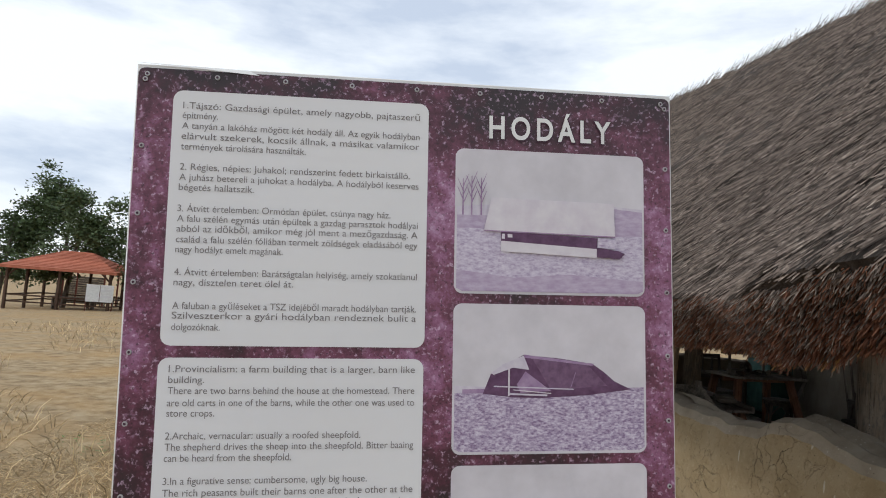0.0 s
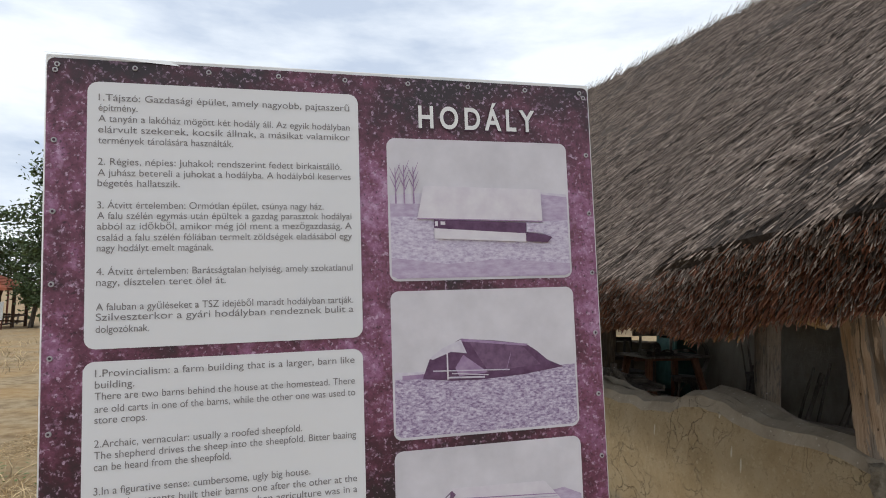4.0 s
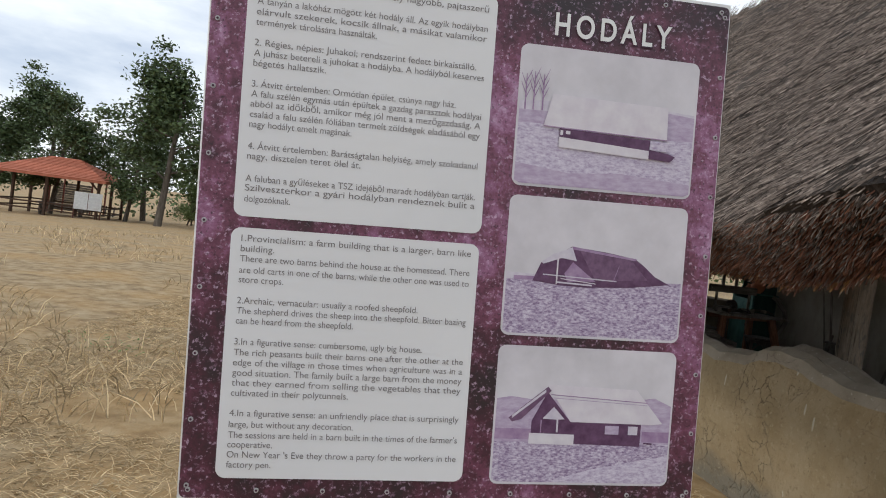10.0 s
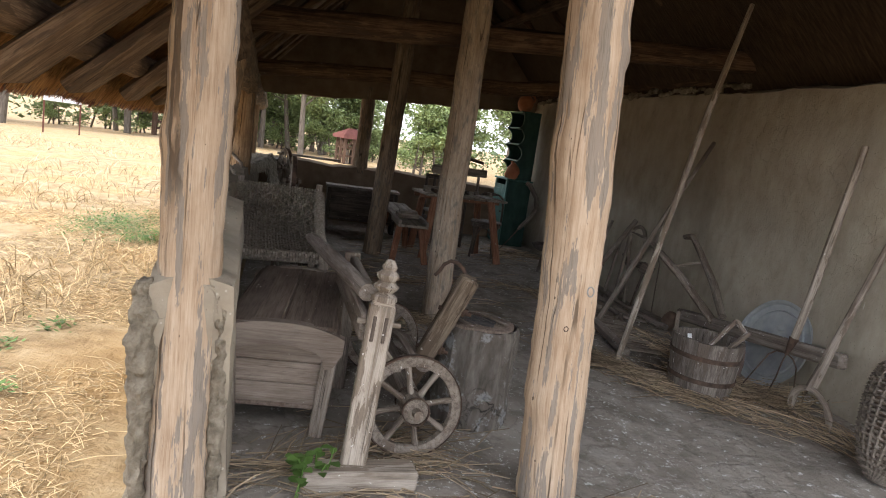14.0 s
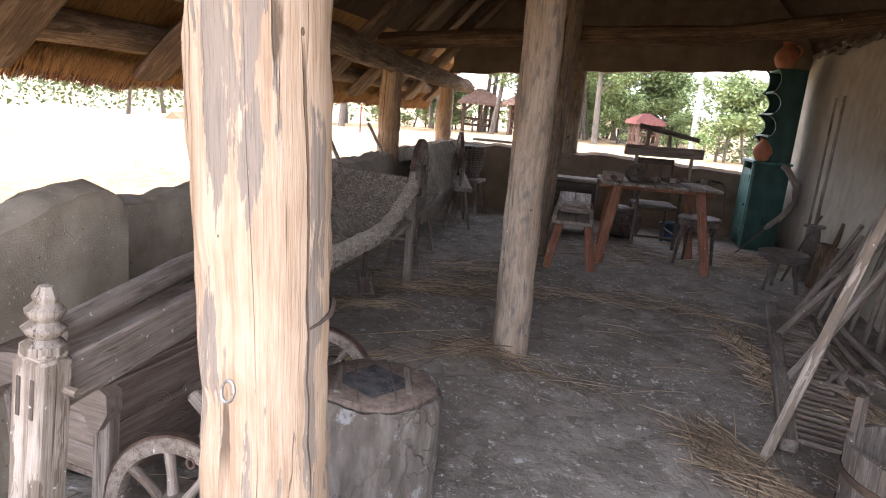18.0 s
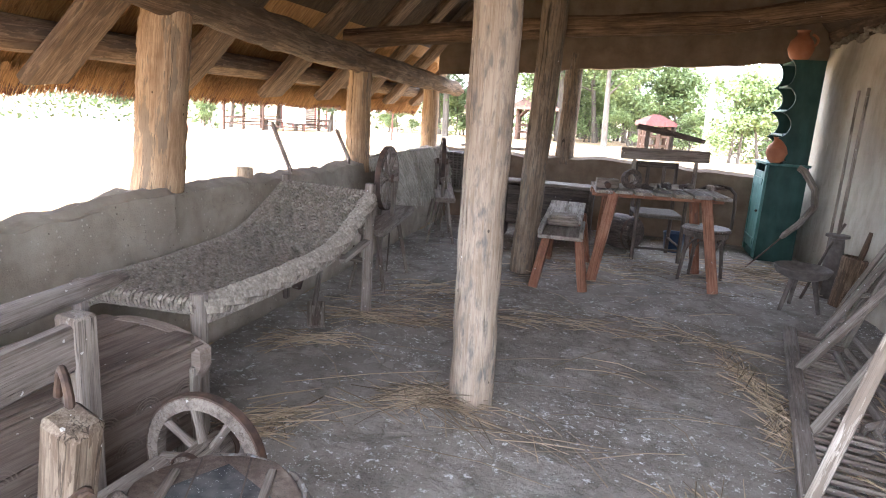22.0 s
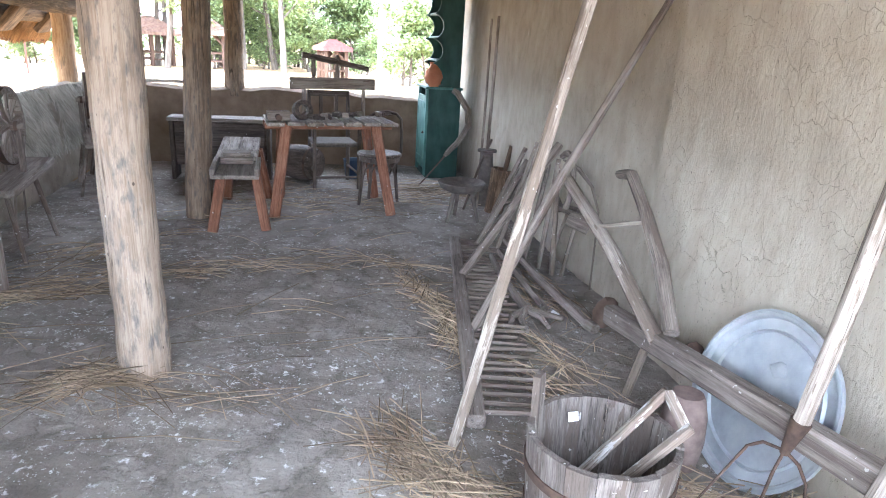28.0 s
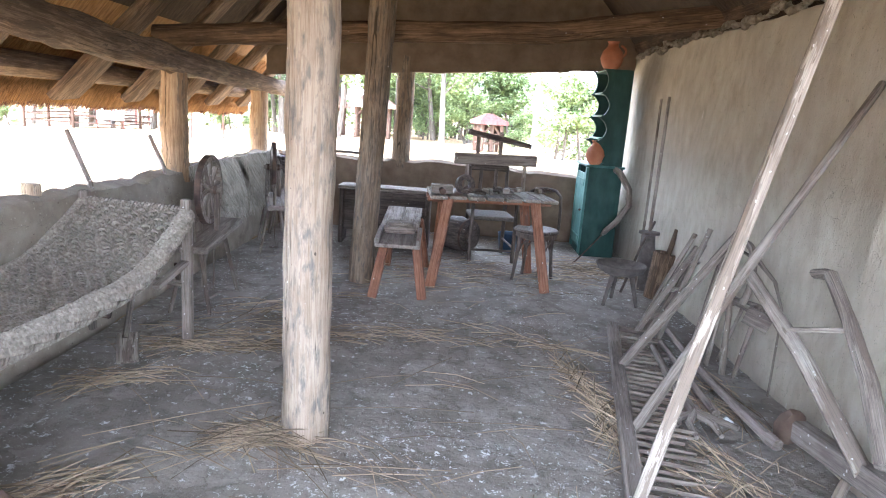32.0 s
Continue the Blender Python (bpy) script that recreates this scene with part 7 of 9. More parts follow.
# press standing on the table
pr = at_place("wooden_press", (4.0, 8.42, 0.78), "grey wooden hand press with a crossboard and lever", "press")
for x, y in ((3.75, 8.34), (4.26, 8.48)):
    piece(pr, "upright", log([(x, y, 0.76), (x, y, 1.02)], [0.02, 0.018], seg=9), GREY_WOOD)
piece(pr, "crossboard", plank((3.63, 8.31, 1.05), (4.36, 8.51, 1.06), 0.05, 0.1, 0.008), GREY_X)
for x, y in ((3.83, 8.37), (4.03, 8.42)):
    piece(pr, "short_upright", plank((x, y, 1.09), (x, y, 1.3), 0.035, 0.035, 0.005, up=(0, 1, 0)), GREY_WOOD)
piece(pr, "lever", log([(3.74, 8.34, 1.29), (4.03, 8.42, 1.24), (4.3, 8.5, 1.19)], [0.024, 0.026, 0.02], seg=8), DARK_WOOD)

SEAT_WEAVE = surface("dark_woven_seat", [(0.3, (0.045, 0.036, 0.028)), (0.7, (0.12, 0.1, 0.08))], freq=70, rough=0.95, bump=0.7, distance=0.004)
# armchair with a woven seat
ac = at_place("armchair", (3.95, 9.1, 0), "dark wooden armchair with a woven seat behind the table", "chair")
am = pose(3.95, 9.1, 0, 0, 0, 14)
for sx in (-1, 1):
    piece(ac, "front_leg", log([am @ Vector((sx * 0.22, -0.23, 0)), am @ Vector((sx * 0.22, -0.23, 0.66))], [0.02, 0.018], seg=9), DARK_WOOD)
    piece(ac, "back_leg", log([am @ Vector((sx * 0.2, 0.24, 0)), am @ Vector((sx * 0.2, 0.22, 0.45)), am @ Vector((sx * 0.2, 0.28, 0.93))], [0.02, 0.02, 0.018], seg=9), DARK_WOOD)
    piece(ac, "arm", log([am @ Vector((sx * 0.22, -0.25, 0.67)), am @ Vector((sx * 0.23, 0.0, 0.69)), am @ Vector((sx * 0.2, 0.24, 0.7))], [0.022, 0.022, 0.018], seg=8), DARK_WOOD)
    piece(ac, "stretcher", log([am @ Vector((sx * 0.21, -0.22, 0.16)), am @ Vector((sx * 0.2, 0.22, 0.16))], [0.012, 0.012], seg=7), DARK_WOOD)
piece(ac, "seat", box((0.44, 0.46, 0.04), am @ pose(0, 0, 0.44), 0.012), SEAT_WEAVE, "woven straw seat")
piece(ac, "stretcher", log([am @ Vector((-0.21, -0.22, 0.12)), am @ Vector((0.21, -0.22, 0.12))], [0.012, 0.012], seg=7), DARK_WOOD)
for z in (0.62, 0.9):
    piece(ac, "back_rail", box((0.42, 0.025, 0.06), am @ pose(0, 0.255 + (z - 0.62) * 0.08, z), 0.006), DARK_WOOD)
for x in (-0.08, 0.08):
    piece(ac, "back_slat", box((0.035, 0.018, 0.26), am @ pose(x, 0.265, 0.76), 0.004), DARK_WOOD)

# bentwood chair
bc = at_place("bentwood_chair", (4.42, 8.35, 0), "dark bentwood chair pushed to the table", "chair")
bmx = pose(4.42, 8.35, 0, 0, 0, -18)
piece(bc, "seat", turned([(0.0005, 0.44), (0.17, 0.44), (0.2, 0.445), (0.205, 0.46), (0.19, 0.475), (0.0005, 0.468)], 26, bmx), DARK_WOOD, "round dished seat")
piece(bc, "seat_ring", turned([(0.165, 0.4), (0.185, 0.4), (0.185, 0.44), (0.165, 0.44)], 26, bmx, close=True), DARK_WOOD)
for k in range(4):
    a = radians(45 + 90 * k)
    piece(bc, "leg", log([bmx @ Vector((0.2 * math.cos(a), 0.2 * math.sin(a), 0)), bmx @ Vector((0.165 * math.cos(a), 0.165 * math.sin(a), 0.3)), bmx @ Vector((0.15 * math.cos(a), 0.15 * math.sin(a), 0.44))], [0.014, 0.018, 0.018], seg=8), DARK_WOOD)
    a2 = a + radians(90)
    pts = []
    for i in range(7):
        f = i / 6
        aa = a + (a2 - a) * f
        pts.append(bmx @ Vector((0.16 * math.cos(aa), 0.16 * math.sin(aa), 0.26 + 0.14 * math.sin(math.pi * f))))
    piece(bc, "brace", log(pts, [0.009] * 7, seg=6, steps=1), DARK_WOOD)
pts = [bmx @ Vector((0.19 * math.cos(radians(a)), 0.19 * math.sin(radians(a)) + 0.02, 0.47 + h)) for a, h in ((20, 0), (25, 0.2), (35, 0.3), (60, 0.34), (90, 0.35), (120, 0.34), (145, 0.3), (155, 0.2), (160, 0))]
piece(bc, "back_bow", log(pts, [0.014] * len(pts), seg=8, steps=2), DARK_WOOD)

# bowl and blue bucket under the table
bb = at_place("bucket", (4.15, 9.5, 0), "dark blue bucket standing under the chair", "bucket")
BLUE = plain("blue_enamel", (0.03, 0.055, 0.1), 0.4)
piece(bb, "shell", turned([(0.09, 0), (0.115, 0.2), (0.12, 0.205), (0.11, 0.2), (0.085, 0.01), (0.0005, 0.01)], 22, pose(4.15, 9.5, 0)), BLUE)
kb = at_place("round_keg", (3.62, 9.3, 0), "dark round keg lying behind the table", "keg")
piece(kb, "body", turned([(0.15, -0.18), (0.18, -0.08), (0.185, 0), (0.18, 0.08), (0.15, 0.18)], 20, pose(3.62, 9.3, 0.185, 90, 0, 60)), DARK_WOOD)
for z in (-0.13, 0.13):
    piece(kb, "hoop", turned([(0.168, z - 0.012), (0.174, z - 0.012), (0.174, z + 0.012), (0.168, z + 0.012)], 20, pose(3.62, 9.3, 0.185, 90, 0, 60), close=True), IRON)

# green cupboard with an open rack
cup = at_place("cupboard", (5.0, 9.85, 0), "green painted cupboard with a scalloped open plate rack", "cupboard", turn=TURN_BARN)
cmx = pose(4.93, 9.62, 0, 0, 0, TURN_BARN)
piece(cup, "side_panel", box((0.36, 0.025, 0.98), cmx @ pose(0.19, 0.012, 0.49), 0.004), GREEN_PAINT, "dark green side")
piece(cup, "side_panel", box((0.36, 0.025, 0.98), cmx @ pose(0.19, 0.55, 0.49), 0.004), GREEN_PAINT)
piece(cup, "back_panel", box((0.02, 0.52, 0.96), cmx @ pose(0.36, 0.28, 0.48), 0.004), GREEN_PAINT)
piece(cup, "top", box((0.41, 0.6, 0.025), cmx @ pose(0.18, 0.28, 0.99), 0.004), TEAL_PAINT)
piece(cup, "base", box((0.36, 0.52, 0.06), cmx @ pose(0.19, 0.28, 0.03), 0.004), GREEN_PAINT)
door = piece(cup, "door", box((0.022, 0.44, 0.8), cmx @ pose(0.0, 0.28, 0.5), 0.004), TEAL_PAINT, "faded teal plank door")
for z in (0.18, 0.8):
    piece(cup, "door_rail", box((0.014, 0.42, 0.07), cmx @ pose(-0.014, 0.28, z), 0.003), TEAL_PAINT, "", door)
piece(cup, "door_knob", turned([(0.008, 0), (0.016, 0.015), (0.0005, 0.026)], 10, cmx @ pose(-0.012, 0.1, 0.5, 0, -90, 0)), IRON, "", door)
for y in (0.04, 0.52):
    piece(cup, "stile", box((0.03, 0.06, 0.94), cmx @ pose(0.0, y, 0.5), 0.004), TEAL_PAINT)


def scalloped(y):
    """The side of the rack: a board whose front edge is cut in waves."""
    n = 60
    bm = bmesh.new()
    fr, bk = [], []
    for i in range(n + 1):
        f = i / n
        z = 1.0 + 1.0 * f
        wave = abs(math.sin(f * math.pi * 4.0)) ** 0.6
        x = 0.04 + 0.1 * wave * (0.6 if f > 0.75 else 1.0) + (0.06 if f < 0.04 else 0)
        for row, yy in ((fr, y - 0.012), (bk, y + 0.012)):
            row.append((bm.verts.new(cmx @ Vector((x, yy, z))), bm.verts.new(cmx @ Vector((0.35, yy, z)))))
    for i in range(n):
        for row in (fr, bk):
            bm.faces.new((row[i][0], row[i + 1][0], row[i + 1][1], row[i][1]))
        for s in (0, 1):
            bm.faces.new((fr[i][s], fr[i + 1][s], bk[i + 1][s], bk[i][s]))
    for i in (0, n):
        bm.faces.new((fr[i][0], fr[i][1], bk[i][1], bk[i][0]))
    bmesh.ops.recalc_face_normals(bm, faces=bm.faces)
    return bm


piece(cup, "rack_side", scalloped(0.012), GREEN_PAINT, "green side board with a scalloped edge")
piece(cup, "rack_side", scalloped(0.55), GREEN_PAINT, "green side board with a scalloped edge")
for z in (1.28, 1.52, 1.76, 1.99):
    piece(cup, "shelf", box((0.26, 0.52, 0.02), cmx @ pose(0.21, 0.28, z), 0.003), TEAL_PAINT)
piece(cup, "rack_back", box((0.015, 0.52, 1.0), cmx @ pose(0.352, 0.28, 1.5), 0.003), GREEN_PAINT)


def pot(at, s, label, handle=True, mat=None):
    p = at_place("clay_pot", at, label, "pot", "clay pots")
    m = pose(*at)
    b = piece(p, "body", turned([(0.05 * s, 0), (0.085 * s, 0.04 * s), (0.105 * s, 0.1 * s), (0.09 * s, 0.165 * s), (0.05 * s, 0.21 * s), (0.045 * s, 0.235 * s), (0.058 * s, 0.255 * s), (0.05 * s, 0.255 * s), (0.038 * s, 0.23 * s), (0.0005, 0.2 * s)], 24, m), mat or CLAY_POT)
    if handle:
        pts = [m @ Vector((0.05 * s + 0.07 * s * math.sin(a), 0, 0.17 * s + 0.055 * s * math.cos(a))) for a in np.linspace(0.3, 2.9, 8)]
        piece(p, "handle", log(pts, [0.011 * s] * 8, seg=7, steps=1), mat or CLAY_POT)
    return p


q = cmx @ Vector((0.15, 0.2, 0))
pot((q.x, q.y, 2.0), 1.15, "big round terracotta pot on top of the cupboard")
q = cmx @ Vector((0.07, 0.06, 0))
pot((q.x, q.y, 1.003), 1.0, "terracotta jug standing on the cupboard ledge")
q = cmx @ Vector((0.08, 0.3, 0))
pot((q.x, q.y, 1.003), 0.5, "small brown clay mug on the cupboard ledge")


# ---- tools along the tall wall ----
def bar(name, pts, radii, mat, label, cat="tool", group="", seg=9, rough=0.12, seed=0, flat=1.0):
    t = at_place(name, tuple(pts[0]), label, cat, group)
    piece(t, "shaft", log(pts, radii, seg=seg, rough=rough, seed=seed, steps=5, flat=flat), mat)
    return t


# hay rack lying on the floor
rack = at_place("hay_rack", (5.0, 5.8, 0), "old slatted wooden rack lying on the floor", "rack")
r0, r1 = Vector((4.99, 7.06, 0.05)), Vector((4.8, 4.62, 0.05))
piece(rack, "rail", plank(r0, r1, 0.075, 0.06, 0.01), GREY_Y, "long weathered side rail")
for k in range(34):
    f = (k + 0.6) / 34.5
    p = r0.lerp(r1, f)
    ln = 0.3 - 0.04 * math.sin(k * 1.7)
    piece(rack, "rung", log([p + Vector((0.02, 0, 0.01)), p + Vector((ln, 0.01 + 0.012 * math.sin(k * 2.3), -0.012))], [0.012, 0.01], seg=6, seed=k, steps=1), GREY_X)

bar("long_pole", [(4.7, 4.53, 0), (4.94, 4.69, 0.95), (5.18, 4.84, 1.87), (5.45, 5.02, 2.7)], [0.022, 0.024, 0.024, 0.018], PALE_WOOD, "long pale peeled pole leaning into the roof", "pole", seed=1)
bar("long_pole", [(4.88, 5.46, 0), (5.35, 5.65, 0.85), (5.86, 5.86, 1.72)], [0.026, 0.024, 0.018], GREY_WOOD, "grey pole leaning against the clay wall", "pole", seed=2)
bar("sawn_bar", [(4.92, 6.24, 0.03), (5.22, 6.33, 0.45), (5.53, 6.43, 0.88)], [0.028, 0.028, 0.026], GREY_WOOD, "grey squared bar leaning against other tools", "bar", seed=3, seg=6)
bar("hoop_fork", [(5.44, 6.7, 0.0), (5.5, 6.72, 0.35), (5.56, 6.74, 0.7)], [0.018, 0.016, 0.016], GREY_WOOD, "thin grey wooden tool leaning on the wall", group="leaning tools", seed=4)
bar("hoop_fork", [(5.52, 6.6, 0.0), (5.56, 6.62, 0.38), (5.6, 6.66, 0.75)], [0.016, 0.018, 0.016], GREY_WOOD, "thin grey wooden tool leaning on the wall", group="leaning tools", seed=5)
bar("hoop_fork", [(5.58, 6.46, 0.0), (5.58, 6.52, 0.38), (5.58, 6.6, 0.72)], [0.02, 0.018, 0.018], PALE_WOOD, "pale slim wooden tool leaning on the wall", group="leaning tools", seed=6)
bar("hoop_fork", [(5.3, 7.0, 0.0), (5.42, 7.02, 0.4), (5.55, 7.06, 0.8)], [0.02, 0.018, 0.018], GREY_WOOD, "grey wooden tool leaning on the wall", group="leaning tools", seed=7)
bar("hoop_fork", [(5.2, 7.2, 0.0), (5.35, 7.25, 0.35), (5.52, 7.3, 0.72)], [0.018, 0.018, 0.018], GREY_WOOD, "grey wooden tool leaning on the wall", group="leaning tools", seed=8)
yoke = at_place("ladder_frame", (5.3, 7.1, 0), "short grey ladder-like frame leaning on the wall", "frame")
for dx in (0.0, 0.13):
    piece(yoke, "side", plank((5.14 + dx, 7.0 + dx, 0.02), (5.5 + dx * 0.6, 7.12 + dx, 0.66), 0.04, 0.03, 0.005, up=(0, 1, 0)), GREY_WOOD)
for f in (0.2, 0.5, 0.8):
    a = Vector((5.14, 7.0, 0.02)).lerp(Vector((5.5, 7.12, 0.66)), f)
    piece(yoke, "rung", plank(a, a + Vector((0.11, 0.13, 0)), 0.06, 0.015, 0.003), PALE_WOOD)
bow = [Vector((5.58 + 0.02 * math.sin(a), 6.45 - 0.2 * math.cos(a), 0.62 + 0.2 * math.sin(a))) for a in np.linspace(-0.6, 2.2, 12)]
ob_bow = at_place("ox_bow", (5.58, 6.45, 0.4), "bent grey wooden bow hanging among the tools", "bow")
piece(ob_bow, "bow", log(bow, [0.02] * 12, seg=8, steps=1), GREY_WOOD)
mal = at_place("mallet", (5.66, 6.36, 0.0), "old wooden mallet leaning on the wall", "mallet")
piece(mal, "head", log([(5.6, 6.3, 0.44), (5.72, 6.24, 0.4)], [0.05, 0.055], seg=12, rough=0.1), GREY_WOOD)
piece(mal, "handle", log([(5.62, 6.38, 0.02), (5.65, 6.28, 0.45)], [0.014, 0.014], seg=7), GREY_WOOD)

# forked branches on the floor
fk = at_place("wooden_hayfork", (5.22, 6.2, 0), "natural forked branch hayfork lying on the floor", "hayfork", "hayforks")
piece(fk, "handle", log([(5.2, 6.66, 0.06), (5.2, 6.2, 0.06), (5.24, 5.74, 0.05)], [0.02, 0.022, 0.026], seg=8, seed=3), GREY_Y)
for e in ((5.12, 5.58, 0.04), (5.2, 5.5, 0.03), (5.32, 5.53, 0.04), (5.42, 5.62, 0.05)):
    piece(fk, "tine", log([(5.24, 5.74, 0.05), ((5.24 + e[0]) / 2 + 0.03 * (1 if e[0] > 5.24 else -1), (5.74 + e[1]) / 2, 0.045), e], [0.022, 0.018, 0.012], seg=7), GREY_Y)
fk2 = at_place("wooden_hayfork", (5.45, 6.2, 0), "natural forked branch hayfork lying on the floor", "hayfork", "hayforks")
piece(fk2, "handle", log([(5.34, 6.91, 0.1), (5.42, 6.2, 0.07), (5.54, 5.55, 0.045)], [0.022, 0.024, 0.028], seg=8, seed=4), GREY_Y)
piece(fk2, "butt", log([(5.54, 5.57, 0.045), (5.56, 5.5, 0.045)], [0.032, 0.03], seg=8), GREY_Y)
bar("straight_stick", [(5.28, 6.8, 0.05), (5.32, 6.2, 0.05), (5.36, 5.78, 0.04)], [0.02, 0.02, 0.022], GREY_Y, "straight grey stick lying on the floor", "stick", seed=9)

# plough with two handles on a plank beam
pl = at_place("wooden_plough", (5.6, 4.9, 0), "grey wooden plough with two handles propped by the wall", "plough")
piece(pl, "beam", plank((5.53, 5.27, 0.235), (5.75, 3.7, 0.4), 0.075, 0.095, 0.012), GREY_Y, "split grey plank beam")
piece(pl, "handle", log([(5.46, 6.02, 0.74), (5.45, 5.92, 0.755), (5.48, 5.7, 0.67), (5.53, 5.35, 0.53), (5.58, 4.84, 0.29)], [0.03, 0.04, 0.042, 0.045, 0.042], seg=9, seed=6, flat=0.75), PALE_WOOD, "long curved handle")
piece(pl, "handle", log([(5.6, 5.56, 0.86), (5.62, 5.46, 0.88), (5.65, 5.3, 0.73), (5.64, 5.05, 0.56), (5.6, 4.78, 0.36)], [0.028, 0.036, 0.036, 0.04, 0.036], seg=9, seed=7, flat=0.75), GREY_WOOD, "second bent handle")
piece(pl, "crossbar", plank((5.5, 5.52, 0.6), (5.65, 5.26, 0.7), 0.05, 0.02, 0.004), PALE_WOOD)
piece(pl, "prop", log([(5.51, 4.91, 0), (5.58, 4.93, 0.25)], [0.018, 0.02], seg=7, seed=3), PALE_WOOD)
piece(pl, "share", turned([(0.0005, 0), (0.05, 0.03), (0.06, 0.1), (0.0005, 0.12)], 10, pose(5.66, 4.8, 0.24, 60, 0, 20), 0.2, 3), IRON, "rusty iron share")
lump = at_place("red_clay_vessel", (5.62, 5.68, 0), "broken reddish clay vessel lying by the wall", "vessel")
piece(lump, "shell", turned([(0.05, -0.01), (0.07, 0.045), (0.065, 0.1), (0.04, 0.15), (0.02, 0.16), (0.0005, 0.16)], 22, pose(5.66, 5.68, 0, 8, 14, 0), 0.45, 6), surface("fired_red_clay", [(0.3, (0.1, 0.066, 0.048)), (0.7, (0.19, 0.135, 0.1))], freq=9, rough=0.9, bump=0.5))
for p in ((5.3, 5.72, 0.03), (5.4, 5.72, 0.03)):
    tagged(part("paper_scrap", box((0.05, 0.05, 0.02), pose(*p, 12, 20, p[0] * 60), 0.006), PAPER), "small white crumpled scrap on the floor", "scrap")

# zinc bath leaning on the wall
bath = at_place("zinc_bath", (5.78, 4.4, 0), "dented oval zinc bath leaning against the wall", "bath")
zm = along((5.76, 4.37, 0.3), (5.76 - 0.95, 4.37 - 0.15, 0.3 + 0.3), up=(0.1, 0.4, 1))
zs = zm @ Matrix.Diagonal((0.91, 0.93, 1, 1))
zs.translation = Vector((5.76, 4.37, 0.3))
piece(bath, "sheet", turned([(0.0005, 0.005), (0.12, 0.0), (0.2, 0.006), (0.255, 0.004), (0.262, 0.016), (0.27, 0.006), (0.31, 0.01), (0.318, 0.024), (0.33, 0.028), (0.34, 0.02), (0.338, 0.008), (0.3, -0.01), (0.0005, -0.012)], 56, zs, 0.025, 4), ZINC)
piece(bath, "rim_wire", turned([(0.332, 0.018), (0.342, 0.018), (0.342, 0.03), (0.332, 0.03)], 56, zs, 0.025, 4, close=True), ZINC, "rolled bright rim")
piece(bath, "dent_plate", turned([(0.0005, 0.016), (0.02, 0.014), (0.036, 0.006)], 9, zs @ pose(0.06, 0.12, 0.004), 0.5, 7), ZINC, "torn patch of metal")

# red jar behind the tub
rj = at_place("stone_jar", (5.53, 4.45, 0), "squat reddish stone jar behind the tub", "jar")
piece(rj, "body", turned([(0.07, -0.01), (0.085, 0.1), (0.08, 0.2), (0.065, 0.26), (0.055, 0.28), (0.0005, 0.275)], 22, pose(5.53, 4.45, 0), 0.05, 2), surface("reddish_stoneware", [(0.3, (0.1, 0.07, 0.06)), (0.7, (0.2, 0.15, 0.13))], freq=14, rough=0.85, bump=0.4))

# stave tub
HANDLE = old_wood("flaking_handle_wood", (0.13, 0.098, 0.076), (0.21, 0.17, 0.138), (0.3, 0.256, 0.215), (0.5, 0.475, 0.44), 0.535, 26, 0.01, 0.1, patch_scale=(30, 30, 9), patch_edge=0.02)
TUB_WOOD = old_wood("damp_stave_wood", (0.075, 0.062, 0.053), (0.13, 0.111, 0.096), (0.2, 0.176, 0.155), (0.1, 0.08, 0.065), 0.55, 26, 0.009, 0.1, vary=0.2)
dripped(TUB_WOOD, (0.55, 0.53, 0.5), (34, 34, 7), 0.13, 0.82)
TC = (5.07, 4.065)
tub = at_place("stave_tub", (*TC, 0), "weathered wooden stave tub bound with rusty hoops", "tub")
N_ST = 16
for k in range(N_ST):
    a0, a1 = 2 * math.pi * k / N_ST, 2 * math.pi * (k + 1) / N_ST - 0.008
    top = 0.375 + 0.006 * math.sin(k * 3.1)
    if k == 6:
        top = 0.5
    bm = bmesh.new()
    vs = []
    for z, ro in ((0.0, 0.195), (0.2, 0.212), (top, 0.222)):
        for r in (ro, ro - 0.022):
            for f in (0.0, 0.5, 1.0):
                a = a0 + (a1 - a0) * (f if z < 0.4 else 0.2 + 0.6 * f)
                vs.append(bm.verts.new((TC[0] + r * math.cos(a), TC[1] + r * math.sin(a), z)))
    for lev in range(2):
        b = lev * 6
        for i in (0, 1):
            bm.faces.new((vs[b + i], vs[b + i + 1], vs[b + 7 + i], vs[b + 6 + i]))
            bm.faces.new((vs[b + 3 + i], vs[b + 4 + i], vs[b + 10 + i], vs[b + 9 + i]))
        bm.faces.new((vs[b], vs[b + 3], vs[b + 9], vs[b + 6]))
        bm.faces.new((vs[b + 2], vs[b + 5], vs[b + 11], vs[b + 8]))
    for i in (0, 1):
        bm.faces.new((vs[12 + i], vs[13 + i], vs[16 + i], vs[15 + i]))
        bm.faces.new((vs[i], vs[i + 1], vs[4 + i], vs[3 + i]))
    bmesh.ops.recalc_face_normals(bm, faces=bm.faces)
    piece(tub, "stave", bm, TUB_WOOD)
for z, r in ((0.12, 0.207), (0.27, 0.217)):
    piece(tub, "hoop", turned([(r, z - 0.014), (r + 0.005, z - 0.014), (r + 0.006, z + 0.014), (r + 0.001, z + 0.014)], 40, pose(*TC, 0), 0.01, 3, close=True), IRON, "rusty iron hoop")
piece(tub, "bottom", turned([(0.185, 0.02), (0.185, 0.04), (0.0005, 0.04)], 28, pose(*TC, 0)), GREY_X)
fr = at_place("wooden_handle_frame", (*TC, 0.04), "rough wooden bow frame lying in the tub", "frame")
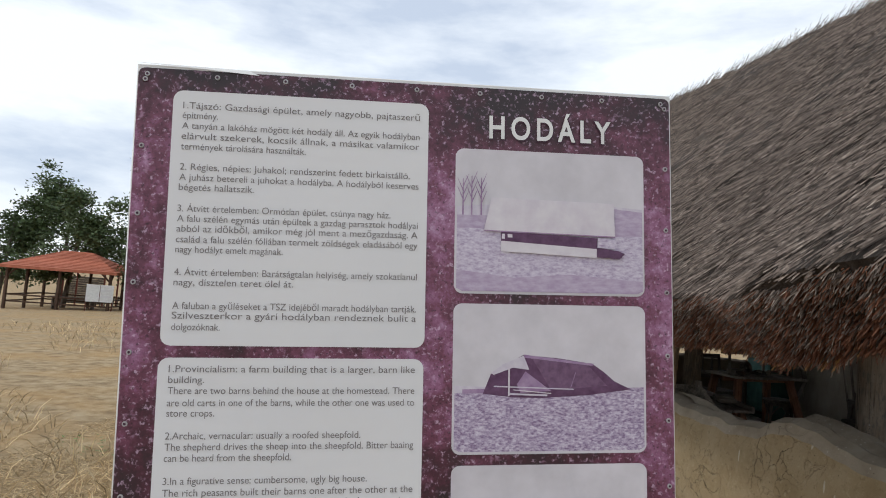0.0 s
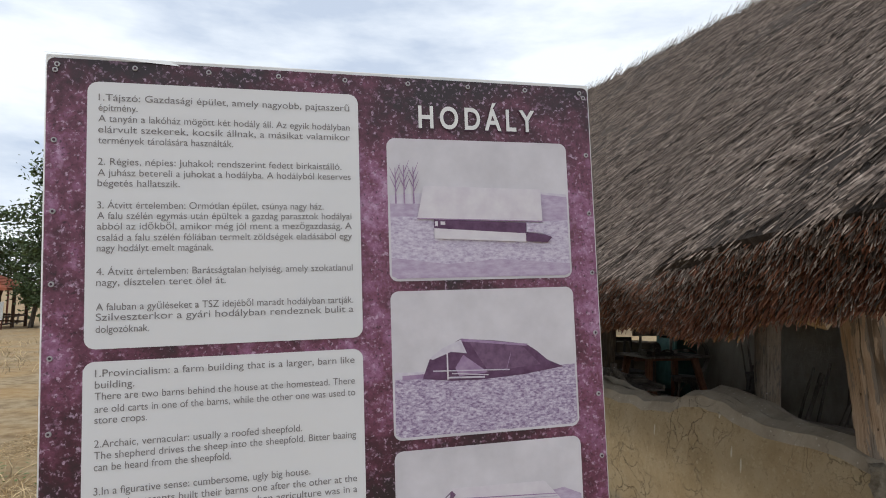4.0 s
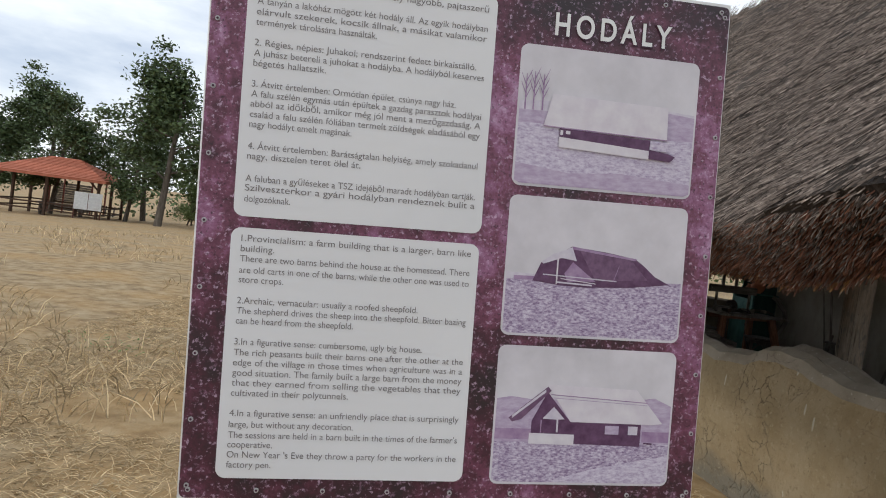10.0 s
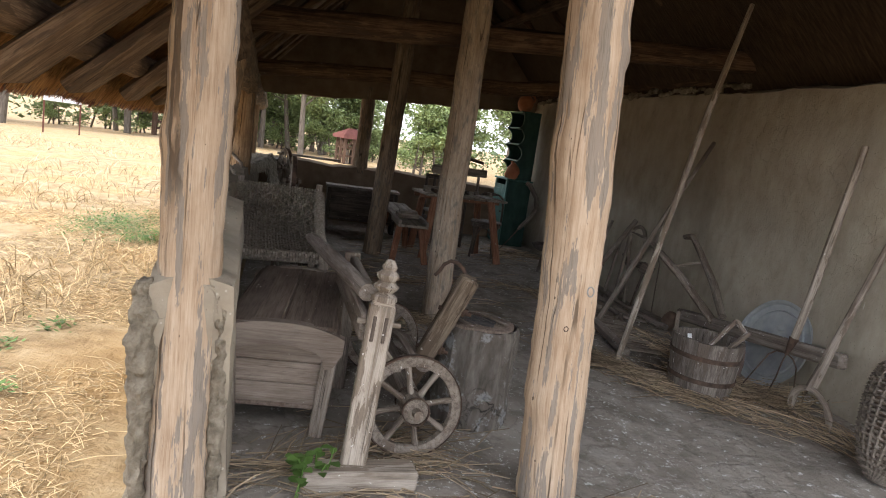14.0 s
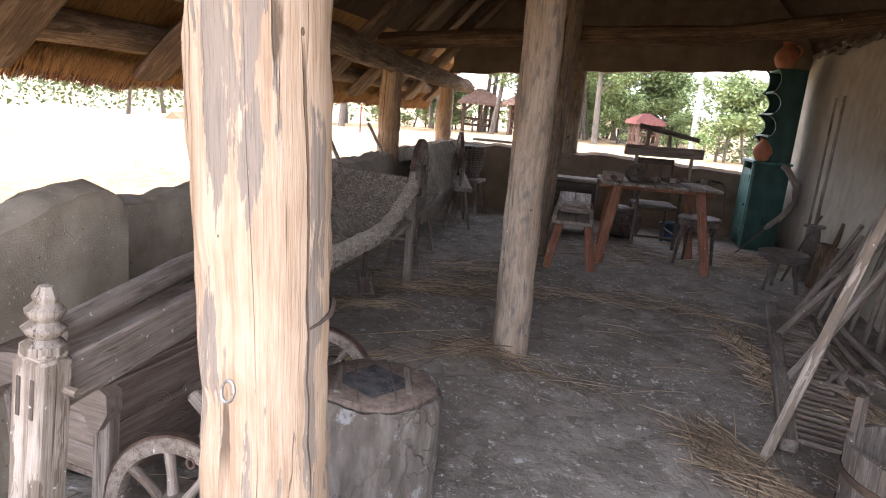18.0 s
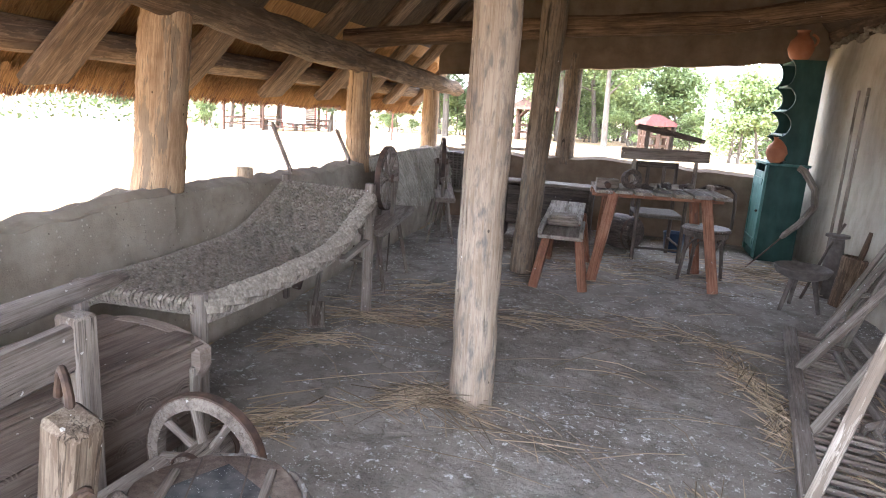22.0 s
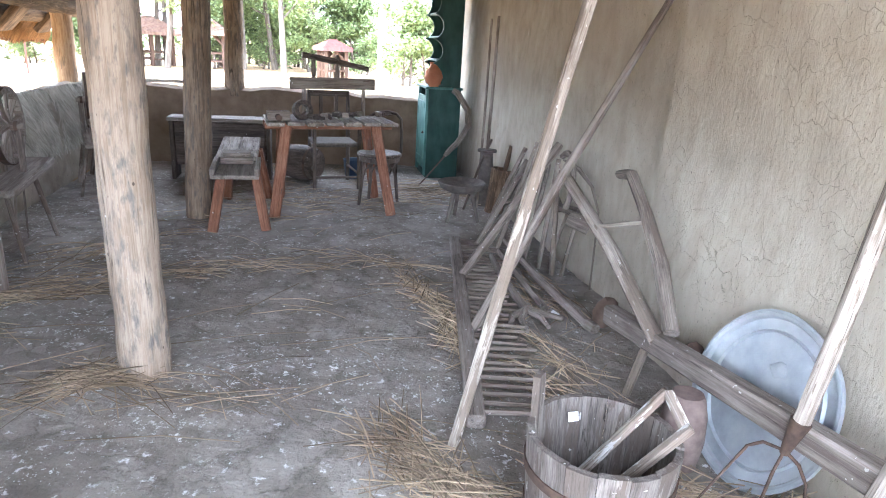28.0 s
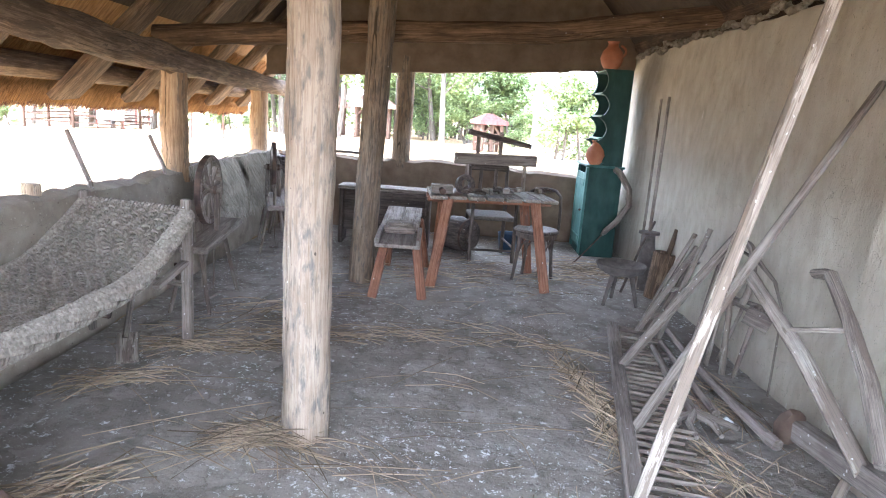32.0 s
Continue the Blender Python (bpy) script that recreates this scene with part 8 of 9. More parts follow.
for a, b in (((5.03, 4.14, 0.16), (5.25, 4.085, 0.5)), ((5.25, 4.085, 0.5), (5.275, 3.985, 0.43)), ((5.28, 3.975, 0.45), (5.09, 3.99, 0.24)), ((5.03, 4.14, 0.08), (5.03, 4.13, 0.2))):
    piece(fr, "rail", plank(a, b, 0.03, 0.024, 0.004), HANDLE)
tagged(part("paper_scrap", box((0.035, 0.03, 0.003), pose(5.03, 4.22, 0.33, 70, 0, 10), 0.001), PAPER), "small white label stuck inside the tub", "label")

# iron-tined fork
ff = at_place("iron_fork", (5.64, 4.02, 0), "iron-tined hayfork with a pale wooden handle", "fork")
piece(ff, "handle", log([(5.635, 4.02, 0.42), (5.7, 4.03, 0.8), (5.86, 4.08, 1.72)], [0.024, 0.026, 0.022], seg=10, rough=0.15, seed=8), PALE_WOOD)
piece(ff, "ferrule", log([(5.62, 4.035, 0.32), (5.637, 4.02, 0.44)], [0.013, 0.03], seg=10), IRON)
for mid, end in (((5.56, 4.12, 0.29), (5.4, 4.14, 0.005)), ((5.59, 4.04, 0.17), (5.56, 4.06, 0.005)), ((5.67, 3.98, 0.25), (5.75, 4.04, 0.005))):
    a = Vector((5.62, 4.035, 0.33))
    m, e = Vector(mid), Vector(end)
    pts = [a, a.lerp(m, 0.6) + Vector((0, 0, 0.02)), m, m.lerp(e, 0.55), e]
    piece(ff, "tine", log(pts, [0.005, 0.0055, 0.005, 0.0045, 0.003], seg=6, steps=3), IRON, "thin curved iron tine")

# digging tool with a crescent
cr = at_place("crescent_fork", (5.6, 3.69, 0), "pale wooden tool with a crescent foot by the wall", "tool")
pts = [Vector((5.6 - 0.045 * math.sin(max(0.0, min(math.pi, a))) - 0.035 * math.cos(a), 3.69 + 0.125 * math.cos(a), 0.05 + 0.17 * math.sin(a))) for a in np.linspace(-0.35, 3.5, 16)]
piece(cr, "crescent", log(pts, [0.012, 0.018] + [0.026] * 12 + [0.018, 0.012], seg=8, steps=1, flat=0.7), PALE_WOOD)
piece(cr, "shaft", log([(5.555, 3.69, 0.2), (5.72, 3.735, 0.62), (5.93, 3.79, 1.14)], [0.034, 0.022, 0.02], seg=9), GREY_WOOD)
basket((5.4, 2.96, 0.02), [(0.03, 0), (0.1, 0.06), (0.17, 0.2), (0.215, 0.36), (0.23, 0.48), (0.22, 0.56)], "big egg-shaped wicker basket leaning against the wall", (-8, 28, 0), 24, 24, 0.01)

au = at_place("wooden_auger", (5.7, 6.65, 0.42), "short wooden auger leaning by the clay wall", "tool")
piece(au, "barrel", log([(5.67, 6.76, 0.4), (5.72, 6.44, 0.43)], [0.026, 0.04], seg=10, seed=3), GREY_WOOD)
piece(au, "crank", log([(5.66, 6.86, 0.47), (5.67, 6.8, 0.43), (5.67, 6.74, 0.38)], [0.018, 0.022, 0.024], seg=8), GREY_WOOD)
piece(au, "prop", log([(5.62, 6.7, 0.0), (5.69, 6.6, 0.42)], [0.012, 0.012], seg=7), GREY_WOOD)
hp = at_place("bent_hoop", (5.72, 6.5, 0.7), "thin bent wooden hoop leaning on the clay wall", "hoop")
for k in range(2):
    piece(hp, "rod", log([(5.66, 6.74 - 0.02 * k, 0.73), (5.7, 6.52, 0.72 - 0.02 * k), (5.73, 6.3 + 0.02 * k, 0.64), (5.76, 6.22, 0.5), (5.76, 6.2, 0.0)], [0.007, 0.008, 0.008, 0.006, 0.006], seg=6), GREY_WOOD)

# card
card = at_place("paper_card", (5.72, 3.98, 0.02), "white printed card lying in the straw", "card")
qd = pose(5.72, 3.985, 0.035, 8, -3, 4)
piece(card, "sheet", box((0.3, 0.09, 0.002), qd, 0.0005), PAPER)
for k, (w, y) in enumerate(((0.1, 0.022), (0.22, -0.005), (0.2, -0.02))):
    piece(card, "print_line", box((w, 0.012 if k == 0 else 0.005, 0.001), qd @ pose(-0.02, y, 0.0022), 0), INK)

# things in the far right corner
st = at_place("three_legged_stool", (5.12, 7.82, 0), "low dark round stool with a dished seat", "stool")
STOOL_WOOD = surface("worn_dark_stool_wood", [(0.3, (0.07, 0.058, 0.05)), (0.7, (0.15, 0.128, 0.11))], freq=16, rough=0.85, bump=0.4)
piece(st, "seat", turned([(0.0005, 0.25), (0.12, 0.255), (0.18, 0.285), (0.205, 0.335), (0.195, 0.342), (0.165, 0.315), (0.09, 0.285), (0.0005, 0.28)], 26, pose(5.12, 7.82, 0), 0.03, 3), STOOL_WOOD)
for k in range(3):
    a = radians(100 + 120 * k)
    piece(st, "leg", log([(5.12 + 0.16 * math.cos(a), 7.82 + 0.16 * math.sin(a), 0), (5.12 + 0.08 * math.cos(a), 7.82 + 0.08 * math.sin(a), 0.29)], [0.015, 0.02], seg=8), STOOL_WOOD)
ch = at_place("butter_churn", (5.42, 8.4, 0), "tall tapered dark wooden churn with a plunger pole", "churn")
piece(ch, "cone", turned([(0.085, 0), (0.07, 0.35), (0.055, 0.5), (0.09, 0.51), (0.09, 0.53), (0.0005, 0.535)], 20, pose(5.42, 8.42, 0), 0.02), STOOL_WOOD)
piece(ch, "plunger", log([(5.42, 8.42, 0.52), (5.46, 8.6, 1.1), (5.5, 8.8, 1.72)], [0.016, 0.015, 0.014], seg=8), GREY_WOOD)
mo = at_place("wooden_mortar", (5.5, 8.15, 0), "tall pale wooden mortar leaning by the wall with a pestle", "mortar")
mm = pose(5.47, 8.14, 0.0, 0, 7, 0)
piece(mo, "body", turned([(0.085, 0.0), (0.088, 0.2), (0.098, 0.4), (0.085, 0.41), (0.075, 0.38), (0.07, 0.1), (0.0005, 0.08)], 22, mm, 0.04, 5), RAFTER)
piece(mo, "pestle", log([mm @ Vector((0.02, 0, 0.3)), mm @ Vector((0.05, 0.02, 0.62))], [0.022, 0.024], seg=9), RAFTER)
bar("scythe_snath", [(5.2, 9.6, 0.98), (5.25, 9.58, 0.95), (5.36, 9.5, 0.78), (5.38, 9.48, 0.62), (5.27, 9.44, 0.45), (5.15, 9.38, 0.33), (5.12, 9.36, 0.3)], [0.03, 0.034, 0.034, 0.034, 0.032, 0.028, 0.015], GREY_WOOD, "curved grey wooden handle with an iron rod", "tool", seed=5)
bar("iron_rod", [(5.13, 9.36, 0.31), (4.98, 9.25, 0.15), (4.84, 9.15, 0.01)], [0.009, 0.008, 0.007], IRON, "thin iron rod standing before the cupboard", "rod")
bar("thin_pole", [(5.34, 8.3, 0.0), (5.4, 8.6, 0.8), (5.46, 8.95, 1.7)], [0.013, 0.012, 0.011], GREY_WOOD, "thin grey pole leaning against the clay wall", "pole", seed=6)
bar("thin_pole", [(5.2, 8.2, 0.0), (5.35, 8.35, 0.4), (5.46, 8.45, 0.62)], [0.012, 0.012, 0.012], DARK_WOOD, "short dark stick leaning on the churn", "stick", seed=7)

# front post: a dark strip drawn for a saw cut's shade, and an iron ring
ir = at_place("iron_scrap", (3.63, 2.62, 1.0), "thin dark strip across the post, drawn for the shade in a saw cut", "scrap")
pts = [Vector((3.532 + 0.118 * math.cos(radians(a)), 2.63 + 0.118 * math.sin(radians(a)), 0.99 + 0.0003 * (a + 17))) for a in (-18, -5, 12, 28, 42)]
piece(ir, "blade", log(pts, [0.002, 0.0035, 0.0055, 0.006, 0.005], seg=6, steps=1), DARK_WOOD)
rg = at_place("iron_ring", (3.5, 2.476, 0.75), "small iron ring hanging on the post", "ring")
pts = [Vector((3.5 + 0.008 * math.cos(a), 2.476, 0.76 + 0.009 * math.sin(a))) for a in np.linspace(0, 6.28, 13)]
piece(rg, "ring", log(pts, [0.002] * 13, seg=5, steps=1, caps=False), IRON)


# ---- straw on the floor ----
def straw_patch(name, label, spots, seed, mat=STRAW, mean=0.17, flat=0.5):
    """Loose stalks: spots are (x, y, spread along, spread across, heading in degrees, how many, height)."""
    rr = random.Random(seed)
    s = Strands()
    for x, y, sa, sc, head, count, high in spots:
        for _ in range(int(count * 0.85)):
            h = radians(head) + rr.gauss(0, flat)
            a, c = rr.gauss(0, sa), rr.gauss(0, sc)
            hx, hy = math.cos(radians(head)), math.sin(radians(head))
            px, py = x + a * hx - c * hy, y + a * hy + c * hx
            ln = abs(rr.gauss(mean * 1.25, mean * 0.6)) + 0.05
            z = 0.012 + abs(rr.gauss(0, high))
            d = Vector((math.cos(h), math.sin(h), 0)) * ln / 2
            bend = Vector((0, 0, rr.uniform(0, 0.02)))
            p = Vector((px, py, z))
            tilt = Vector((0, 0, rr.gauss(0, high * 0.4)))
            lo = max(0.008, z)
            p.z = lo
            s.add([p - d + Vector((0, 0, max(-lo + 0.006, -tilt.z))), p + bend, p + d + Vector((0, 0, max(-lo + 0.006, tilt.z)))], rr.uniform(0.0015, 0.0034))
    return tagged(s.link(name, mat), label, "straw", kind="stuff")


straw_patch("loose_straw", "loose yellow straw strewn over the earth floor", [
    (3.26, 4.99, 0.1, 0.06, 10, 130, 0.03), (3.55, 4.9, 0.26, 0.025, -10, 30, 0.012), (3.0, 4.82, 0.3, 0.04, 18, 22, 0.01), (2.72, 4.45, 0.1, 0.07, 40, 70, 0.012),
    (2.55, 5.9, 0.24, 0.05, 14, 110, 0.01), (3.0, 6.25, 0.35, 0.05, 12, 80, 0.01), (3.6, 6.5, 0.5, 0.06, 4, 60, 0.008), (2.35, 5.35, 0.12, 0.06, 30, 60, 0.012), (2.6, 6.7, 0.3, 0.12, 40, 70, 0.01),
    (4.6, 6.55, 0.35, 0.04, -22, 50, 0.01), (4.72, 5.95, 0.3, 0.035, 108, 150, 0.014), (4.8, 5.45, 0.25, 0.03, 100, 110, 0.014),
    (4.5, 4.66, 0.05, 0.04, 110, 25, 0.012), (4.62, 4.34, 0.16, 0.045, -48, 210, 0.02), (4.82, 4.12, 0.2, 0.05, -42, 220, 0.02), (5.35, 4.1, 0.16, 0.1, -25, 300, 0.025), (5.58, 4.0, 0.16, 0.1, 10, 330, 0.03),
    (5.25, 4.75, 0.3, 0.06, 115, 130, 0.015), (5.25, 5.3, 0.35, 0.06, 110, 90, 0.012), (5.4, 6.0, 0.3, 0.12, 100, 90, 0.01), (5.0, 3.75, 0.35, 0.06, -38, 160, 0.02),
    (3.9, 8.3, 0.7, 0.5, 20, 190, 0.006), (4.95, 8.8, 0.2, 0.2, 0, 140, 0.008), (2.9, 2.75, 0.3, 0.06, 5, 110, 0.02), (3.05, 3.0, 0.15, 0.1, 20, 110, 0.015),
    (2.5, 2.8, 0.2, 0.1, 40, 50, 0.01), (3.3, 2.5, 0.4, 0.05, 0, 110, 0.015), (3.75, 2.42, 0.18, 0.06, 10, 260, 0.03), (5.6, 3.4, 0.3, 0.08, 100, 120, 0.02)], 3)
rs = random.Random(8)
long_straw = Strands()
for _ in range(36):
    x, y = rs.uniform(2.6, 4.9), rs.uniform(4.2, 7.6)
    h = rs.gauss(0.1, 0.5)
    ln = rs.uniform(0.3, 0.8)
    d = Vector((math.cos(h), math.sin(h), 0))
    p = Vector((x, y, 0.014))
    long_straw.add([p - d * ln / 2, p + Vector((0.02, 0.02, 0.01)), p + d * ln / 2], 0.0024)
tagged(long_straw.link("long_reeds", STRAW), "single long reed stalks lying on the floor", "reeds", kind="stuff")
chips = bmesh.new()
for _ in range(150):
    u, v = rs.uniform(-0.6, 2.3), rs.uniform(1.2, 7.2)
    p = B(u, v, 0.008)
    r = rs.uniform(0.004, 0.013)
    lump = pose(p.x, p.y, p.z, rs.uniform(-15, 15), rs.uniform(-15, 15), rs.uniform(0, 180)) @ Matrix.Diagonal((1, rs.uniform(0.5, 0.9), 0.5, 1))
    add_turned(chips, [(r * 0.6, -r * 0.7), (r, 0.0), (r * 0.7, r * 0.6), (0.0005, r * 0.8)], 7, lump, 0.5, u)
tagged(part("floor_crumbs", chips, [surface("pale_clay_crumbs", [(0.3, (0.24, 0.22, 0.195)), (0.7, (0.42, 0.4, 0.37))], freq=4, rough=0.95, bump=0.2)]), "pale crumbs of clay on the floor", "crumbs", kind="stuff")


# green nettle before the foot beam
def weed(at, n, h, label, seed):
    w = at_place("weed", at, label, "plant", "weeds")
    rr = random.Random(seed)
    stems = bmesh.new()
    leaves = bmesh.new()
    for _ in range(n):
        x, y = at[0] + rr.gauss(0, 0.05), at[1] + rr.gauss(0, 0.05)
        top = Vector((x + rr.gauss(0, 0.05), y + rr.gauss(0, 0.05), at[2] + h * rr.uniform(0.5, 1)))
        base = Vector((x, y, at[2]))
        add_log(stems, [base, top], [0.003, 0.002], seg=5, steps=2)
        for k in range(5):
            p = base.lerp(top, 0.35 + 0.16 * k)
            a = k * 2.4 + rr.random()
            d = Vector((math.cos(a), math.sin(a), 0.25)).normalized()
            s = Vector((-math.sin(a), math.cos(a), 0))
            L, W = rr.uniform(0.035, 0.065), rr.uniform(0.014, 0.024)
            pts = [p, p + d * L * 0.4 + s * W + Vector((0, 0, 0.004)), p + d * L * 0.8 + s * W * 0.6, p + d * L - Vector((0, 0, 0.008)), p + d * L * 0.8 - s * W * 0.6, p + d * L * 0.4 - s * W + Vector((0, 0, 0.004))]
            leaves.faces.new([leaves.verts.new(q) for q in pts])
    piece(w, "stems", stems, GREEN_LEAF)
    piece(w, "leaves", leaves, GREEN_LEAF)
    return w


weed((2.6, 2.58, 0), 9, 0.2, "small bright green nettle by the foot beam", 1)


# ---- outside: grass, trees, shelters ----
rg2 = random.Random(21)
grass = Strands()


def blade(x, y, h, lay, w=0.0022):
    z = ground_z(x, y)
    a = rg2.uniform(0, 6.283)
    d = Vector((math.cos(a) * lay, math.sin(a) * lay, 1 - lay * 0.85)).normalized()
    p = Vector((x, y, z))
    q = p + d * h * 0.55
    e = p + d * h + Vector((math.cos(a), math.sin(a), 0)) * h * 0.25 - Vector((0, 0, h * 0.12))
    e.z = max(e.z, z + 0.004)
    grass.add([p, q, e], w, w * 0.4)


for k in range(88000):
    x = rg2.uniform(-3.2, 2.6)
    y = 0.8 + 8.5 * rg2.random() ** 1.6
    if in_barn(x, y, 0.12) or noise.noise(Vector((x * 0.9, y * 0.9, 7))) < -0.28:
        continue
    blade(x, y, rg2.uniform(0.02, 0.07) if k % 16 else rg2.uniform(0.08, 0.17), rg2.uniform(0.6, 1.02), rg2.uniform(0.0012, 0.003))
for k in range(9000):
    d = 4 + 22 * rg2.random() ** 1.3
    a = radians(rg2.uniform(-75, 12))
    x, y = d * math.sin(a), d * math.cos(a)
    if in_barn(x, y, 0.3):
        continue
    if noise.noise(Vector((x * 0.35, y * 0.35, 2))) > 0.02:
        blade(x, y, rg2.uniform(0.08, 0.24), rg2.uniform(0.1, 0.6), 0.0035 + d * 0.0003)
for k in range(2500):
    x, y = rg2.uniform(1.5, 4.6), rg2.uniform(1.9, 2.5)
    if not in_barn(x, y, 0.05):
        blade(x, y, rg2.uniform(0.04, 0.11), rg2.uniform(0.4, 1.0))
tagged(grass.link("dry_grass", DRY_GRASS), "dry yellow grass and trampled straw", "grass", kind="stuff")

# green patches by the wall
patch = bmesh.new()
for cx, cy, sx, sy, n in ((0.2, 7.7, 0.22, 0.45, 1500), (0.7, 7.1, 0.14, 0.2, 700), (1.33, 7.7, 0.06, 0.12, 350), (0.97, 3.77, 0.05, 0.06, 60), (1.1, 4.15, 0.05, 0.06, 50), (1.23, 3.25, 0.04, 0.05, 50), (0.85, 2.95, 0.05, 0.05, 60), (0.98, 3.3, 0.04, 0.04, 40), (1.2, 2.47, 0.05, 0.04, 50), (-2.6, 5.4, 0.2, 0.2, 90)):
    for _ in range(n):
        x, y = rg2.gauss(cx, sx), rg2.gauss(cy, sy)
        if in_barn(x, y, 0.12):
            continue
        p = Vector((x, y, ground_z(x, y) + rg2.uniform(0.005, 0.05 if n < 200 else 0.07)))
        a = rg2.uniform(0, 6.28)
        d = Vector((math.cos(a), math.sin(a), rg2.uniform(-0.2, 0.6))) * rg2.uniform(0.01, 0.026)
        s = Vector((-math.sin(a), math.cos(a), 0.1)) * 0.009
        patch.faces.new([patch.verts.new(q) for q in (p - d, p + s, p + d, p - s)])
tagged(part("green_weeds", patch, GREEN_LEAF, smooth=False), "low green weeds in the dry grass", "weeds", kind="stuff")
weed((1.36, 7.6, 0), 8, 0.25, "green weed growing at the foot of the wall", 5)


def tree(name, at, height, spread, leafmat, seed, label, clumps=46, per=44, leaf=0.16, bare=0.25, trunk_r=0.16, trunks=1):
    """A tree: tapered trunk, limbs, and a crown of many small leaves gathered in uneven clumps."""
    t = thing(name, (0, 0, 0), label, "tree", "trees")
    rr = random.Random(seed)
    wood = bmesh.new()
    tips = []
    for tr in range(trunks):
        off = Vector((rr.gauss(0, 0.5), rr.gauss(0, 0.5), 0)) if tr else Vector((0, 0, 0))
        top = off + Vector((rr.gauss(0, 0.05), rr.gauss(0, 0.05), 1)) * height * 0.8
        mid = off.lerp(top, 0.5) + Vector((rr.gauss(0, 0.25), rr.gauss(0, 0.25), 0))
        add_log(wood, [off + Vector((0, 0, -0.3)), mid, top], [trunk_r, trunk_r * 0.65, trunk_r * 0.2], seg=9, rough=0.15, seed=seed + tr, steps=4)
        for k in range(9):
            f = bare + (1 - bare) * (k + rr.random()) / 9
            p = off.lerp(mid, f * 2) if f < 0.5 else mid.lerp(top, f * 2 - 1)
            a = rr.uniform(0, 6.283)
            ln = spread * rr.uniform(0.6, 1.1) * (1.15 - 0.6 * f)
            e = p + Vector((math.cos(a) * ln, math.sin(a) * ln, height * rr.uniform(0.06, 0.2)))
            m = p.lerp(e, 0.5) + Vector((0, 0, -0.05 * ln))
            add_log(wood, [p, m, e], [trunk_r * 0.4 * (1.2 - f), trunk_r * 0.22, trunk_r * 0.08], seg=6, rough=0.1, seed=k, steps=2)
            tips += [e, m.lerp(e, 0.5), m]
        tips += [top, top, mid.lerp(top, 0.7)]
    part("trunk", wood, BARK, t)
    v, f = [], []
    for k in range(clumps):
        c = rr.choice(tips) + Vector((rr.gauss(0, spread * 0.16), rr.gauss(0, spread * 0.16), rr.gauss(0, height * 0.045)))
        r = spread * rr.uniform(0.14, 0.32)
        for _ in range(per):
            d = Vector((rr.gauss(0, 1), rr.gauss(0, 1), rr.gauss(0, 0.65)))
            p = c + d * r * 0.6
            a = Vector((rr.gauss(0, 1), rr.gauss(0, 1), rr.gauss(0, 0.6))).normalized() * leaf * rr.uniform(0.5, 1.1)
            b = a.cross(Vector((rr.gauss(0, 1), rr.gauss(0, 1), rr.gauss(0, 1)))).normalized() * leaf * rr.uniform(0.25, 0.5)
            n0 = len(v)
            v += [p - a, p + b, p + a, p - b]
            f.append((n0, n0 + 1, n0 + 2, n0 + 3))
    me = bpy.data.meshes.new("crown")
    me.from_pydata([tuple(q) for q in v], [], f)
    me.materials.append(leafmat)
    cr = new("crown", me)
    cr.parent = t
    t.matrix_world = pose(*at)
    return t


def ground_at(x, y):
    return ground_z(x, y) - 0.05


big = tree("broadleaf_tree", (-15.5, 36.5, ground_at(-15.5, 36.5)), 10.5, 3.2, LEAF_A, 1, "tall dark green broadleaf tree behind the shelter", 88, 115, 0.17, 0.28, 0.22)
mid_t = tree("broadleaf_tree", (-26, 44, ground_at(-26, 44)), 8.0, 2.8, LEAF_A, 2, "dark green tree at the edge of the pasture", 62, 105, 0.17, 0.25, 0.2)
aca = tree("acacia_tree", (-0.4, 37, ground_at(-0.4, 37)), 9.5, 2.6, LEAF_B, 3, "tall thin acacia with light green foliage", 80, 100, 0.13, 0.3, 0.17)
aca2 = tree("acacia_tree", (-3.0, 40, ground_at(-3, 40)), 10.5, 2.4, LEAF_A, 4, "tall forked acacia with sparse foliage", 66, 90, 0.13, 0.35, 0.19, 2)
bush = tree("bush", (5.4, 31, ground_at(5.4, 31)), 3.7, 1.7, LEAF_B, 5, "rounded light green bush at the pasture's edge", 76, 100, 0.11, 0.05, 0.07, 3)


def copies(src, spots):
    for x, y, s, turn in spots:
        src_scale = src.scale.copy()
        c = copy_thing(src, pose(x, y, ground_at(x, y), 0, 0, turn))
        c.scale = (s, s, s)


copies(big, [(-10.5, 40, 1.0, 120), (-30, 50, 1.05, 60), (-21, 47, 0.9, 200), (-8, 52, 1.1, 300)])
copies(mid_t, [(-32, 46, 1.0, 90), (-19.5, 41, 0.75, 30), (-12.5, 44, 0.9, 170), (-36, 40, 0.9, 10), (-42, 50, 1.1, 250), (-5.5, 46, 0.95, 77)])
copies(aca, [(-1.6, 42, 1.0, 80), (-0.5, 47, 1.1, 150), (14, 46, 1.15, 210), (12, 38, 0.95, 20), (-6.5, 38, 1.0, 260), (-3.5, 48, 1.2, 310), (18, 44, 1.1, 100)])
copies(aca2, [(0.6, 43, 1.0, 60), (12.5, 42, 0.95, 140), (-8.5, 43, 1.0, 220), (-2.5, 54, 1.2, 20), (-7, 56, 1.2, 190)])
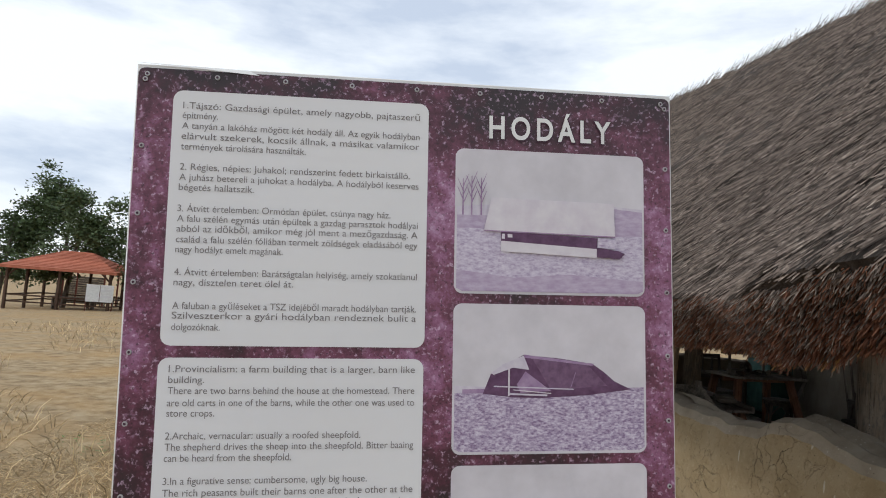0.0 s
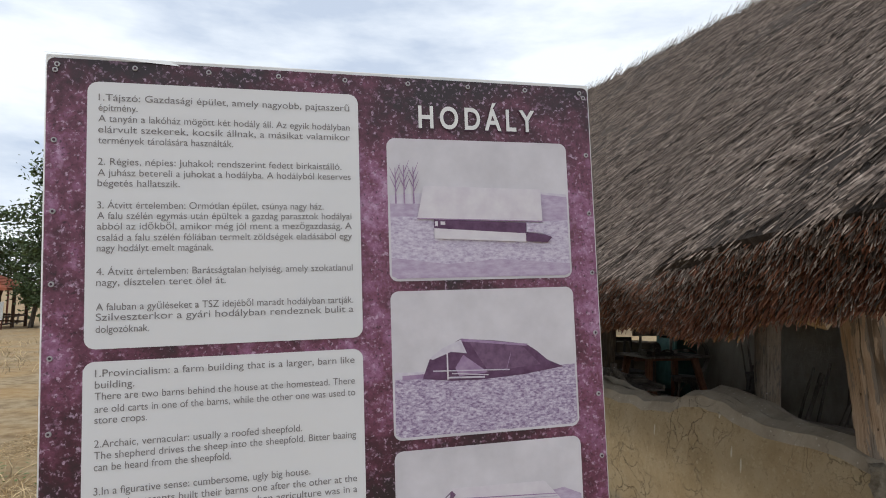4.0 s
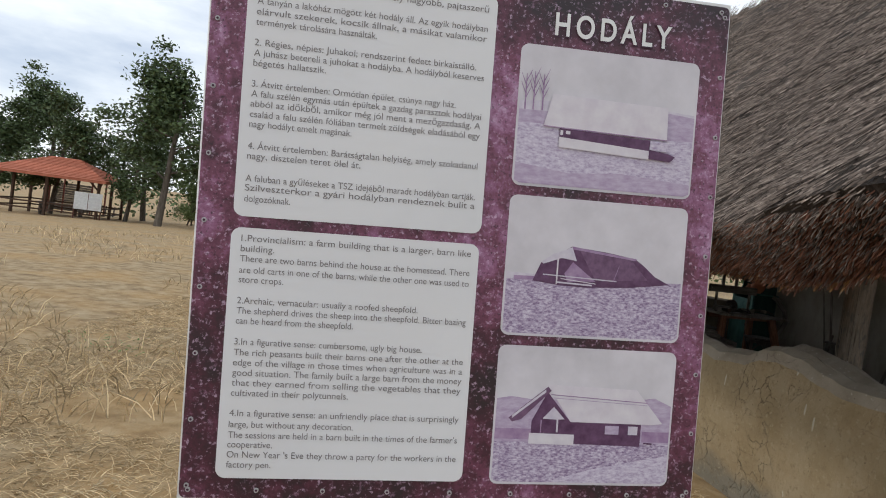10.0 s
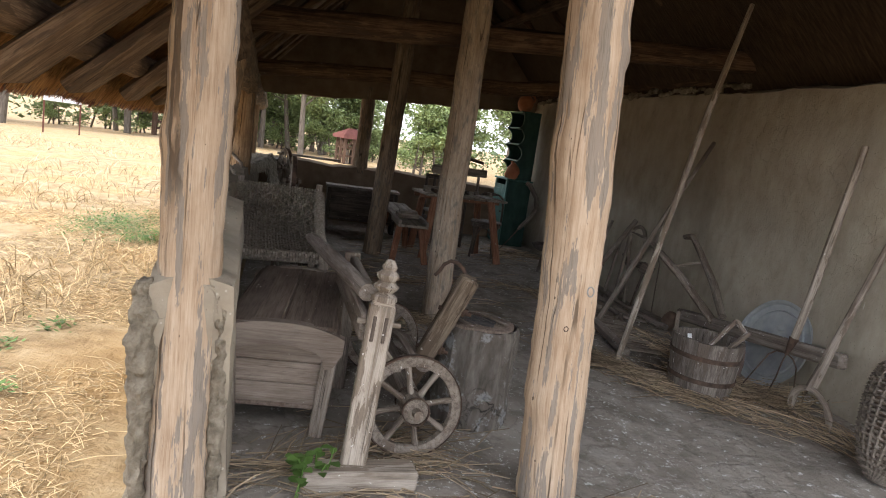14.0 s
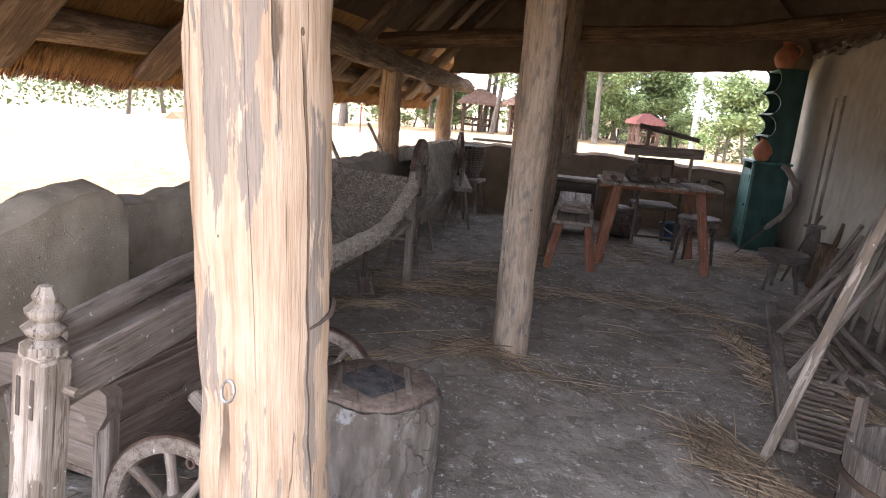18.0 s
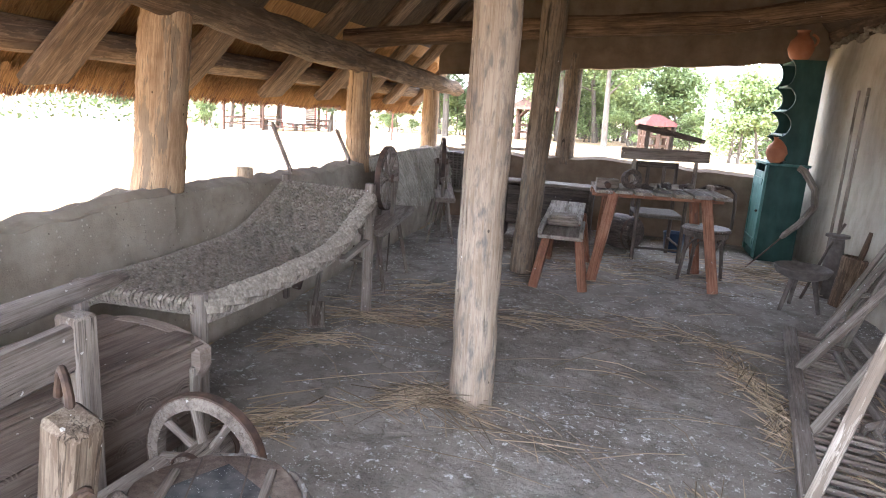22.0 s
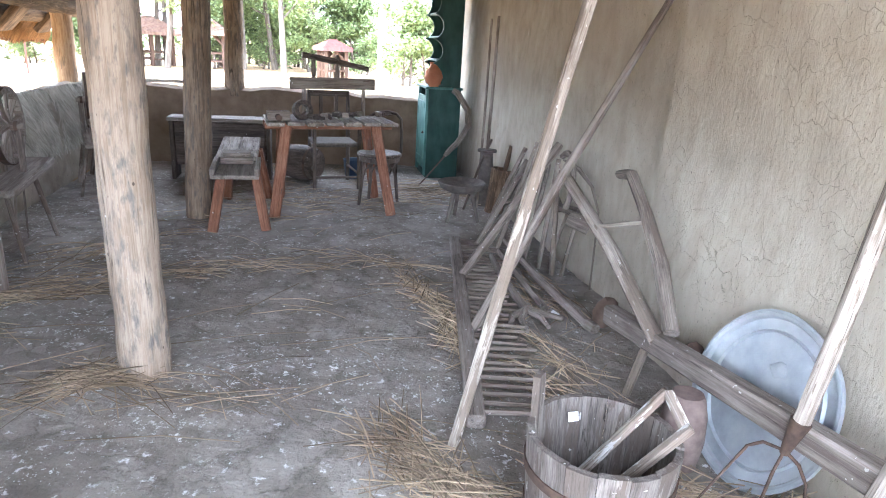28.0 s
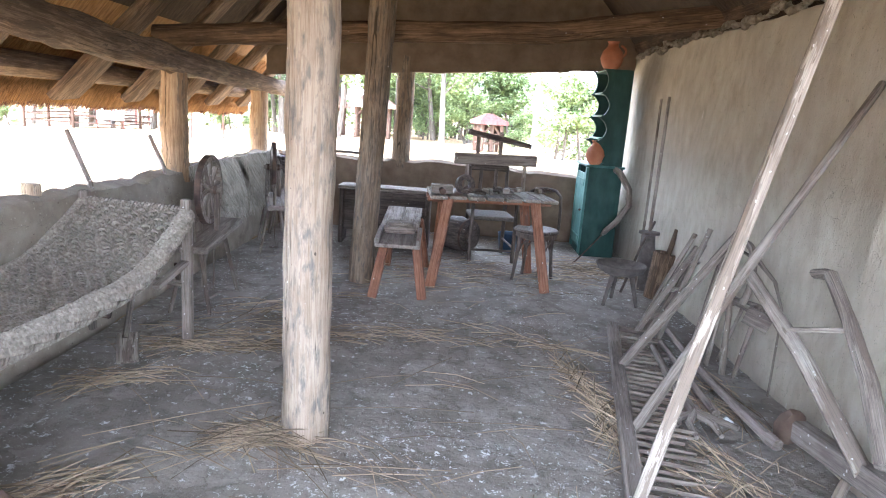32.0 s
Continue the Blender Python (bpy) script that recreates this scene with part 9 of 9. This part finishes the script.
copies(bush, [(3.6, 42, 0.62, 100), (7.6, 33, 0.9, 200), (1.2, 48, 1.5, 15), (-1.4, 50, 1.6, 140), (3.2, 52, 1.5, 250), (9.5, 50, 1.6, 70), (-4.2, 51, 1.6, 200), (0.5, 41, 0.9, 300), (-2.5, 43, 0.9, 30), (-5, 42, 1.0, 80), (13, 36, 1.1, 130), (-11, 45, 0.9, 240), (-14, 47, 1.0, 180), (-17.5, 46, 0.9, 60), (-29.5, 40, 0.6, 20)])


def pavilion(at, w, eave, top, turn, label, roofmat, wood, rails=True, overhang=0.45):
    """An open timber shelter with a hipped tile roof."""
    pv = at_place("shelter", at, label, "shelter", "open shelters", turn)
    m = pose(*at, 0, 0, turn)
    h = w / 2
    o = h + overhang
    apex = w * 0.14
    v = [m @ Vector(p) for p in ((-o, -o, eave), (o, -o, eave), (o, o, eave), (-o, o, eave), (-apex, 0, top), (apex, 0, top))]
    faces = ((0, 1, 5, 4), (1, 2, 5), (2, 3, 4, 5), (3, 0, 4))
    rf = piece(pv, "roof", raw([*v, *[p - Vector((0, 0, 0.12)) for p in v[:4]]], [*faces, (0, 6, 7, 1), (1, 7, 8, 2), (2, 8, 9, 3), (3, 9, 6, 0), (9, 8, 7, 6)]), roofmat, "hipped red tile roof")
    rows = 13
    for fi in range(4):
        a, b = v[fi], v[(fi + 1) % 4]
        hi_a, hi_b = {0: (4, 5), 1: (5, 5), 2: (5, 4), 3: (4, 4)}[fi]
        for k in range(rows):
            f0 = k / rows
            p, q = a.lerp(v[hi_a], f0), b.lerp(v[hi_b], f0)
            f1 = (k + 1.0) / rows
            p1, q1 = a.lerp(v[hi_a], f1), b.lerp(v[hi_b], f1)
            lift = Vector((0, 0, 0.05))
            piece(pv, "tile_course", raw([p + lift, q + lift, q1 + Vector((0, 0, 0.012)), p1 + Vector((0, 0, 0.012)), p, q], [(0, 1, 2, 3), (4, 5, 1, 0)]), roofmat, "", rf)
    for sx in (-1, 0, 1):
        for sy in (-1, 0, 1):
            if sx or sy:
                piece(pv, "post", plank(m @ Vector((sx * h, sy * h, -0.1)), m @ Vector((sx * h, sy * h, eave + 0.05)), 0.16, 0.16, 0.02, up=(0, 1, 0)), wood)
                if sx and sy:
                    for dx, dy in ((-sx, 0), (0, -sy)):
                        piece(pv, "brace", plank(m @ Vector((sx * h, sy * h, eave - 0.6)), m @ Vector((sx * h + dx * 0.6, sy * h + dy * 0.6, eave)), 0.1, 0.08, 0.01, up=(0, 1, 0)), wood)
    for sx, sy in ((0, -1), (0, 1), (-1, 0), (1, 0)):
        a = m @ Vector((sx * h - (h if not sx else 0), sy * h - (h if not sy else 0), eave))
        b = m @ Vector((sx * h + (h if not sx else 0), sy * h + (h if not sy else 0), eave))
        piece(pv, "plate", plank(a, b, 0.16, 0.18, 0.02), wood)
        if rails:
            for z in (0.45, 0.85):
                piece(pv, "rail", plank(a - Vector((0, 0, eave - z)), b - Vector((0, 0, eave - z)), 0.05, 0.09, 0.01), wood)
    tb = piece(pv, "table_top", box((w * 0.5, 0.8, 0.06), m @ pose(0, 0, 0.78), 0.01), GREY_X)
    for s in (-1, 1):
        piece(pv, "table_leg", box((0.1, 0.6, 0.75), m @ pose(s * w * 0.2, 0, 0.375), 0.01), GREY_WOOD)
    return pv


DARK_TIMBER = surface("dark_stained_timber", [(0.3, (0.05, 0.03, 0.02)), (0.7, (0.11, 0.065, 0.045))], scale=(1, 1, 0.2), freq=10, rough=0.8, bump=0.2)
RED_DARK = surface("dark_red_boards", [(0.3, (0.12, 0.045, 0.04)), (0.7, (0.19, 0.08, 0.07))], scale=(1, 1, 0.3), freq=8, rough=0.7, bump=0.2)
SHINGLE = surface("brown_shingles", [(0.3, (0.13, 0.08, 0.06)), (0.7, (0.26, 0.17, 0.13))], scale=(1, 1, 0.4), freq=7, rough=0.85, bump=0.3)
pavilion((-23.8, 41.5, ground_at(-23.8, 41.5)), 5.7, 2.55, 3.75, 12, "open timber shelter with a red tiled hip roof", TILE, DARK_TIMBER)
pavilion((-8.8, 43, ground_at(-8.8, 43)), 2.2, 1.9, 2.8, 20, "small timber shelter among the trees", SHINGLE, DARK_TIMBER)
pavilion((-4.7, 39, ground_at(-4.7, 39)), 1.8, 1.85, 2.6, 10, "small brown timber shelter at the edge of the pasture", SHINGLE, DARK_TIMBER)
pavilion((2.3, 33, ground_at(2.3, 33)), 0.95, 1.42, 1.78, 25, "small red-roofed well house beyond the barn", RED_DARK, DARK_TIMBER, overhang=0.22)


def board(at, w, h, low, turn, label):
    b = at_place("notice_board", at, label, "sign", "notice boards", turn)
    m = pose(*at, 0, 0, turn)
    piece(b, "panel", box((w, 0.04, h), m @ pose(0, 0, low + h / 2), 0.005), PAPER, "white panel")
    for k in range(5):
        piece(b, "print_block", box((w * 0.42, 0.004, h * 0.13), m @ pose(w * 0.22, -0.024, low + h * (0.14 + 0.18 * k)), 0), SIGN_WHITE if k % 2 else EDGE_WHITE)
    piece(b, "divider", box((0.03, 0.006, h * 0.96), m @ pose(0, -0.023, low + h / 2), 0), PAINT_BROWN)
    for s in (-1, 1):
        piece(b, "post", box((0.06, 0.06, low + h), m @ pose(s * w * 0.48, 0.02, (low + h) / 2 - 0.05), 0.005), PAINT_BROWN)
    return b


board((-20.4, 38.2, ground_at(-20.4, 38.2)), 1.45, 1.02, 0.6, 25, "white two-part notice board on brown posts")
board((-9.0, 28.0, ground_at(-9, 28)), 1.3, 1.1, 1.3, 20, "white notice board on tall posts in the pasture")

# timber yard shed far off
shed = at_place("timber_shed", (-28, 50, ground_at(-28, 50)), "weathered open timber shed with red-brown posts", "shed")
sm = pose(-28, 50, ground_at(-28, 50), 0, 0, 20)
for k in range(12):
    piece(shed, "wall_board", box((2.6, 0.05, 0.16), sm @ pose(0, 0.8, 0.3 + k * 0.18), 0.01), GREY_X)
for k in range(5):
    piece(shed, "post", box((0.12, 0.12, 2.9), sm @ pose(-1.4 + k * 0.95, -0.3, 1.45), 0.01), RED_PAINT)
piece(shed, "beam", box((4.4, 0.14, 0.16), sm @ pose(0.4, -0.3, 2.8), 0.01), RED_PAINT)
for k in range(8):
    piece(shed, "trestle", plank(sm @ Vector((0.9 + k * 0.3, 0.2, 0)), sm @ Vector((1.0 + k * 0.3, 0.2, 1.0)), 0.1, 0.08, 0.01, up=(0, 1, 0)), GREY_WOOD)
tagged(part("red_gable", raw([(-25.9, 33, -1.3), (-24.4, 33, -1.3), (-25.15, 33, -0.75), (-25.9, 35, -1.3), (-24.4, 35, -1.3), (-25.15, 35, -0.75)], [(0, 1, 2), (3, 5, 4), (0, 2, 5, 3), (1, 4, 5, 2), (0, 3, 4, 1)]), TILE), "low red roof showing over the rise", "roof")
mast = at_place("pole", (4.45, 33, ground_at(4.45, 33)), "tall grey concrete pole beyond the barn", "pole")
piece(mast, "shaft", log([(4.45, 33, -0.6), (4.45, 33, 8.5)], [0.15, 0.1], seg=10, rough=0.02), plain("concrete", (0.4, 0.4, 0.39), 0.9))

# far woodland round the horizon
wood = Strands()
hv, hf = [], []
rw = random.Random(33)
for k in range(52000):
    a = rw.uniform(0, 2 * math.pi)
    d = rw.uniform(62, 95)
    x, y = d * math.sin(a), d * math.cos(a)
    if -35 < math.degrees(a if a < math.pi else a - 2 * math.pi) < -26:
        continue
    hmax = 4.6 + 3.0 * noise.noise(Vector((a * 5, 0, 0)))
    p = Vector((x, y, ground_z(x, y) + hmax * rw.random() ** 0.7))
    s = rw.uniform(0.14, 0.34)
    e1 = Vector((rw.gauss(0, 1), rw.gauss(0, 1), rw.gauss(0, 0.7))).normalized() * s
    e2 = e1.cross(Vector((rw.gauss(0, 1), rw.gauss(0, 1), rw.gauss(0, 1)))).normalized() * s * 0.6
    n0 = len(hv)
    hv += [tuple(p - e1), tuple(p + e2), tuple(p + e1), tuple(p - e2)]
    hf.append((n0, n0 + 1, n0 + 2, n0 + 3))
wme = bpy.data.meshes.new("far_woods")
wme.from_pydata(hv, [], hf)
wme.materials.append(LEAF_A)
tagged(new("far_woods", wme), "far dark green woods along the horizon", "woods", kind="stuff")
